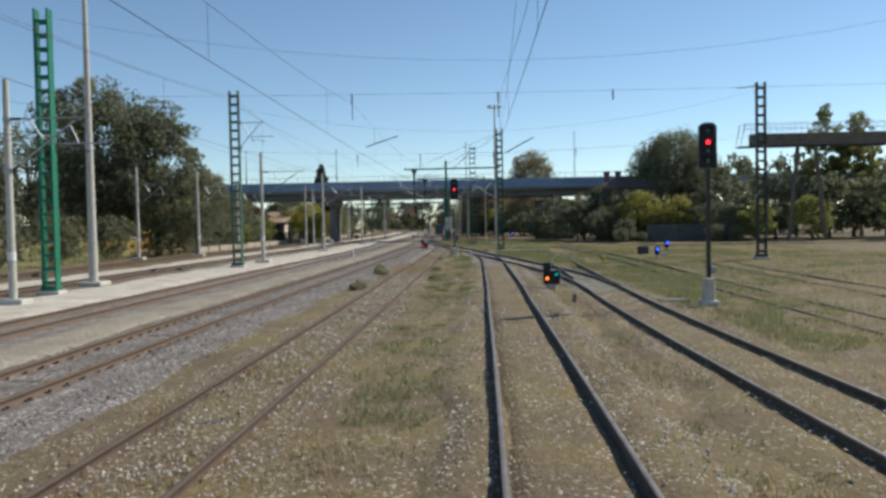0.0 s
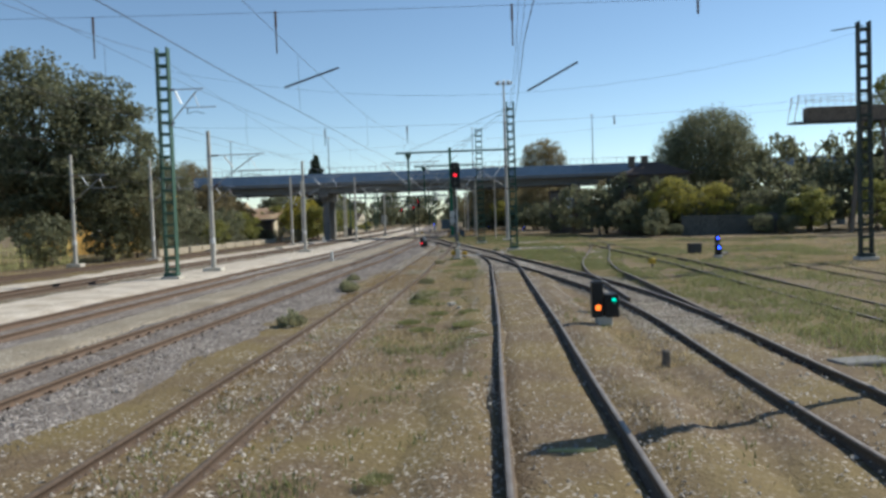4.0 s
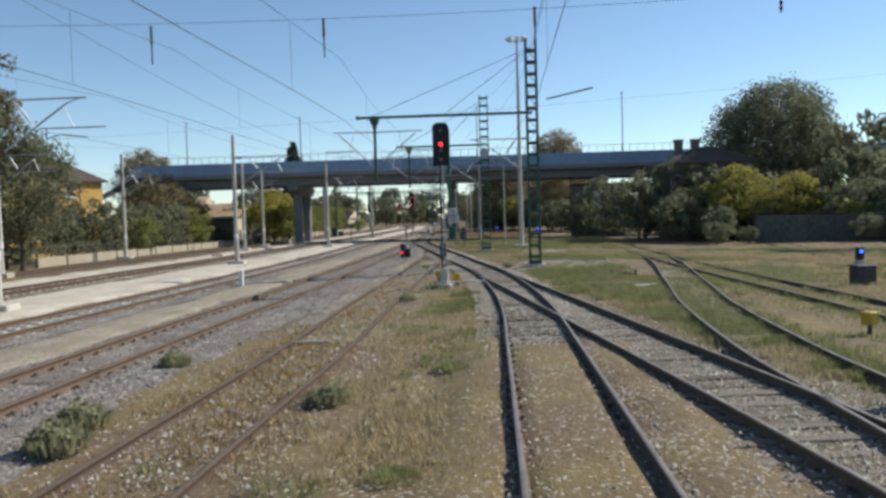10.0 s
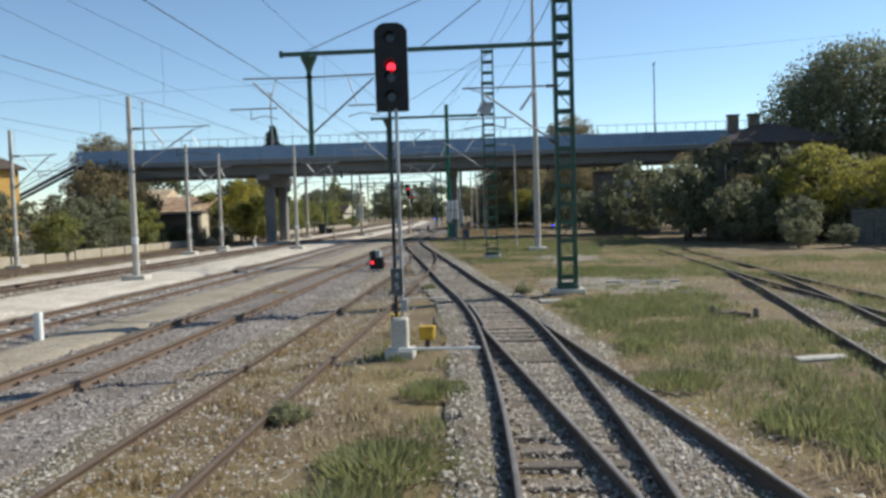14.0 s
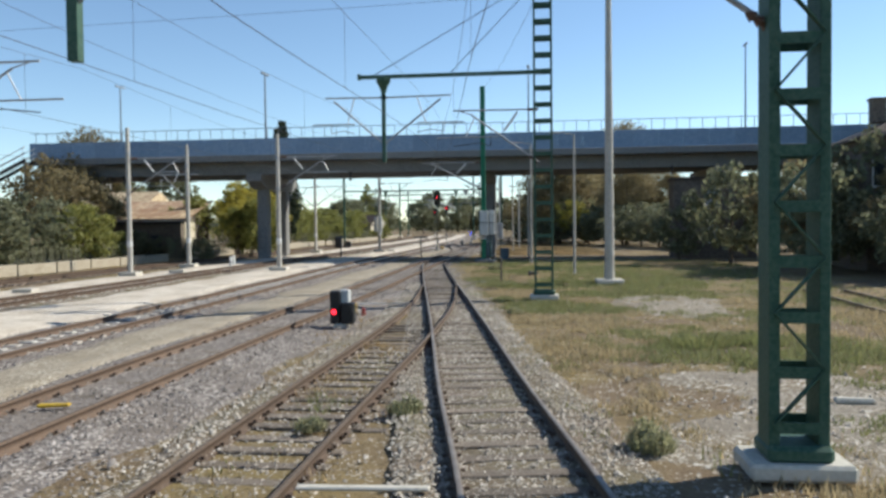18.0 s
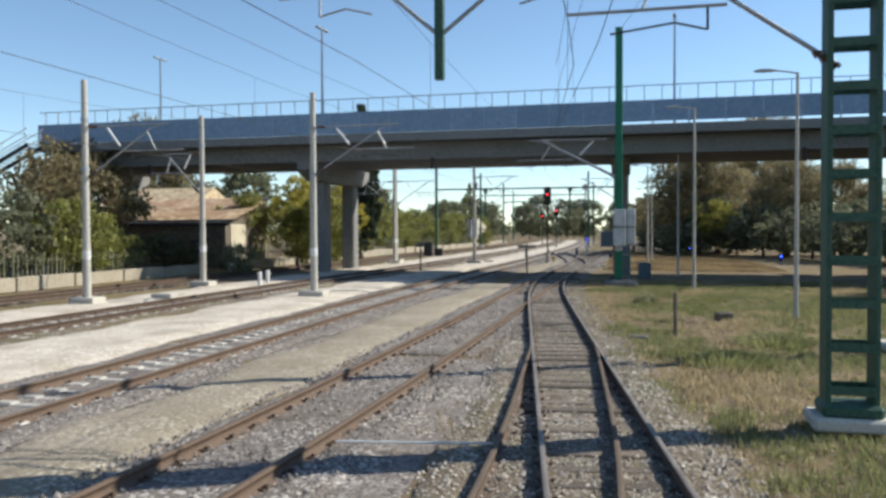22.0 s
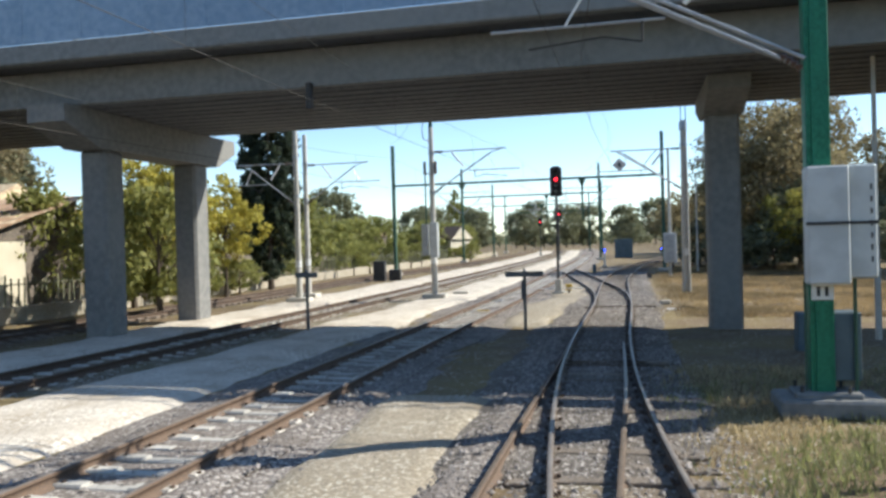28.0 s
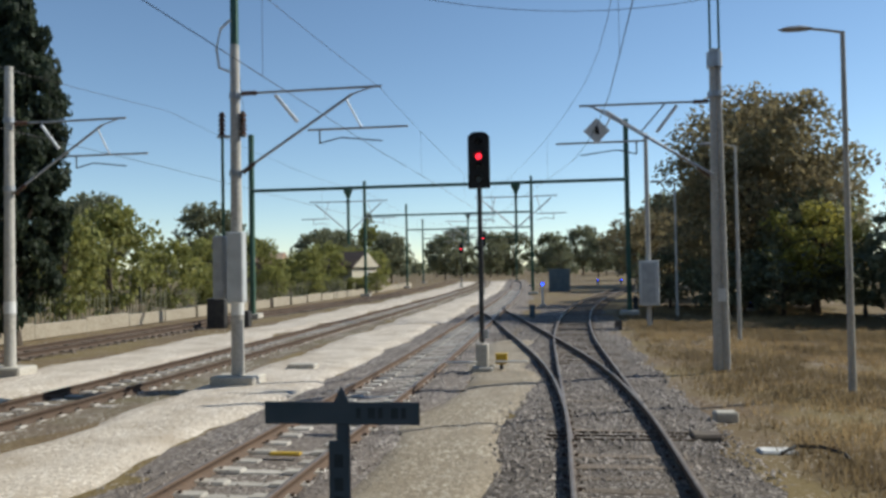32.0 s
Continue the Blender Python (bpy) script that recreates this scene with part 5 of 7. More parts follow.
slab(0.26, 114.59, (0.1, 0.08, 1.2), 0, M_DWALL, "thin dark weathered stub post", "stub_post", "post")
slab(-10.64, 151.14, (0.5, 0.14, 0.05), 0, M_YELLOW, "yellow painted plate between rails", "track_plate", "plate", 0.05)
slab(-2.14, 57.84, (0.9, 0.16, 0.08), 4, M_LOWWALL, "yellowish board lying between rusty rails", "loose_board", "board", 0.03)
slab(-0, 82.05, (1.45, 0.12, 0.04), 3, M_CONC_L, "long white board lying across a buried track", "loose_board", "board", 0.06)
slab(-5.8, 85.66, (0.5, 0.14, 0.05), 12, M_YELLOW, "short yellow board lying between rails", "loose_board", "board", 0.05)
slab(2.65, 25.96, (0.6, 0.12, 0.05), 2, M_FENCE_Y, "short yellowish board lying across the sleepers", "loose_board", "board", 0.03)
slab(0.71, 43.18, (0.24, 0.18, 0.13), 30, M_CONC_L, "pale rock lying in the dirt", "rock", "rock")
slab(0.98, 42.18, (0.18, 0.14, 0.1), -12, M_CONC_L, "small rock lying in the dirt", "rock", "rock")


def post_lamp(x, y, h):
    th = thing("post_lamp", (x, y, 0), "slim white post with a small blue lamp", "signal post")
    part("post", Mesh().box((0, 0, h / 2), (0.16, 0.14, h), b=0.02), M_WHITEP, th)
    part("foot", Mesh().box((0, 0, 0.05), (0.5, 0.4, 0.2), b=0.03), M_CONC_L, th)
    part("lamp_box", Mesh().box((0, 0, h + 0.12), (0.26, 0.2, 0.3), b=0.03), M_BLACK, th)
    part("lit_lens", disc((0, -0.11, h + 0.12), 0.075), M_BLUE_L, th, "glowing blue lamp")


post_lamp(-7.5, 197.0, 1.45)
slab(-24.0, 178.9, (0.95, 0.5, 1.55), 3, M_DKGREY, "tall dark metal cabinet beside the far mast", "trackside_cabinet", "cabinet")
slab(-22.95, 179.6, (0.9, 0.5, 0.85), 3, M_DKGREY, "low dark metal cabinet beside the far mast", "trackside_cabinet", "cabinet")
slab(-7.9, 185.3, (0.3, 0.26, 0.75), 4, M_DULLBLUE, "small dull grey post box by the switch", "post_box", "box")
slab(-3.74, 176.5, (0.32, 0.22, 0.42), -6, M_DWALL, "short dark stub beside the track", "marker_stub", "marker post")
slab(-1.55, 191.4, (0.3, 0.2, 0.95), 0, M_DKGREY, "dark low box post in the grass", "post_box", "box")
cable = thing("loose_cable", (-3.0, 151.9, 0), "dark cable looped out of a concrete cover", "cable")
part("loop", Mesh().path([(-0.2, 0.1, -0.03), (0.05, 0.25, 0.05), (0.4, 0.15, 0.06), (0.62, -0.15, 0.03), (0.66, -0.4, -0.05)], 0.028, 6), M_DKGREY, cable)


def signal_bars(x, y, w):
    slab(x, y, (w, 0.06, 0.05), 0, M_WHITEP, "thin white rod lying by the signal foot", "ground_rod", "rod", 0.28)


signal_bars(1.17, 71.18, 1.6)
signal_bars(-9.1, 160.86, 0.9)
signal_bars(-7.74, 161.06, 0.9)

# check rails and point rods near the switches
def extra_rail(line, side, y0, y1, shift, label):
    ln = line[(line[:, 1] >= y0) & (line[:, 1] <= y1)].copy()
    ob = new("check_rail", rail_mesh("check_rail", ln, side + shift, -0.012, M_RAIL_OLD, M_RAIL_TOP))
    tagged(ob, label, "rail", "check rails", "structure")


extra_rail(LINE_OWN, -0.7525, 74, 80, 0.16, "short check rail beside a running rail")


def point_rods(x, y, w):
    th = thing("point_rods", (x, y, 0), "dark steel point rods across the switch", "point rods", "switch rods")
    for k in range(3):
        part("rod", Mesh().box((0, 0.28 * k, 0.005), (w, 0.045, 0.03)), M_RAIL_OLD, th)
    part("machine", Mesh().box((w / 2 + 0.2, 0.25, 0.02), (0.5, 0.4, 0.12), b=0.04), M_DWALL, th)


point_rods(-5.52, 152.67, 2.4)
point_rods(-5.53, 137.79, 2.2)


# ---- walkway gantry and buildings ----
def walkway():
    th = thing("walkway_gantry", (35.1, 100, 0), "brown steel walkway on legs with a railing", "gantry")
    L = 45.0
    part("girder", Mesh().box((L / 2 + 0.6, 0, 12.1), (L, 1.5, 1.5), b=0.04), M_DWALL, th, "dull brown steel girder")
    part("floor_edge", Mesh().box((L / 2, 0, 11.33), (L + 1.8, 1.9, 0.12)), M_DKGREY, th)
    for yy in (-0.9, 0.9):
        for z in (13.5, 14.05):
            part("handrail", Mesh().tube((-0.5, yy, z), (L, yy, z), 0.03, n=6), M_GALV, th)
        x = -0.5
        while x < L:
            part("railing_post", Mesh().tube((x, yy, 12.85), (x, yy, 14.05), 0.025, n=5), M_GALV, th)
            x += 1.5
    part("end_frame", Mesh().beam((-0.9, -0.9, 11.4), (-0.4, -0.9, 14.0), 0.05, 0.05).beam((-0.9, 0.9, 11.4), (-0.4, 0.9, 14.0), 0.05, 0.05), M_YELLOW, th)
    for x in (7.0, 30.0):
        for s in (-1, 1):
            part("leg", Mesh().beam((x + s * 1.0, -0.5, 11.4), (x + s * 2.2, -0.5, 0), 0.35, 0.35), M_DWALL, th)


walkway()


def gable_house(x, y, lx, ly, wall_h, roof_h, turn, wall, roof, label, windows=(), hip=False, chimneys=(), eave=0.5):
    th = thing("house", (x, y, 0), label, "house", turn=turn)
    part("wall", Mesh().box((0, 0, wall_h / 2 - 0.05), (lx, ly, wall_h + 0.1)), wall, th)
    a, b = lx / 2 + eave, ly / 2 + eave
    ridge = (lx / 2 - ly / 2 if hip else lx / 2 + eave)
    vs = [(-a, -b, wall_h - 0.05), (a, -b, wall_h - 0.05), (a, b, wall_h - 0.05), (-a, b, wall_h - 0.05), (-ridge, 0, wall_h + roof_h), (ridge, 0, wall_h + roof_h)]
    vs += [(v[0], v[1], v[2] + 0.14) for v in vs[:4]]
    part("roof", Mesh().add(vs, [(0, 1, 2, 3), (0, 1, 7, 6), (1, 2, 8, 7), (2, 3, 9, 8), (3, 0, 6, 9), (6, 7, 5, 4), (8, 9, 4, 5), (7, 8, 5), (9, 6, 4)]), roof, th)
    for wx, face, wz, ww, wh in windows:
        m, g = Mesh(), Mesh()
        if face == "front":
            c = (wx, -ly / 2, wz)
            m.box((c[0], c[1] - 0.02, c[2]), (ww + 0.16, 0.1, wh + 0.16))
            g.box((c[0], c[1] - 0.05, c[2]), (ww, 0.06, wh))
            s = ((wx, -ly / 2 - 0.08, wz - wh / 2 - 0.1), (ww + 0.3, 0.2, 0.06))
        else:
            c = (lx / 2, wx, wz)
            m.box((c[0] + 0.02, c[1], c[2]), (0.1, ww + 0.16, wh + 0.16))
            g.box((c[0] + 0.05, c[1], c[2]), (0.06, ww, wh))
            s = ((lx / 2 + 0.08, wx, wz - wh / 2 - 0.1), (0.2, ww + 0.3, 0.06))
        w = part("window", m, M_WHITEP, th)
        part("pane", g, M_GLASS, w)
        part("sill", Mesh().box(*s), M_WHITEP, w)
    for cx, cy, cz, ch in chimneys:
        part("chimney", Mesh().box((cx, cy, cz + ch / 2), (0.85, 0.7, ch), b=0.03).box((cx, cy, cz + ch), (1.0, 0.85, 0.15)), M_DWALL, th, "dark brick chimney")
    return th


gable_house(-46.5, 118.03, 17, 8.5, 7.6, 3.2, 60, M_YWALL, M_TILE, "yellow rendered house with dark tiled hip roof", [(-5, "front", 6.7, 0.9, 1.3), (-2.6, "front", 6.7, 0.7, 1.3), (-0.2, "front", 6.7, 0.7, 1.3), (2.2, "front", 6.7, 0.9, 1.3), (4.8, "front", 6.7, 0.9, 1.3), (-4, "front", 2.6, 0.9, 1.4), (0, "front", 2.6, 0.9, 1.4), (3.6, "front", 2.6, 0.9, 1.4), (-2.6, "side", 6.7, 0.9, 1.3), (2.4, "side", 6.7, 0.9, 1.3)], True, [(-1, 1, 9.6, 1.9)])
gable_house(25.55, 125.39, 8.5, 7.0, 7.6, 1.9, -4, M_DWALL, M_TILE, "dark old house with two chimneys by the bridge", [(-3.5, "front", 5.6, 0.9, 1.5), (1.5, "front", 5.6, 0.9, 1.5)], True, [(-2.6, 0, 8.8, 1.45), (-0.9, 0, 8.8, 1.45)])
infill = gable_house(16.63, 141.87, 6.5, 2.6, 6.3, 0.3, 0, M_DWALL, M_TILE, "dark lean shed under the bridge with pale boards", eave=0.1)
part("pale_board", Mesh().box((-0.3, -1.33, 4.6), (1.1, 0.05, 1.9), b=0.01), M_GREYBOX, infill, "pale grey boarded opening")
part("pale_board", Mesh().box((-0.2, -1.33, 1.9), (0.7, 0.05, 1.6), b=0.01), M_GREYBOX, infill, "pale grey boarded opening")
farm = gable_house(-32.0, 233.0, 6.5, 5.0, 3.1, 1.9, -22, M_CWALL, M_TILE, "small cream house with a sunlit gable behind bushes", [(-1.6, "front", 1.9, 0.8, 1.0), (0.9, "side", 2.0, 0.8, 1.0)], eave=0.3)
part("gable", Mesh().add([(x, y, z) for x in (3.25, 3.6) for y, z in ((-2.6, 3.1), (2.6, 3.1), (0, 4.93))], [(0, 1, 2), (3, 4, 5), (0, 1, 4, 3), (1, 2, 5, 4), (2, 0, 3, 5)]), M_CWALL, farm, "cream rendered gable")
gable_house(-63.92, 287.88, 10, 8, 4.4, 2.0, 5, M_DWALL, M_RUSTROOF, "distant brown house behind bushes")


gable_house(-44.82, 158.98, 10, 7, 5.0, 1.9, 0, M_DWALL, M_TANROOF, "old building with a bright tan roof behind the shed")
slab(-3.53, 101.7, (2.1, 0.03, 0.03), 10, M_WHITEP, "thin white rod lying across the ballast", "ground_rod", "rod", 0.09)
RED = mat("faded_red_paint", (0.42, 0.05, 0.035), 0.5, second=(0.32, 0.05, 0.035), scale=8)
slab(-3.6, 99.0, (0.13, 0.1, 0.3), 12, RED, "small red marker cap beside a yellow box", "red_marker", "marker")


def bridge_stair():
    """Steel stair that goes down beside the end of the bridge."""
    th = thing("bridge_stair", (-41.2, 138.3, 0), "pale steel stair with handrails down from the bridge", "stair")
    top, low, run = 8.85, 0.1, 18.5
    step = Mesh().box((0, 0, 0), (0.34, 1.3, 0.05), b=0.006).data("step", M_GALV)
    n = 50
    for k in range(n):
        part("step", step, None, th).location = (-run * k / n, 0, top + (low - top) * k / n)
    for y in (-0.7, 0.7):
        part("stringer", Mesh().beam((0.2, y, top - 0.1), (-run, y, low - 0.1), 0.06, 0.28), M_DKGREY, th)
        for dz in (0.55, 1.05):
            part("handrail", Mesh().tube((0.2, y, top + dz), (-run, y, low + dz), 0.035, n=6), M_WHITEP, th)
        for k in range(0, 11):
            x, z = -run * k / 10, top + (low - top) * k / 10
            part("railing_post", Mesh().tube((x, y, z - 0.1), (x, y, z + 1.05), 0.025, n=5), M_WHITEP, th)
    for x in (-0.2, -8.0):
        z = top + (low - top) * -x / run
        part("support", Mesh().box((x, 0, z / 2 - 0.15), (0.3, 0.3, z), b=0.02), M_CONC_P, th)


bridge_stair()


def sheet_fence():
    th = thing("sheet_fence", (20.9, 108.4, 0), "dull dark weathered sheet metal fence before the shrubs", "fence", "fences along the line", "structure", turn=-9)
    for k in range(2, 7):
        h = 2.2 + random.uniform(-0.12, 0.12)
        m = Mesh().box((k * 2.05 + 1.0, random.uniform(-0.03, 0.03), h / 2 - 0.05), (2.0, 0.05, h), b=0.01)
        for j in range(4):
            m.box((k * 2.05 + 0.25 + 0.5 * j, -0.045, h / 2 - 0.05), (0.05, 0.03, h - 0.1))
        part("fence_panel", m, M_DARKSHEET, th)
        part("fence_post", Mesh().box((k * 2.05 - 0.02, 0.05, 1.25), (0.08, 0.08, 2.6)), M_DKGREY, th)


sheet_fence()


def shed():
    th = thing("shed", (-38.2, 147.4, 0), "old dark shed with a rusty patched sheet roof", "shed")
    part("wall", Mesh().box((0, 3.7, 1.7), (12.6, 6.8, 3.5)), M_DWALL, th)
    part("wall_patch", Mesh().box((6.33, 2.2, 1.9), (0.08, 2.4, 3.0)), M_CWALL, th, "pale wall patch")
    # sheets of the roof, each a piece of its own
    for row in range(2):
        for k in range(12):
            x0 = -6.9 + k * 1.15
            y0, y1 = (-0.3, 3.6) if row == 0 else (3.5, 7.3)
            z0, z1 = (3.45, 4.6) if row == 0 else (4.57, 5.65)
            dz = random.uniform(0, 0.03)
            m = Mesh().beam((x0 + 0.56, y0, z0 + dz), (x0 + 0.56, y1, z1 + dz), 1.18, 0.03)
            m.beam((x0 + 0.2, y0, z0 + dz + 0.03), (x0 + 0.2, y1, z1 + dz + 0.03), 0.07, 0.03)
            m.beam((x0 + 0.9, y0, z0 + dz + 0.03), (x0 + 0.9, y1, z1 + dz + 0.03), 0.07, 0.03)
            part("roof_sheet", m, M_RUSTROOF, th)
    part("eave_board", Mesh().box((0, -0.28, 3.36), (13.8, 0.06, 0.2)), M_DKGREY, th)
    part("gable", Mesh().add([(6.3, 0.3, 3.4), (6.3, 7.1, 3.4), (6.3, 7.1, 5.5), (6.2, 0.3, 3.4), (6.2, 7.1, 3.4), (6.2, 7.1, 5.5)], [(0, 1, 2), (3, 4, 5), (0, 1, 4, 3), (1, 2, 5, 4), (2, 0, 3, 5)]), M_DWALL, th)
    for x in (-3.5, 0.5, 3.8):
        part("door", Mesh().box((x, 0.27, 1.1), (1.1, 0.08, 2.1), b=0.01), M_DKGREY, th)


shed()


def low_wall():
    th = thing("low_wall", (0, 0, 0), "low weathered concrete wall along the far track", "wall", kind="structure")
    for y in np.arange(96, 262, 4.0):
        if 136 < y < 142:
            continue
        x = float(x_at(LINE_G, y)) - 4.0
        h = 0.7 + random.uniform(-0.06, 0.06)
        part("wall_block", Mesh().box((x, y + 2, h / 2 - 0.05), (0.3, 3.97, h), b=0.03), M_LOWWALL, th)


low_wall()


def fence(y0, y1, xo, h, step, material, label, lean=0.06):
    th = thing("fence", (0, 0, 0), label, "fence", "fences along the line", "structure")
    y, i = y0, 0
    slat = Mesh().box((0, 0, h / 2), (0.03, 0.09, h), b=0.004).data("slat", material)
    while y < y1 and i < 290:
        x = float(x_at(LINE_G, y)) + xo
        o = part("slat", slat, None, th)
        o.matrix_basis = pose(x, y, 0, random.uniform(-4, 4) * lean * 10, random.uniform(-2, 2), random.uniform(-6, 6)) @ Matrix.Diagonal((1, 1, random.uniform(0.88, 1.08), 1))
        y += step * random.uniform(0.8, 1.25)
        i += 1
    for z in (0.35, h * 0.8):
        pts = [(float(x_at(LINE_G, yy)) + xo, yy, z) for yy in np.arange(y0, y, 3.0)]
        part("rail_bar", Mesh().path(pts, 0.025, 4), material, th)


fence(40, 96, -6.5, 2.0, 0.32, M_FENCE_Y, "weathered yellowish slat fence before dark trees")
fence(96, 136, -5.2, 1.7, 0.3, M_FENCE, "dark weathered wire fence before bushes")
fence(142, 225, -4.9, 1.9, 0.33, M_FENCE, "dark weathered slat fence on a low wall")


# ---- plants ----
def leaf_cloud(centres, radii, per, size, flat=0.75, rng=None):
    """Leaf quads scattered in soft clumps: arrays of verts and faces."""
    rng = rng or RNG
    n = len(centres) * per
    c = np.repeat(centres, per, 0)
    r = np.repeat(radii, per)
    d = rng.normal(size=(n, 3))
    d /= np.linalg.norm(d, axis=1)[:, None]
    p = c + d * (r * rng.uniform(0.35, 1.08, n) ** 0.6)[:, None] * (1, 1, flat)
    u = rng.normal(size=(n, 3))
    u /= np.linalg.norm(u, axis=1)[:, None]
    w = np.cross(u, d + 0.4 * rng.normal(size=(n, 3)))
    w /= np.linalg.norm(w, axis=1)[:, None] + 1e-6
    s = (size * rng.uniform(0.55, 1.3, n))[:, None]
    u, w = u * s, w * s * 0.62
    V = np.stack([p - u, p + w * 0.9, p + u, p - w * 0.9], 1).reshape(-1, 3)
    F = np.arange(n * 4).reshape(n, 4)
    return V, F


def tree(name, h, crown_r, base, material, per=60, clumps=70, size=0.2, label="", cat="tree", shape="round", seed=1, lean=0.0, trunk_r=0.22, lump_by=0.1):
    """A tree at the origin: tapered trunk with limbs, and a crown of leaf clumps from height base to h."""
    rng = np.random.default_rng(seed)
    th = thing(name, (0, 0, 0), label, cat)
    mid, half = (h + base) / 2, (h - base) / 2
    cs, rs = [], []
    while len(cs) < clumps:
        q = rng.uniform(-1, 1, 3)
        k = np.linalg.norm(q)
        if k > 0.97 or k < 0.5:
            continue
        t = q[2]
        if shape == "round":
            f = math.sqrt(max(0.0, 1 - t * t)) * (1.0 if t < 0.2 else 1.0)
            w = 1.0
        elif shape == "poplar":
            w = 0.45 + 0.55 * math.sqrt(max(0, 1 - ((t + 0.1) ** 2)))
        elif shape == "column":
            w = (1.0 if t < 0.0 else 1.0 - 0.92 * t ** 1.5) / max(0.45, math.sqrt(max(0.0, 1 - t * t)))
        elif shape == "cone":
            w = max(0.1, (1 - (t + 1) / 2) ** 0.75 * 1.15)
        else:
            w = 1.0
        lump = 1 + lump_by * math.sin(3 * math.atan2(q[1], q[0]) + seed) + 0.6 * lump_by * math.sin(5 * t + seed)
        cs.append((q[0] * crown_r * w * lump + lean * (t + 1), q[1] * crown_r * w * lump, mid + t * half))
        rs.append(rng.uniform(0.17, 0.29) * min(crown_r, half) * (0.7 if shape in ("poplar", "cone", "column") else 1.0))
    cs, rs = np.array(cs), np.array(rs)
    tr = Mesh()
    bends = [(0, 0, -0.1), (0.1 * lean, rng.normal() * 0.08, base * 0.6 + 0.1), (0.4 * lean, rng.normal() * 0.15, mid), (lean, rng.normal() * 0.2, h * 0.86)]
    rad = [trunk_r, trunk_r * 0.8, trunk_r * 0.5, trunk_r * 0.12]
    for i in range(3):
        tr.tube(bends[i], bends[i + 1], rad[i], rad[i + 1], 7)
    tr.tube((0, 0, -0.15), (0, 0, 0.5), trunk_r * 1.5, trunk_r, 9)
    for k in range(0, len(cs), max(1, len(cs) // 16)):
        z0 = base * 0.7 + 0.55 * max(0.2, cs[k][2] - base)
        p0 = Vector((0.3 * lean, 0, min(z0, h * 0.8)))
        q = Vector(cs[k])
        m = p0.lerp(q, 0.5) + Vector((0, 0, 0.12 * crown_r))
        tr.tube(p0, m, trunk_r * 0.33, trunk_r * 0.2, 5).tube(m, q, trunk_r * 0.2, trunk_r * 0.06, 5)
    part("trunk", tr, M_BARK, th)
    V, F = leaf_cloud(cs, rs, per, size, rng=rng)
    part("crown", raw("crown", V, F, material), None, th)
    return th


def put(proto, spots, fresh=True):
    """Copies of a plant at (x, y, scale, height scale)."""
    for i, (x, y, s, hs) in enumerate(spots):
        a = (x * 37.0 + y * 11.0) % 360
        if i == 0 and fresh:
            o = proto
            o.matrix_basis = pose(x, y, 0, 0, 0, a)
        else:
            o = copy_thing(proto, pose(x, y, 0, 0, 0, a))
        o.scale = (s, s, s * hs)


# tall dark trees along the left side
OAK = tree("tree", 17, 7.5, 3.0, M_LEAF_D, 50, 200, 0.25, "tall dark green broadleaf tree behind the fence", seed=3, trunk_r=0.4)
OAK_L = tree("tree", 19.2, 5.6, 2.0, M_LEAF_D, 80, 330, 0.2, "tall dense dark green tree with a lumpy crown", seed=5, trunk_r=0.4, lump_by=0.22)
OAK_M = tree("tree", 17.0, 4.3, 1.6, M_LEAF_D, 80, 260, 0.19, "tall dark green tree with a ragged crown by the fence", seed=9, trunk_r=0.34, lump_by=0.25)
put(OAK_L, ((-37.6, 87.0, 1.0, 1.0),))
put(OAK_M, ((-31.9, 88.0, 1.0, 1.0),))
put(OAK, ((-39.94, 57.95, 0.9, 1.0), (-28.9, 91.5, 0.46, 1.25), (-53, 80, 0.85, 1.0), (-49.98, 95.7, 0.9, 1.0), (-35.43, 49.01, 0.75, 0.95), (-61.97, 103.66, 0.8, 0.9)))
OAK_B = tree("tree", 12, 5.5, 2.2, M_LEAF_B, 44, 150, 0.23, "brownish green autumn tree behind the fence", seed=8, trunk_r=0.3)
put(OAK_B, ((-33.37, 95.57, 0.75, 1.0), (-55.75, 139.63, 0.85, 1.0), (-36.92, 89.86, 0.9, 1.0), (-36.14, 136.58, 0.7, 0.95), (-38.55, 139.12, 0.75, 1.05), (-61.89, 125.62, 1.0, 1.0)))
BUSH_D = tree("bush", 4.8, 2.7, 0.3, M_LEAF_D, 27, 90, 0.18, "dense dark green bush behind the fence", "bush", seed=12, trunk_r=0.1)
put(BUSH_D, ((-33.48, 103.47, 1.0, 1.0), (-32.94, 109.44, 1.1, 1.0), (-34.55, 107.96, 0.9, 1.0), (-32.21, 120.36, 1.0, 0.95), (-33.24, 126.34, 1.1, 1.0), (-31.86, 87.94, 0.85, 1.0), (-32.47, 95.54, 0.9, 0.9), (-33.62, 80.24, 0.9, 1.0), (-34, 70.11, 0.95, 1.0), (-36.29, 124.91, 1.1, 1.0), (-33.12, 59.94, 0.9, 1.0), (-36.16, 135.06, 1.0, 1.1), (-25.66, 138.17, 0.45, 0.9), (-35.2, 144.22, 0.75, 0.75), (-32.37, 144.51, 0.5, 0.85)))
BUSH_G = tree("bush", 4.6, 2.3, 0.3, M_LEAF_G, 40, 95, 0.14, "sunlit fresh green bush by the line", "bush", seed=14, trunk_r=0.1)
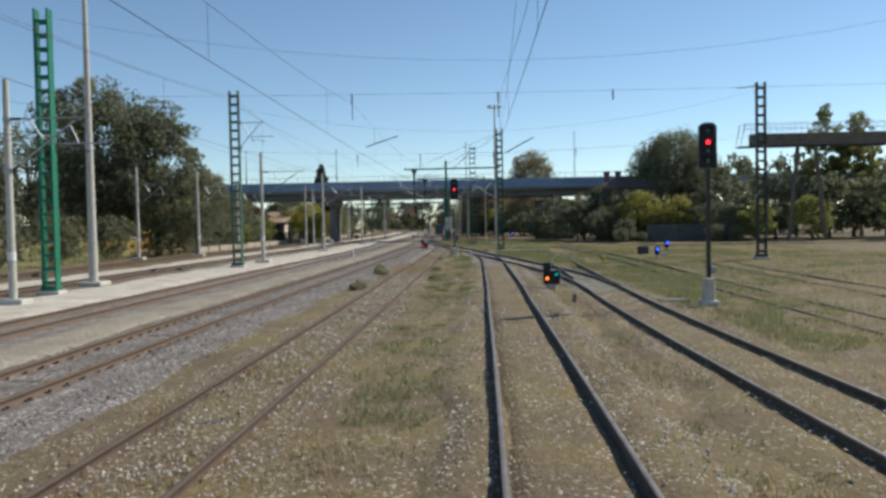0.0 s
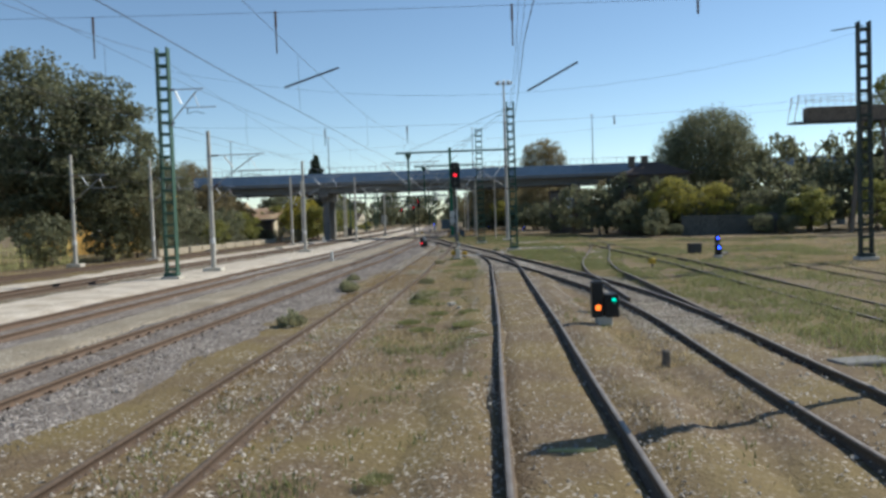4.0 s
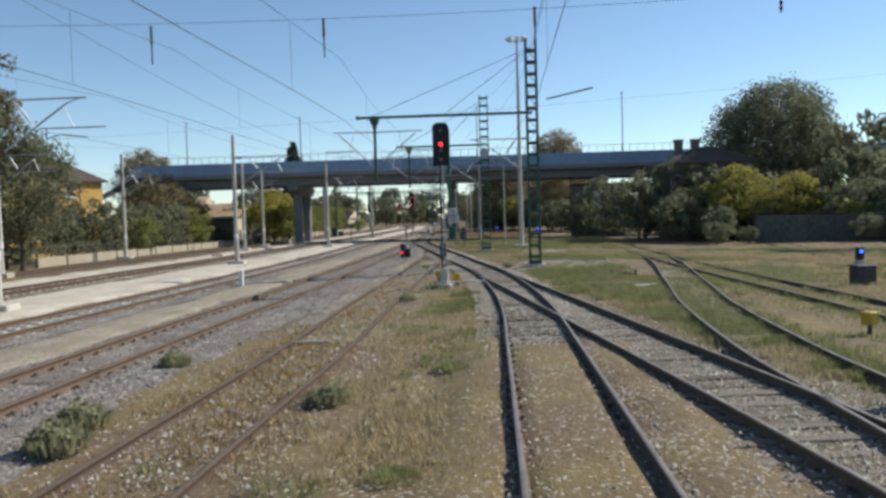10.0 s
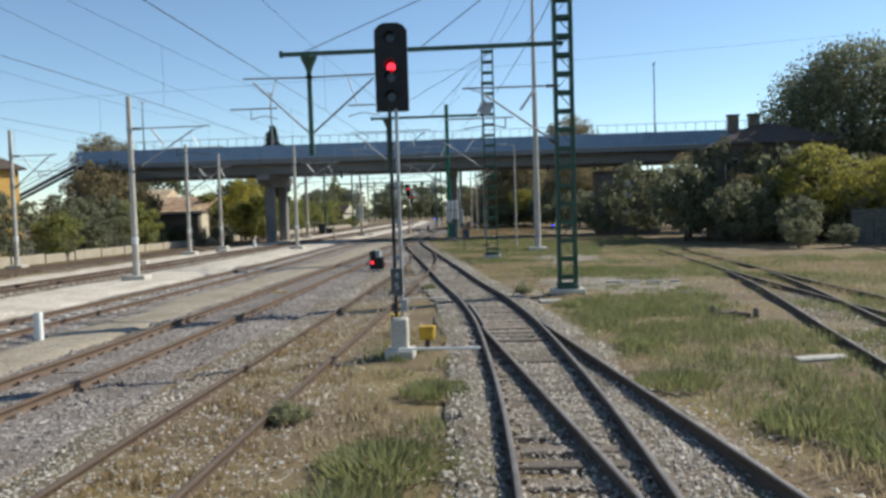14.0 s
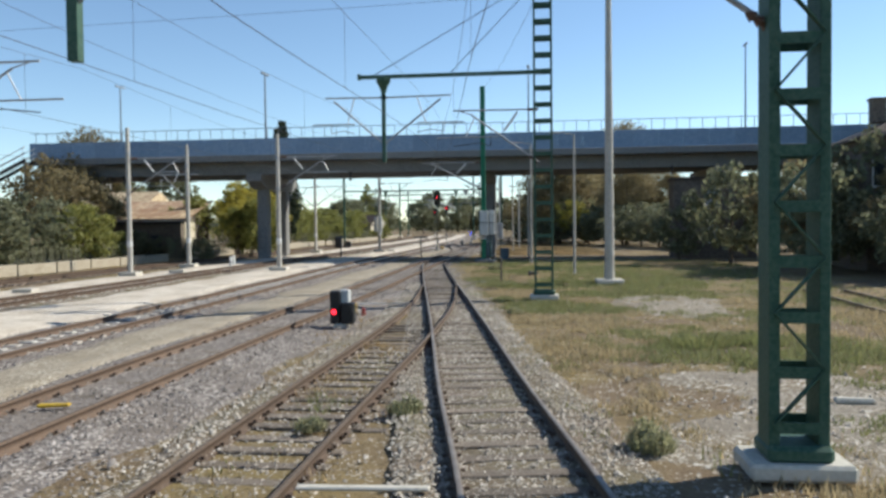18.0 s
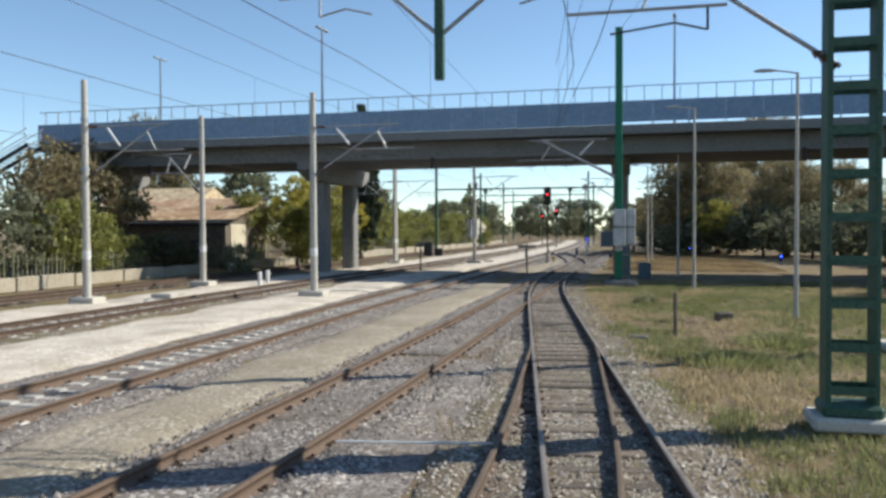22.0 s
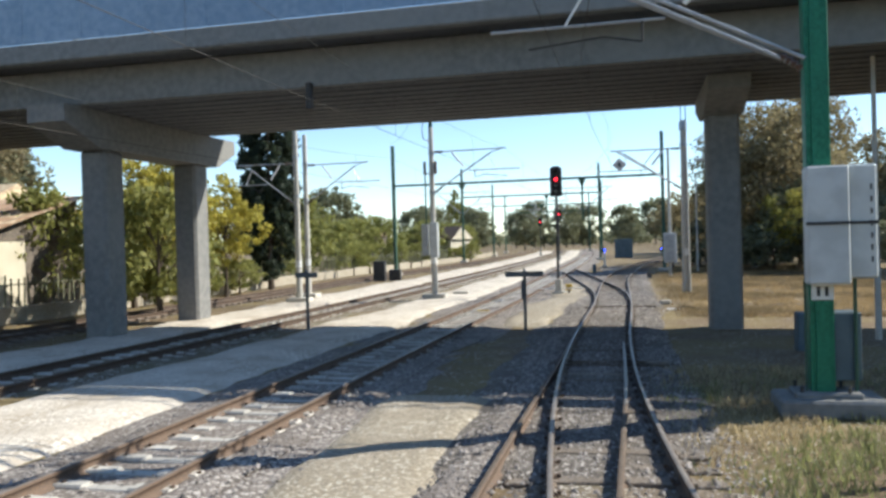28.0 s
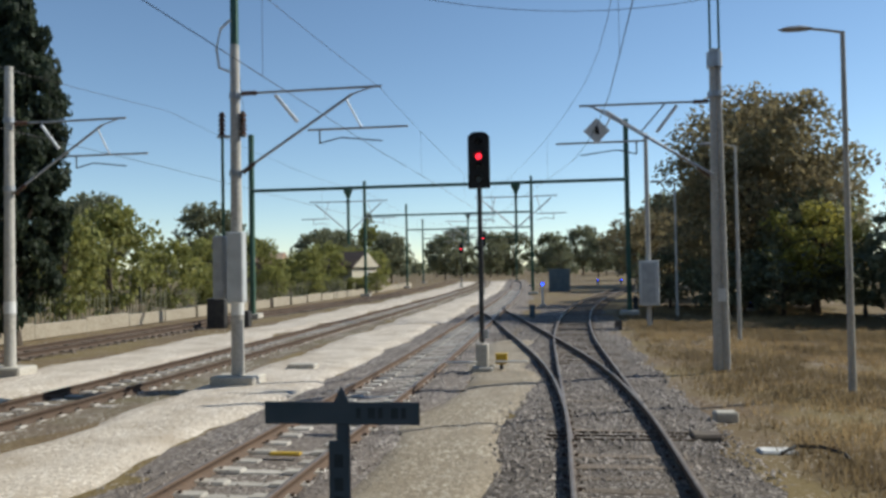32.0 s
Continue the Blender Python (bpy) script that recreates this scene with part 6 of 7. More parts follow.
put(BUSH_G, ((-31.89, 130.53, 1.0, 1.05), (-31.06, 115.39, 0.8, 1.0), (-32.22, 134.45, 0.7, 1.0), (-25.25, 151.27, 1.05, 1.2), (-27.24, 150.74, 0.85, 1.25), (-32.83, 152.74, 1.1, 1.2), (-31.11, 176.62, 1.0, 1.3), (-31.81, 181.85, 1.2, 1.25), (-31.41, 187.94, 1.0, 1.1), (-32.33, 196.76, 1.1, 1.1), (-32.86, 206.46, 1.2, 1.1), (-31.37, 216.26, 1.1, 1.0), (-32.87, 228.11, 1.2, 1.1), (-33.88, 240.03, 1.2, 1.1), (-34.89, 253.96, 1.3, 1.0), (-36.4, 267.92, 1.3, 1.0), (-29.75, 157.48, 0.6, 0.8), (-28.75, 160.57, 0.55, 0.8), (-28.44, 164.66, 0.6, 0.8), (-30.51, 191.91, 0.7, 1.0), (-30.06, 203.57, 0.7, 1.0), (-29.67, 212.34, 0.7, 0.9)))
YELLOW = tree("tree", 7.6, 2.4, 1.2, M_LEAF_Y2, 60, 120, 0.12, "slim yellow leaved autumn tree", seed=21, shape="poplar", trunk_r=0.12)
put(YELLOW, ((-30.14, 160.44, 1.15, 1.0), (-28.44, 163.03, 0.95, 1.0), (-32.84, 165.55, 1.0, 0.95), (-29.35, 155.33, 1.0, 1.0)))
CONIFER = tree("conifer", 14.4, 2.7, 0.4, M_CONIF, 90, 420, 0.17, "tall dense dark conifer behind the wall", "conifer", seed=31, shape="column", trunk_r=0.25)
put(CONIFER, ((-28.75, 169.74, 0.76, 1.476),))
put(BUSH_G, ((-31.4, 228.4, 0.75, 0.6), (-29.4, 229.4, 0.7, 0.62), (-33.9, 227.5, 0.8, 0.66), (-35.9, 229.5, 0.9, 0.9), (-27.6, 231.6, 0.7, 0.8)), False)

# right side: big dark tree, yellowish shrubs, thicket before the bridge
BIGOAK = tree("tree", 20.5, 9.0, 3.5, M_LEAF_D, 105, 430, 0.21, "very large dark round broadleaf tree", seed=41, trunk_r=0.5)
put(BIGOAK, ((34.3, 128.8, 0.81, 1.0),))
SHRUB_Y = tree("shrub", 7.2, 3.0, 1.8, M_LEAF_Y, 60, 110, 0.13, "yellow green round shrub tree in the yard", "shrub", seed=44, trunk_r=0.14)
put(SHRUB_Y, ((25.75, 115.3, 0.98, 1.0), (30.9, 114.68, 0.88, 0.97), (22.01, 116.74, 0.62, 1.1), (39.35, 108.54, 0.8, 0.9)))
put(OAK_B, ((21.03, 117.25, 0.42, 1.0), (24.51, 120.56, 0.6, 1.05), (19.7, 127.53, 0.62, 1.0), (32.84, 119.39, 0.55, 1.0)), False)
put(BUSH_D, ((20.2, 114.32, 0.9, 1.0), (23.39, 116.22, 0.95, 1.0), (27.93, 115.66, 0.95, 0.9), (33.38, 113.73, 1.0, 0.95), (35.37, 110.92, 1.1, 1.0), (39.86, 109.01, 1.15, 1.0), (17.73, 120.74, 1.1, 1.2), (21.62, 122.6, 1.2, 1.4), (27.93, 119.01, 1.2, 1.2), (37.85, 117.49, 1.5, 1.2), (43.87, 113.71, 1.5, 1.1), (49.87, 110.78, 1.6, 1.1), (55.88, 107.79, 1.6, 1.1), (15.66, 131.48, 1.1, 1.3), (13.04, 136.67, 0.7, 1.2), (41.8, 123.31, 1.8, 1.4), (49.86, 121.46, 1.8, 1.4), (59.89, 115.64, 1.9, 1.2), (69.91, 111.69, 2.0, 1.2), (24.48, 117.17, 1.1, 1.3)), False)
put(BUSH_G, ((38.34, 105.66, 1.0, 1.0), (44.35, 103.09, 1.1, 1.1), (53.87, 99.92, 1.1, 1.0), (33.86, 109.03, 0.8, 0.9)), False)
POPLAR = tree("poplar", 19, 3.0, 1.0, M_LEAF_G, 50, 260, 0.19, "tall pale green poplar beyond the walkway", "poplar", seed=51, shape="poplar", trunk_r=0.25)
put(POPLAR, ((52.38, 117.58, 1.0, 1.0), (55.89, 116.61, 0.92, 1.0), (58.39, 119.57, 0.95, 1.0)))
ROUND_B = tree("tree", 14.8, 6.0, 1.0, M_LEAF_B, 100, 240, 0.19, "large green and brown tree beyond the bridge", seed=61, trunk_r=0.35)
put(ROUND_B, ((5.77, 190.48, 0.95, 0.96), (10.07, 196.98, 0.72, 0.95), (13.33, 237.92, 1.0, 0.95), (-52.85, 168.92, 0.85, 1.2), (12.71, 205.97, 0.6, 0.95), (22.2, 257.0, 1.25, 1.36), (14.5, 183.0, 0.7, 1.0), (20.5, 186.0, 0.72, 0.95)))
put(OAK_B, ((0.43, 199.03, 0.62, 0.95), (2.76, 208.04, 0.6, 1.0)), False)
put(OAK, ((5.64, 231.97, 0.55, 0.9), (10.68, 211.98, 0.62, 0.95), (21.2, 199.91, 0.4, 0.9), (25.17, 184.83, 0.38, 0.85)), False)
put(BUSH_D, ((3.01, 185.47, 0.9, 0.8), (5.57, 184.48, 1.0, 0.8), (9.51, 183.98, 1.0, 0.8), (0.82, 192.99, 0.9, 0.9), (7.84, 186.98, 1.2, 1.2), (11.76, 180.96, 1.3, 0.9), (15.19, 173.88, 1.3, 0.85), (18.12, 165.7, 1.4, 0.8), (5.7, 205.01, 1.1, 1.1), (22.05, 159.45, 1.4, 0.8), (9.61, 191.98, 1.1, 0.9), (27.02, 154.34, 1.4, 0.8), (13.22, 176.93, 1.2, 0.8), (20.63, 169.73, 1.3, 0.75), (16.65, 169.81, 1.2, 0.8), (24.58, 165.58, 1.3, 0.8), (30.03, 159.44, 1.4, 0.8), (20.08, 162.57, 1.2, 0.7)), False)
put(SHRUB_Y, ((7.34, 184.48, 0.85, 1.0), (13.74, 180.94, 0.7, 1.0)), False)
put(BUSH_D, ((21.5, 107.4, 0.42, 0.9), (24.0, 106.8, 0.36, 0.8), (33.0, 105.2, 0.5, 0.9), (35.5, 104.6, 0.45, 0.9), (22.8, 110.6, 0.6, 1.1), (36.5, 107.5, 0.7, 1.0)), False)
# trees behind the bridge and far along the line
FAR_TREE = tree("tree", 13, 5.0, 2.0, M_LEAF_D, 28, 110, 0.4, "distant dark green tree at the end of the line", seed=77, trunk_r=0.25)
put(FAR_TREE, ((10.1, 261.89, 1.0, 1.05), (-51.85, 169.95, 0.9, 1.0), (-44.84, 200.38, 0.75, 1.0), (-49.88, 235.03, 0.9, 1.0), (-41.89, 254.96, 0.7, 1.0), (-59.87, 205.1, 1.0, 1.0), (13.08, 299.85, 1.1, 1.0), (-5.93, 321.84, 0.65, 1.0), (4.06, 344.83, 0.8, 1.0)))
put(FAR_TREE, ((-39.92, 299.87, 0.8, 1.0), (-32.93, 329.84, 0.85, 1.0), (-47.93, 319.85, 0.95, 1.0), (-59.9, 259.93, 0.7, 1.0), (-69.93, 299.86, 0.8, 1.0), (-25.5, 371.82, 1.0, 1.05), (-7.95, 389.82, 1.05, 1.0), (12.05, 379.82, 1.05, 1.0), (-33.95, 384.82, 0.65, 1.0), (25.12, 239.88, 0.8, 1.0), (28.08, 289.84, 0.8, 1.0), (-74.89, 219.97, 0.9, 1.0), (-79.9, 159.77, 0.9, 1.0)), False)
put(FAR_TREE, [(-75 + 9.5 * k + 3 * math.sin(k * 2.7), 395 + 14 * math.sin(k * 1.9), 1.0 + 0.25 * math.sin(k * 3.3), 1.0 + 0.15 * math.sin(k * 5.1)) for k in range(13)], False)
put(POPLAR, ((-48.5, 316, 0.84, 1.0),), False)
put(FAR_TREE, ((-41.5, 264, 0.76, 0.98),), False)


def far_woods():
    """Far tree line that closes the view all round."""
    rng = np.random.default_rng(5)
    cs, rs = [], []
    for k in range(820):
        a = rng.uniform(-math.pi, math.pi) if k < 520 else rng.uniform(-0.7, 0.7)
        d = rng.uniform(430, 560) if k < 520 else rng.uniform(290, 380)
        s = rng.uniform(3.5, 7) if k < 520 else rng.uniform(2.2, 4.2)
        cs.append((-8 + d * math.sin(a), 120 + d * math.cos(a), s * 0.8))
        rs.append(s)
    V, F = leaf_cloud(np.array(cs), np.array(rs), 60, 1.1, rng=rng)
    ob = new("far_woods", raw("far_woods", V, F, M_LEAF_D))
    tagged(ob, "far line of dark trees on the horizon", "woods", kind="stuff")


far_woods()


# ---- weeds, grass, stones ----
def tuft(name, material, blades, h, r, label, seed, cat="weed", leafy=True):
    rng = np.random.default_rng(seed)
    th = thing(name, (0, 0, 0), label, cat, "weeds between the tracks")
    a = rng.uniform(0, 6.283, blades)
    rr = r * np.sqrt(rng.uniform(0, 1, blades))
    b = np.stack([rr * np.cos(a), rr * np.sin(a), np.full(blades, -0.03)], 1)
    d = np.stack([np.cos(a) * rng.uniform(0.05, 0.6, blades), np.sin(a) * rng.uniform(0.05, 0.6, blades), rng.uniform(0.6, 1.0, blades)], 1) * h * (1 - 0.5 * rr / r)[:, None]
    w = np.stack([-np.sin(a + rng.normal(0, 0.8, blades)), np.cos(a + rng.normal(0, 0.8, blades)), np.zeros(blades)], 1) * 0.012
    V = np.stack([b - w, b + w, b + d * 0.6 + w * 0.7, b + d], 1).reshape(-1, 3)
    part("stem_tuft", raw("stem_tuft", V, np.arange(blades * 4).reshape(-1, 4), material), None, th)
    if leafy:
        n = int(60 * r)
        ang = rng.uniform(0, 6.283, n)
        q = r * 0.75 * np.sqrt(rng.uniform(0, 1, n))
        cs = np.stack([q * np.cos(ang), q * np.sin(ang), h * rng.uniform(0.2, 0.75, n) * (1.1 - q / r)], 1)
        V, F = leaf_cloud(cs, np.full(n, 0.12), 26, 0.045, rng=rng)
        part("foliage", raw("foliage", V, F, material), None, th)
    return th


WEED = tuft("weed", M_WEED, 260, 0.38, 0.3, "grey green bushy weed in gravel", 71)
put(WEED, [(-3.75, 39.01, 1.3, 1.0), (-4, 50.73, 1.2, 1.0), (-0.48, 44.39, 1.0, 1.0), (-0.65, 51.92, 1.1, 0.9), (-3.72, 49.49, 1.25, 1.0), (-4.47, 55.46, 1.0, 1.0), (-0.13, 85.78, 0.9, 0.9), (3.31, 84.08, 1.0, 1.1), (-0.76, 67.27, 1.0, 0.8), (-1.33, 84.73, 0.8, 0.7), (-0.44, 123.9, 1.5, 1.0), (1.27, 99.45, 0.9, 0.7)])
WEED_G = tuft("weed", M_GRASS, 700, 0.3, 0.62, "fresh green leafy weed between tracks", 72, leafy=False)
put(WEED_G, [(-0.33, 38.46, 0.55, 1), (0.38, 40.33, 0.50, 1), (1.36, 40.43, 0.61, 1), (1.33, 37.64, 0.72, 1), (0.11, 36.93, 0.55, 0.8), (1.62, 35.42, 0.55, 0.9), (-0.42, 43.99, 0.61, 1.1), (1.31, 54.55, 0.66, 0.8), (1.25, 68.83, 0.95, 0.9), (0.94, 65.08, 1.36, 0.7), (0.62, 63.66, 1.19, 0.6), (5.49, 73.04, 1.16, 0.8), (6.87, 65.39, 1.16, 0.8), (7.28, 61.58, 1.05, 0.7), (5.22, 69.23, 1.16, 0.8), (6.35, 66.54, 1.16, 0.8), (4.81, 80.1, 1.16, 0.9), (6.48, 79.23, 1.27, 0.8), (5.72, 93.26, 1.49, 0.8), (7.13, 93.77, 1.24, 0.8), (0.44, 110.77, 1.12, 0.9), (1.17, 109.75, 1.60, 0.8), (2.54, 113.07, 1.60, 0.7), (0.97, 121.85, 1.12, 0.8), (1.99, 125.44, 1.24, 0.9), (-0.13, 126.35, 1.50, 0.9), (-0.27, 46.15, 0.44, 0.8), (0.83, 48.22, 0.50, 0.7), (1.17, 28.75, 0.39, 0.8), (0.41, 25.14, 0.33, 0.7)])


def soft_noise(x, y, size, seed):
    """Smooth values from 0 to 1 over the plan, with lumps of about size metres."""
    g = np.random.default_rng(seed).uniform(0, 1, (64, 64))
    u, v = x / size + 17.3, y / size + 5.1
    i, j = np.floor(u).astype(int), np.floor(v).astype(int)
    a, b = u - i, v - j
    a, b = a * a * (3 - 2 * a), b * b * (3 - 2 * b)
    at = lambda p, q: g[p % 64, q % 64]
    return (at(i, j) * (1 - a) + at(i + 1, j) * a) * (1 - b) + (at(i, j + 1) * (1 - a) + at(i + 1, j + 1) * a) * b


# where the grass is greener (x, y, reach in x and y, amount) and where it is worn away
LUSH = ((5.4, 93.6, 1.8, 2.6, 0.4), (1.6, 101.2, 1.1, 2.0, 0.35), (9.0, 111, 6.0, 7.0, 0.3), (7.0, 124, 4.0, 6.0, 0.25), (1.4, 97.0, 1.6, 4.0, -0.3), (0.2, 104.5, 1.6, 4.0, -0.25), (-0.2, 131.5, 1.6, 3.5, 0.35), (1.0, 121.5, 1.3, 2.6, 0.3), (4.4, 129.5, 2.2, 4.0, 0.3), (-1.9, 118, 1.0, 6.0, -0.3), (9.8, 46, 2.2, 12.0, 0.3), (9.3, 33, 2.0, 5.0, 0.25), (8.0, 88, 2.0, 4.0, 0.3), (7.3, 64.5, 1.5, 4.0, 0.25), (13, 52, 3.0, 14.0, 0.25), (9.0, 77, 3.5, 7.0, 0.2), (17, 68, 7.0, 18.0, 0.16), (4.8, 67.5, 1.3, 5.0, 0.22), (6.0, 77, 1.6, 4.0, 0.25))
BARE = ((6.2, 86.8, 3.3, 3.6), (6.8, 101.7, 1.7, 4.4))


def meadow(name, areas, h, material, label, seed, green, avoid=(), w=0.012):
    """Blades in clumps. areas: left and right edge (a line and a shift), y from, y to, blades a square metre, share that grows, height scale. Green and dry take turns by one noise."""
    rng = np.random.default_rng(seed)
    X, Y, H = [], [], []
    for left, right, y0, y1, per, share, tall in areas:
        wide = float(np.mean(right(np.array([y0, y1])) - left(np.array([y0, y1]))))
        n = int(per * wide * (y1 - y0))
        y = rng.uniform(y0, y1, n)
        x = left(y) + (right(y) - left(y)) * rng.uniform(0, 1, n)
        kind = 0.65 * soft_noise(x, y, 2.6, 501) + 0.35 * soft_noise(x, y, 0.9, 502)
        lump = 0.5 * soft_noise(x, y, 0.45, 503) + 0.3 * soft_noise(x, y, 1.4, 504) + 0.2 * soft_noise(x, y, 0.2, 505)
        for gx, gy, rx, ry, by in LUSH:
            kind = kind + by * np.exp(-((x - gx) / rx) ** 2 - ((y - gy) / ry) ** 2)
        for gx, gy, rx, ry in BARE:
            lump = lump - 0.26 * np.exp(-(((x - gx) / rx) ** 4 + ((y - gy) / ry) ** 4))
        side = kind - 0.035 if green else 1.035 - kind
        edge = np.minimum(x - left(y), right(y) - x) / np.minimum(1.3, 0.35 * (right(y) - left(y)))
        keep = (side + rng.normal(0, 0.05, n) > 0.5) & (lump + rng.normal(0, 0.06, n) > 1 - share) & (edge > rng.uniform(-0.1, 1.0, n) * 2 * soft_noise(x, y, 1.1, 506))
        keep &= ~near_track(x, y, avoid, 0.84)
        x, y, lump = x[keep], y[keep], lump[keep]
        X.append(x)
        Y.append(y)
        H.append(tall * np.clip(0.5 + 2.2 * (lump - (1 - share)), 0.3, 1.7))
    x, y, hs = np.concatenate(X), np.concatenate(Y), np.concatenate(H)
    n = len(x)
    b = np.stack([x, y, np.where((y < 57) & near_track(x, y, (LINE_OWN,), 1.4), 0.015, np.where((y < 35) & near_track(x, y, (LINE_B,), 1.5), -0.015, -0.06))], 1)
    az = rng.uniform(0, 6.283, n)
    hh = 0.05 + h * hs * rng.uniform(0.45, 1.1, n)
    d = np.stack([np.cos(az) * 0.55, np.sin(az) * 0.55, np.ones(n)], 1) * hh[:, None]
    t = np.stack([-np.sin(az), np.cos(az), np.zeros(n)], 1) * (w * rng.uniform(0.6, 1.4, n))[:, None]
    V = np.stack([b - t, b + t, b + d], 1).reshape(-1, 3)
    ob = new(name, raw(name, V, np.arange(n * 3).reshape(-1, 3), material))
    tagged(ob, label, "grass", kind="stuff")


def at(x):
    return lambda y: np.full(np.shape(y), float(x))


ALL = (LINE_OWN, LINE_B, LINE_D, LINE_H)
MID = off(LINE_C, 0.95), off(LINE_OWN, -1.0)
RIGHT = (off(LINE_OWN, 0.95), at(10.0), 84, 112, 360, 0.6, 0.72), (at(9.6), at(16.0), 88, 136, 110, 0.6, 0.9), (off(LINE_OWN, 1.0), at(10.0), 112, 138, 300, 0.6, 0.8), (off(LINE_B, 1.4), off(LINE_B2, 1.6), 52, 74, 330, 0.62, 1.0), (off(LINE_B, 1.3), at(9.5), 74, 84, 340, 0.64, 1.0)
YARD = (off(LINE_B, 1.2), at(13.4), 4, 58, 190, 0.58, 0.8), (at(13.4), at(17.5), 10, 60, 110, 0.58, 0.8), (at(10.5), at(24), 58, 100, 130, 0.58, 0.9), (at(17.6), at(34), 28, 98, 75, 0.58, 0.9)
meadow("dry_grass", [*RIGHT, *YARD, (*MID, 4, 46, 240, 0.5, 0.55), (*MID, 46, 76, 330, 0.58, 0.8), (off(LINE_OWN, 1.0), off(LINE_B, -1.0), 4, 44, 200, 0.5, 0.6), (off(LINE_OWN, -0.65), off(LINE_OWN, 0.65), 4, 56, 380, 0.55, 0.3), (at(-31), at(-27.3), 50, 135, 60, 0.55, 1.0)], 0.15, M_DRY, "short dry yellowish grass in clumps", 81, False, ALL)
meadow("green_grass", [*RIGHT, *YARD, (*MID, 4, 46, 230, 0.46, 0.6), (*MID, 46, 76, 300, 0.5, 0.9), (off(LINE_OWN, 1.0), off(LINE_B, -1.0), 4, 44, 160, 0.42, 0.7), (off(LINE_C, -0.6), off(LINE_C, 0.6), 10, 92, 130, 0.4, 0.6)], 0.17, M_GRASS, "patches of green grass in clumps", 82, True, ALL)
meadow("brown_grass", [(off(LINE_C, -1.5), off(LINE_C, 1.0), 6, 46, 200, 0.42, 0.6), (off(LINE_C, -1.6), off(LINE_C, 1.4), 46, 72, 380, 0.5, 0.8), (off(LINE_C, -1.6), off(LINE_C, 1.2), 72, 93, 340, 0.46, 0.9), (off(LINE_D, 1.6), off(LINE_C, -1.2), 92, 106, 160, 0.42, 0.8)], 0.15, M_BROWN, "brown dead grass between rusty rails", 83, False, (LINE_OWN, LINE_H, LINE_D))
meadow("dead_grass", [(off(LINE_H, 2.2), at(9), 149, 196, 300, 0.72, 0.9)], 0.15, M_DEAD, "dark brown dead grass beyond the bridge", 84, False, ALL)
meadow("dead_grass", [(off(LINE_H, 2.4), at(9), 149, 196, 240, 0.6, 0.8)], 0.15, M_BROWN, "yellow brown dead grass beyond the bridge", 85, True, ALL)


def stones(name, spots, size, material, label, seed, lift=0.0):
    """Small broken stones at (n, 2) spots, each a squashed octahedron."""
    rng = np.random.default_rng(seed)
    n = len(spots)
    oct_v = np.array([(1, 0, -0.4), (0, 1, -0.4), (-1, 0, -0.4), (0, -1, -0.4), (0, 0, 1)], float)
    oct_f = np.array([(0, 1, 4), (1, 2, 4), (2, 3, 4), (3, 0, 4)])
    s = size * rng.lognormal(0, 0.35, n)
    j = oct_v[None] * (1 + rng.uniform(-0.4, 0.4, (n, 5, 1))) + rng.normal(0, 0.16, (n, 5, 3))
    a = rng.uniform(0, 6.283, n)
    ca, sa = np.cos(a)[:, None], np.sin(a)[:, None]
    x, y, z = j[:, :, 0], j[:, :, 1], j[:, :, 2] * 0.75
    V = np.stack([x * ca - y * sa, x * sa + y * ca, z], -1) * s[:, None, None]
    V[:, :, 0] += spots[:, 0, None]
    V[:, :, 1] += spots[:, 1, None]
    V[:, :, 2] += (lift - 0.006 + rng.uniform(-0.012, 0.02, n))[:, None]
    F = (oct_f[None] + 5 * np.arange(n)[:, None, None]).reshape(-1, 3)
    ob = new(name, raw(name, V.reshape(-1, 3), F, material))
    tagged(ob, label, "ballast", kind="stuff")


def along(line, y0, y1, lo, hi, per_m2, rng, gap=None):
    n = int((y1 - y0) * (hi - lo) * per_m2)
    y = rng.uniform(y0, y1, n)
    o = rng.uniform(lo, hi, n)
    if gap:
        o = np.where(np.abs(np.abs(o) - 0.7525) < gap, o + 0.16, o)
    return np.stack([x_at(line, y) + o, y], 1)


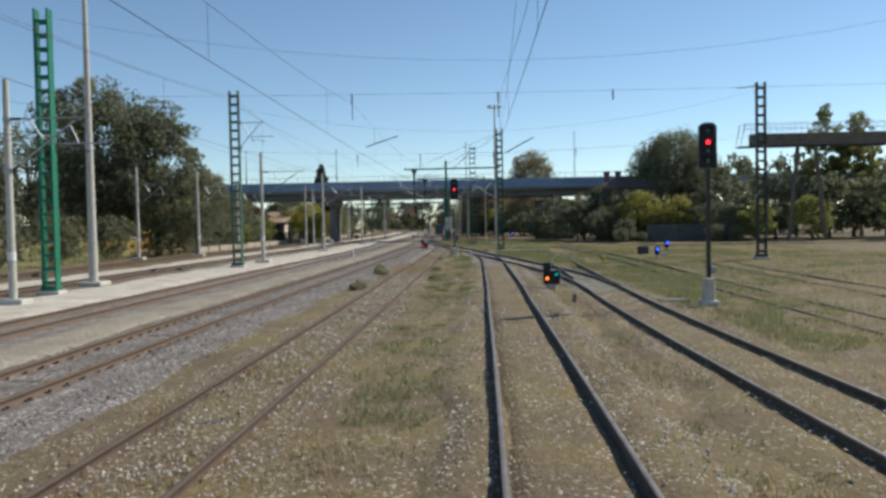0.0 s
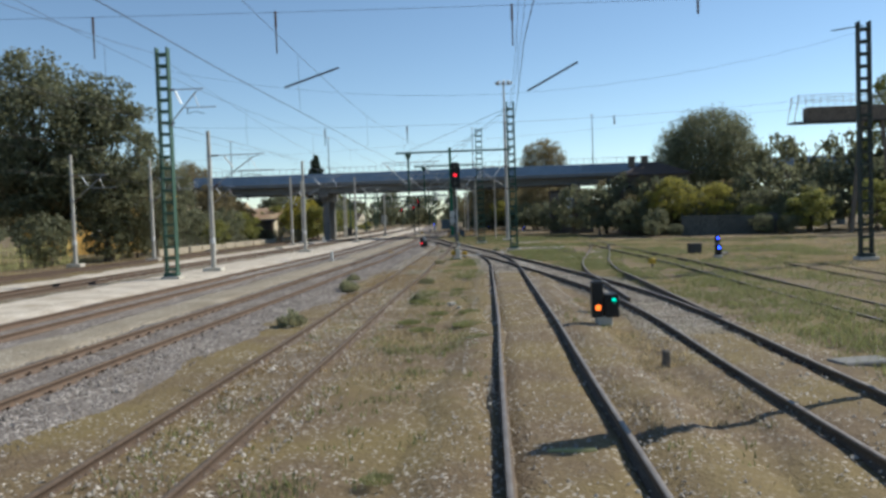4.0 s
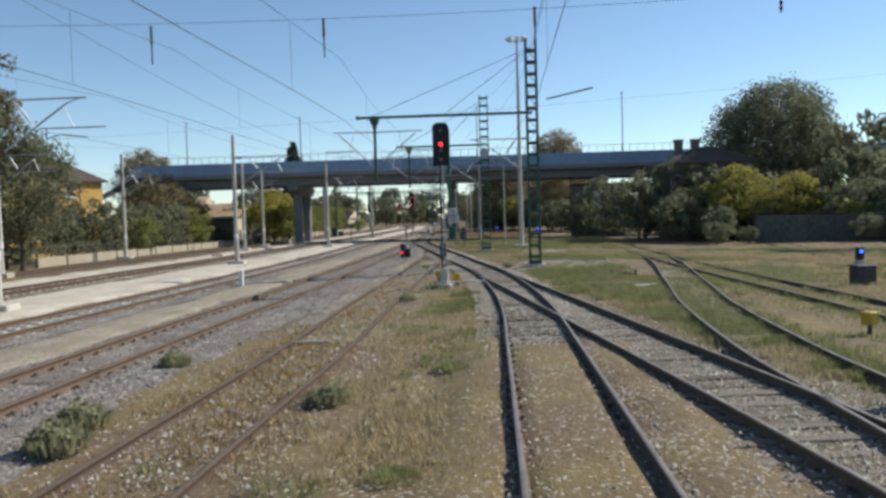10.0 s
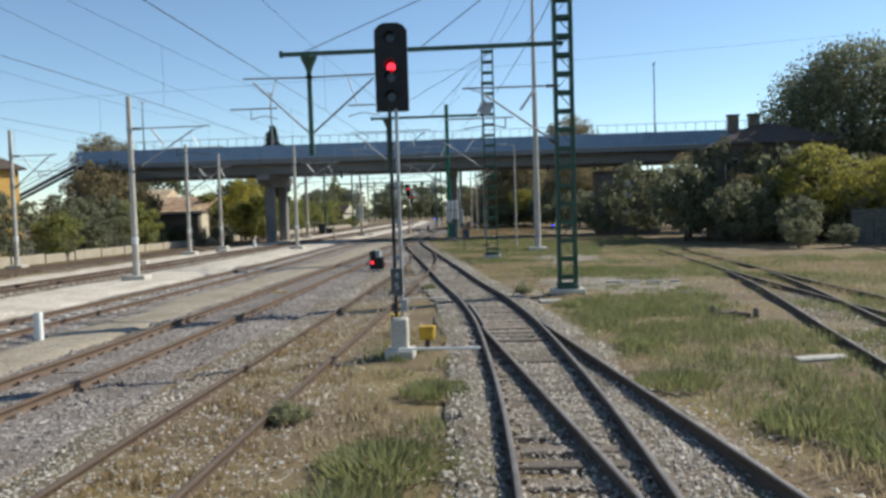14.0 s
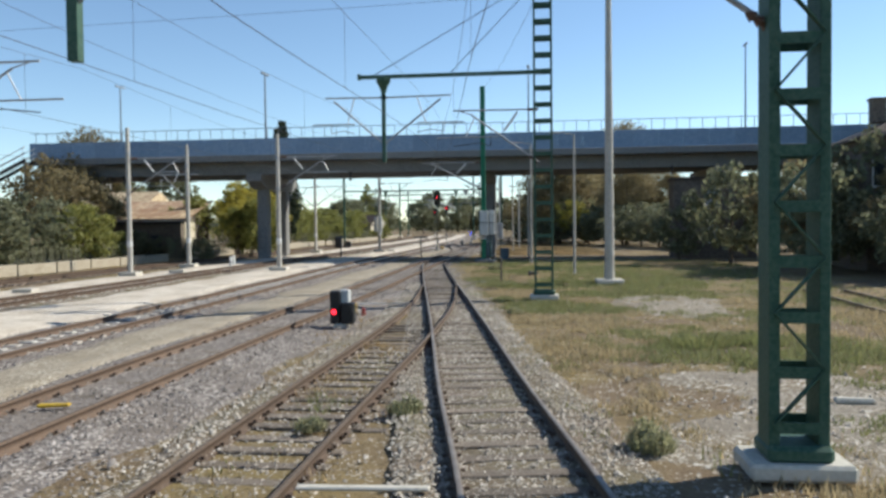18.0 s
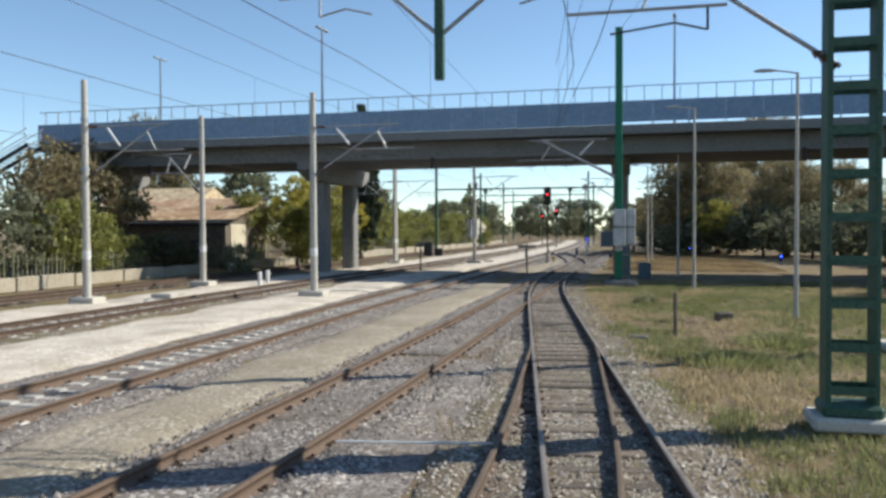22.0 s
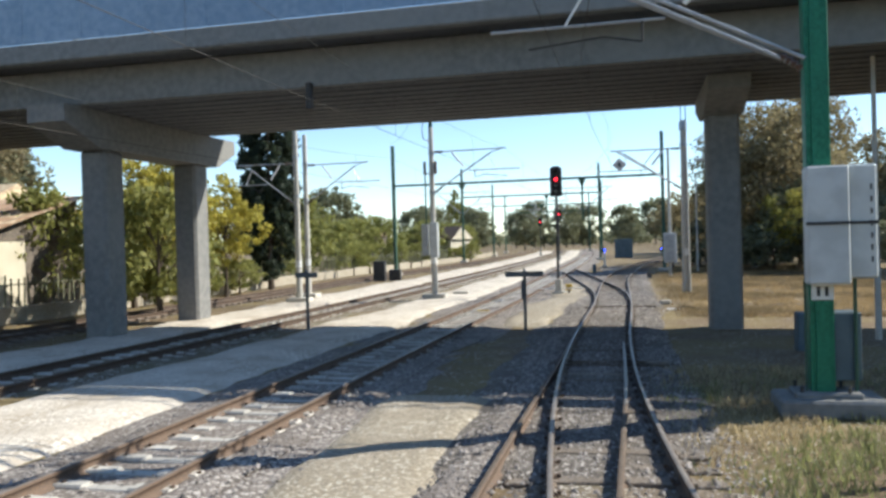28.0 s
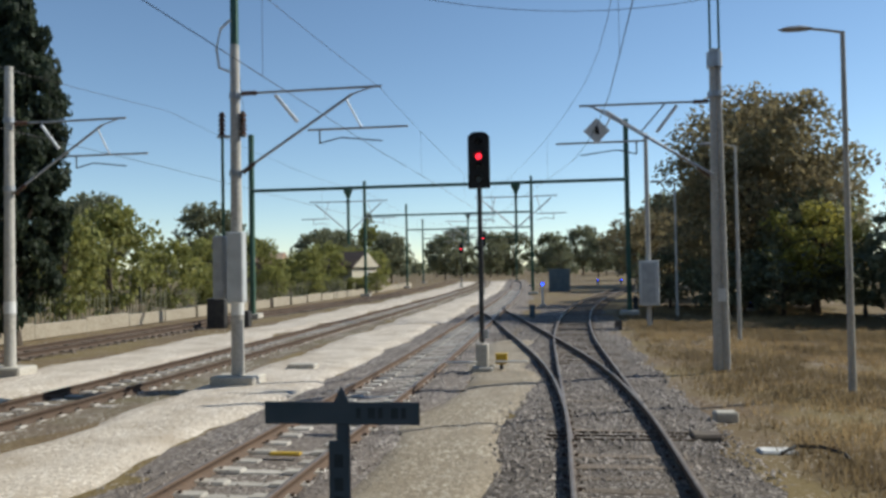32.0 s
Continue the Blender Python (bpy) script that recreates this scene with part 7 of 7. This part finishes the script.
R2 = np.random.default_rng(91)
stones("ballast_stones", np.concatenate([along(LINE_D, 8, 100, 0.85, 2.5, 61, R2), along(LINE_D, 8, 100, -1.4, 0.7, 36, R2), along(LINE_D, 100, 126, -1.6, 1.5, 79, R2), along(LINE_E, 60, 190, 0.85, 2.2, 23, R2), along(LINE_E, 75, 190, -1.9, 0.7, 12, R2), along(LINE_OWN, 100, 152, -1.8, 1.8, 95, R2)]), 0.021, M_STONE, "grey crushed ballast stones", 92)
stones("ballast_stones", np.concatenate([along(LINE_C, 8, 92, -0.7, 0.7, 87, R2), along(LINE_C, 8, 92, 0.8, 1.5, 64, R2), along(LINE_C, 8, 92, -1.5, -0.8, 35, R2), along(LINE_OWN, 57, 104, -0.7, 0.7, 210, R2), along(LINE_OWN, 58, 104, 0.85, 1.6, 144, R2), along(LINE_OWN, 58, 104, -1.5, -0.85, 108, R2), along(LINE_B, 36, 70, -0.7, 0.7, 170, R2), along(LINE_B, 36, 70, -1.4, 1.6, 45, R2), along(LINE_OWN, 6, 70, -3.8, -1.3, 7, R2)]), 0.018, M_STONE_W, "pale dusty ballast stones", 93)
stones("ballast_stones", np.stack([6.3 + R2.normal(0, 1.9, 1500), np.concatenate([86.6 + R2.normal(0, 2.2, 1000), 101.7 + R2.normal(0, 2.4, 500)])], 1), 0.026, M_STONE_W, "pale loose stones on worn ground", 97, -0.03)
stones("ballast_stones", np.concatenate([along(LINE_OWN, 6, 60, -1.5, -0.8, 108, R2), along(LINE_OWN, 6, 60, 0.8, 1.8, 108, R2), along(LINE_OWN, 6, 60, -0.7, 0.7, 45, R2)]), 0.018, M_STONE_W, "pale dusty stones on heaped dirt", 98, 0.03)
stones("ballast_stones", np.concatenate([along(LINE_B2, 46, 82, -0.65, 0.65, 90, R2), along(LINE_B2, 46, 64, 0.85, 1.3, 60, R2)]), 0.02, M_STONE_W, "pale stones between the rails of a yard track", 99, -0.03)
stones("ballast_stones", along(LINE_B, 8, 36, -1.4, 1.6, 50, R2), 0.018, M_STONE_W, "pale stones on heaped dirt of a side track", 100, -0.002)
stones("ballast_stones", np.concatenate([along(LINE_H, 150, 185, -2.2, 2.0, 72, R2), along(LINE_OWN, 152, 185, -1.6, 1.6, 108, R2)]), 0.026, M_STONE, "grey ballast stones at the far switch", 94)
stones("ballast_stones", np.concatenate([along(LINE_OWN, 74, 110, 0.86, 1.5, 150, R2), along(LINE_OWN, 61, 89, -1.55, -0.86, 150, R2), along(LINE_C, 61, 112, -1.55, -0.86, 130, R2)]), 0.02, M_STONE_W, "pale dusty stones over the sleeper ends", 95, 0.028)
stones("ballast_stones", np.concatenate([along(LINE_D, 20, 149, -1.5, -0.86, 90, R2), along(LINE_D, 20, 107, 0.86, 1.5, 90, R2), along(LINE_E, 70, 190, 0.86, 1.5, 36, R2), along(LINE_E, 70, 190, -1.5, -0.86, 30, R2)]), 0.022, M_STONE, "grey stones over the sleeper ends", 96, 0.028)
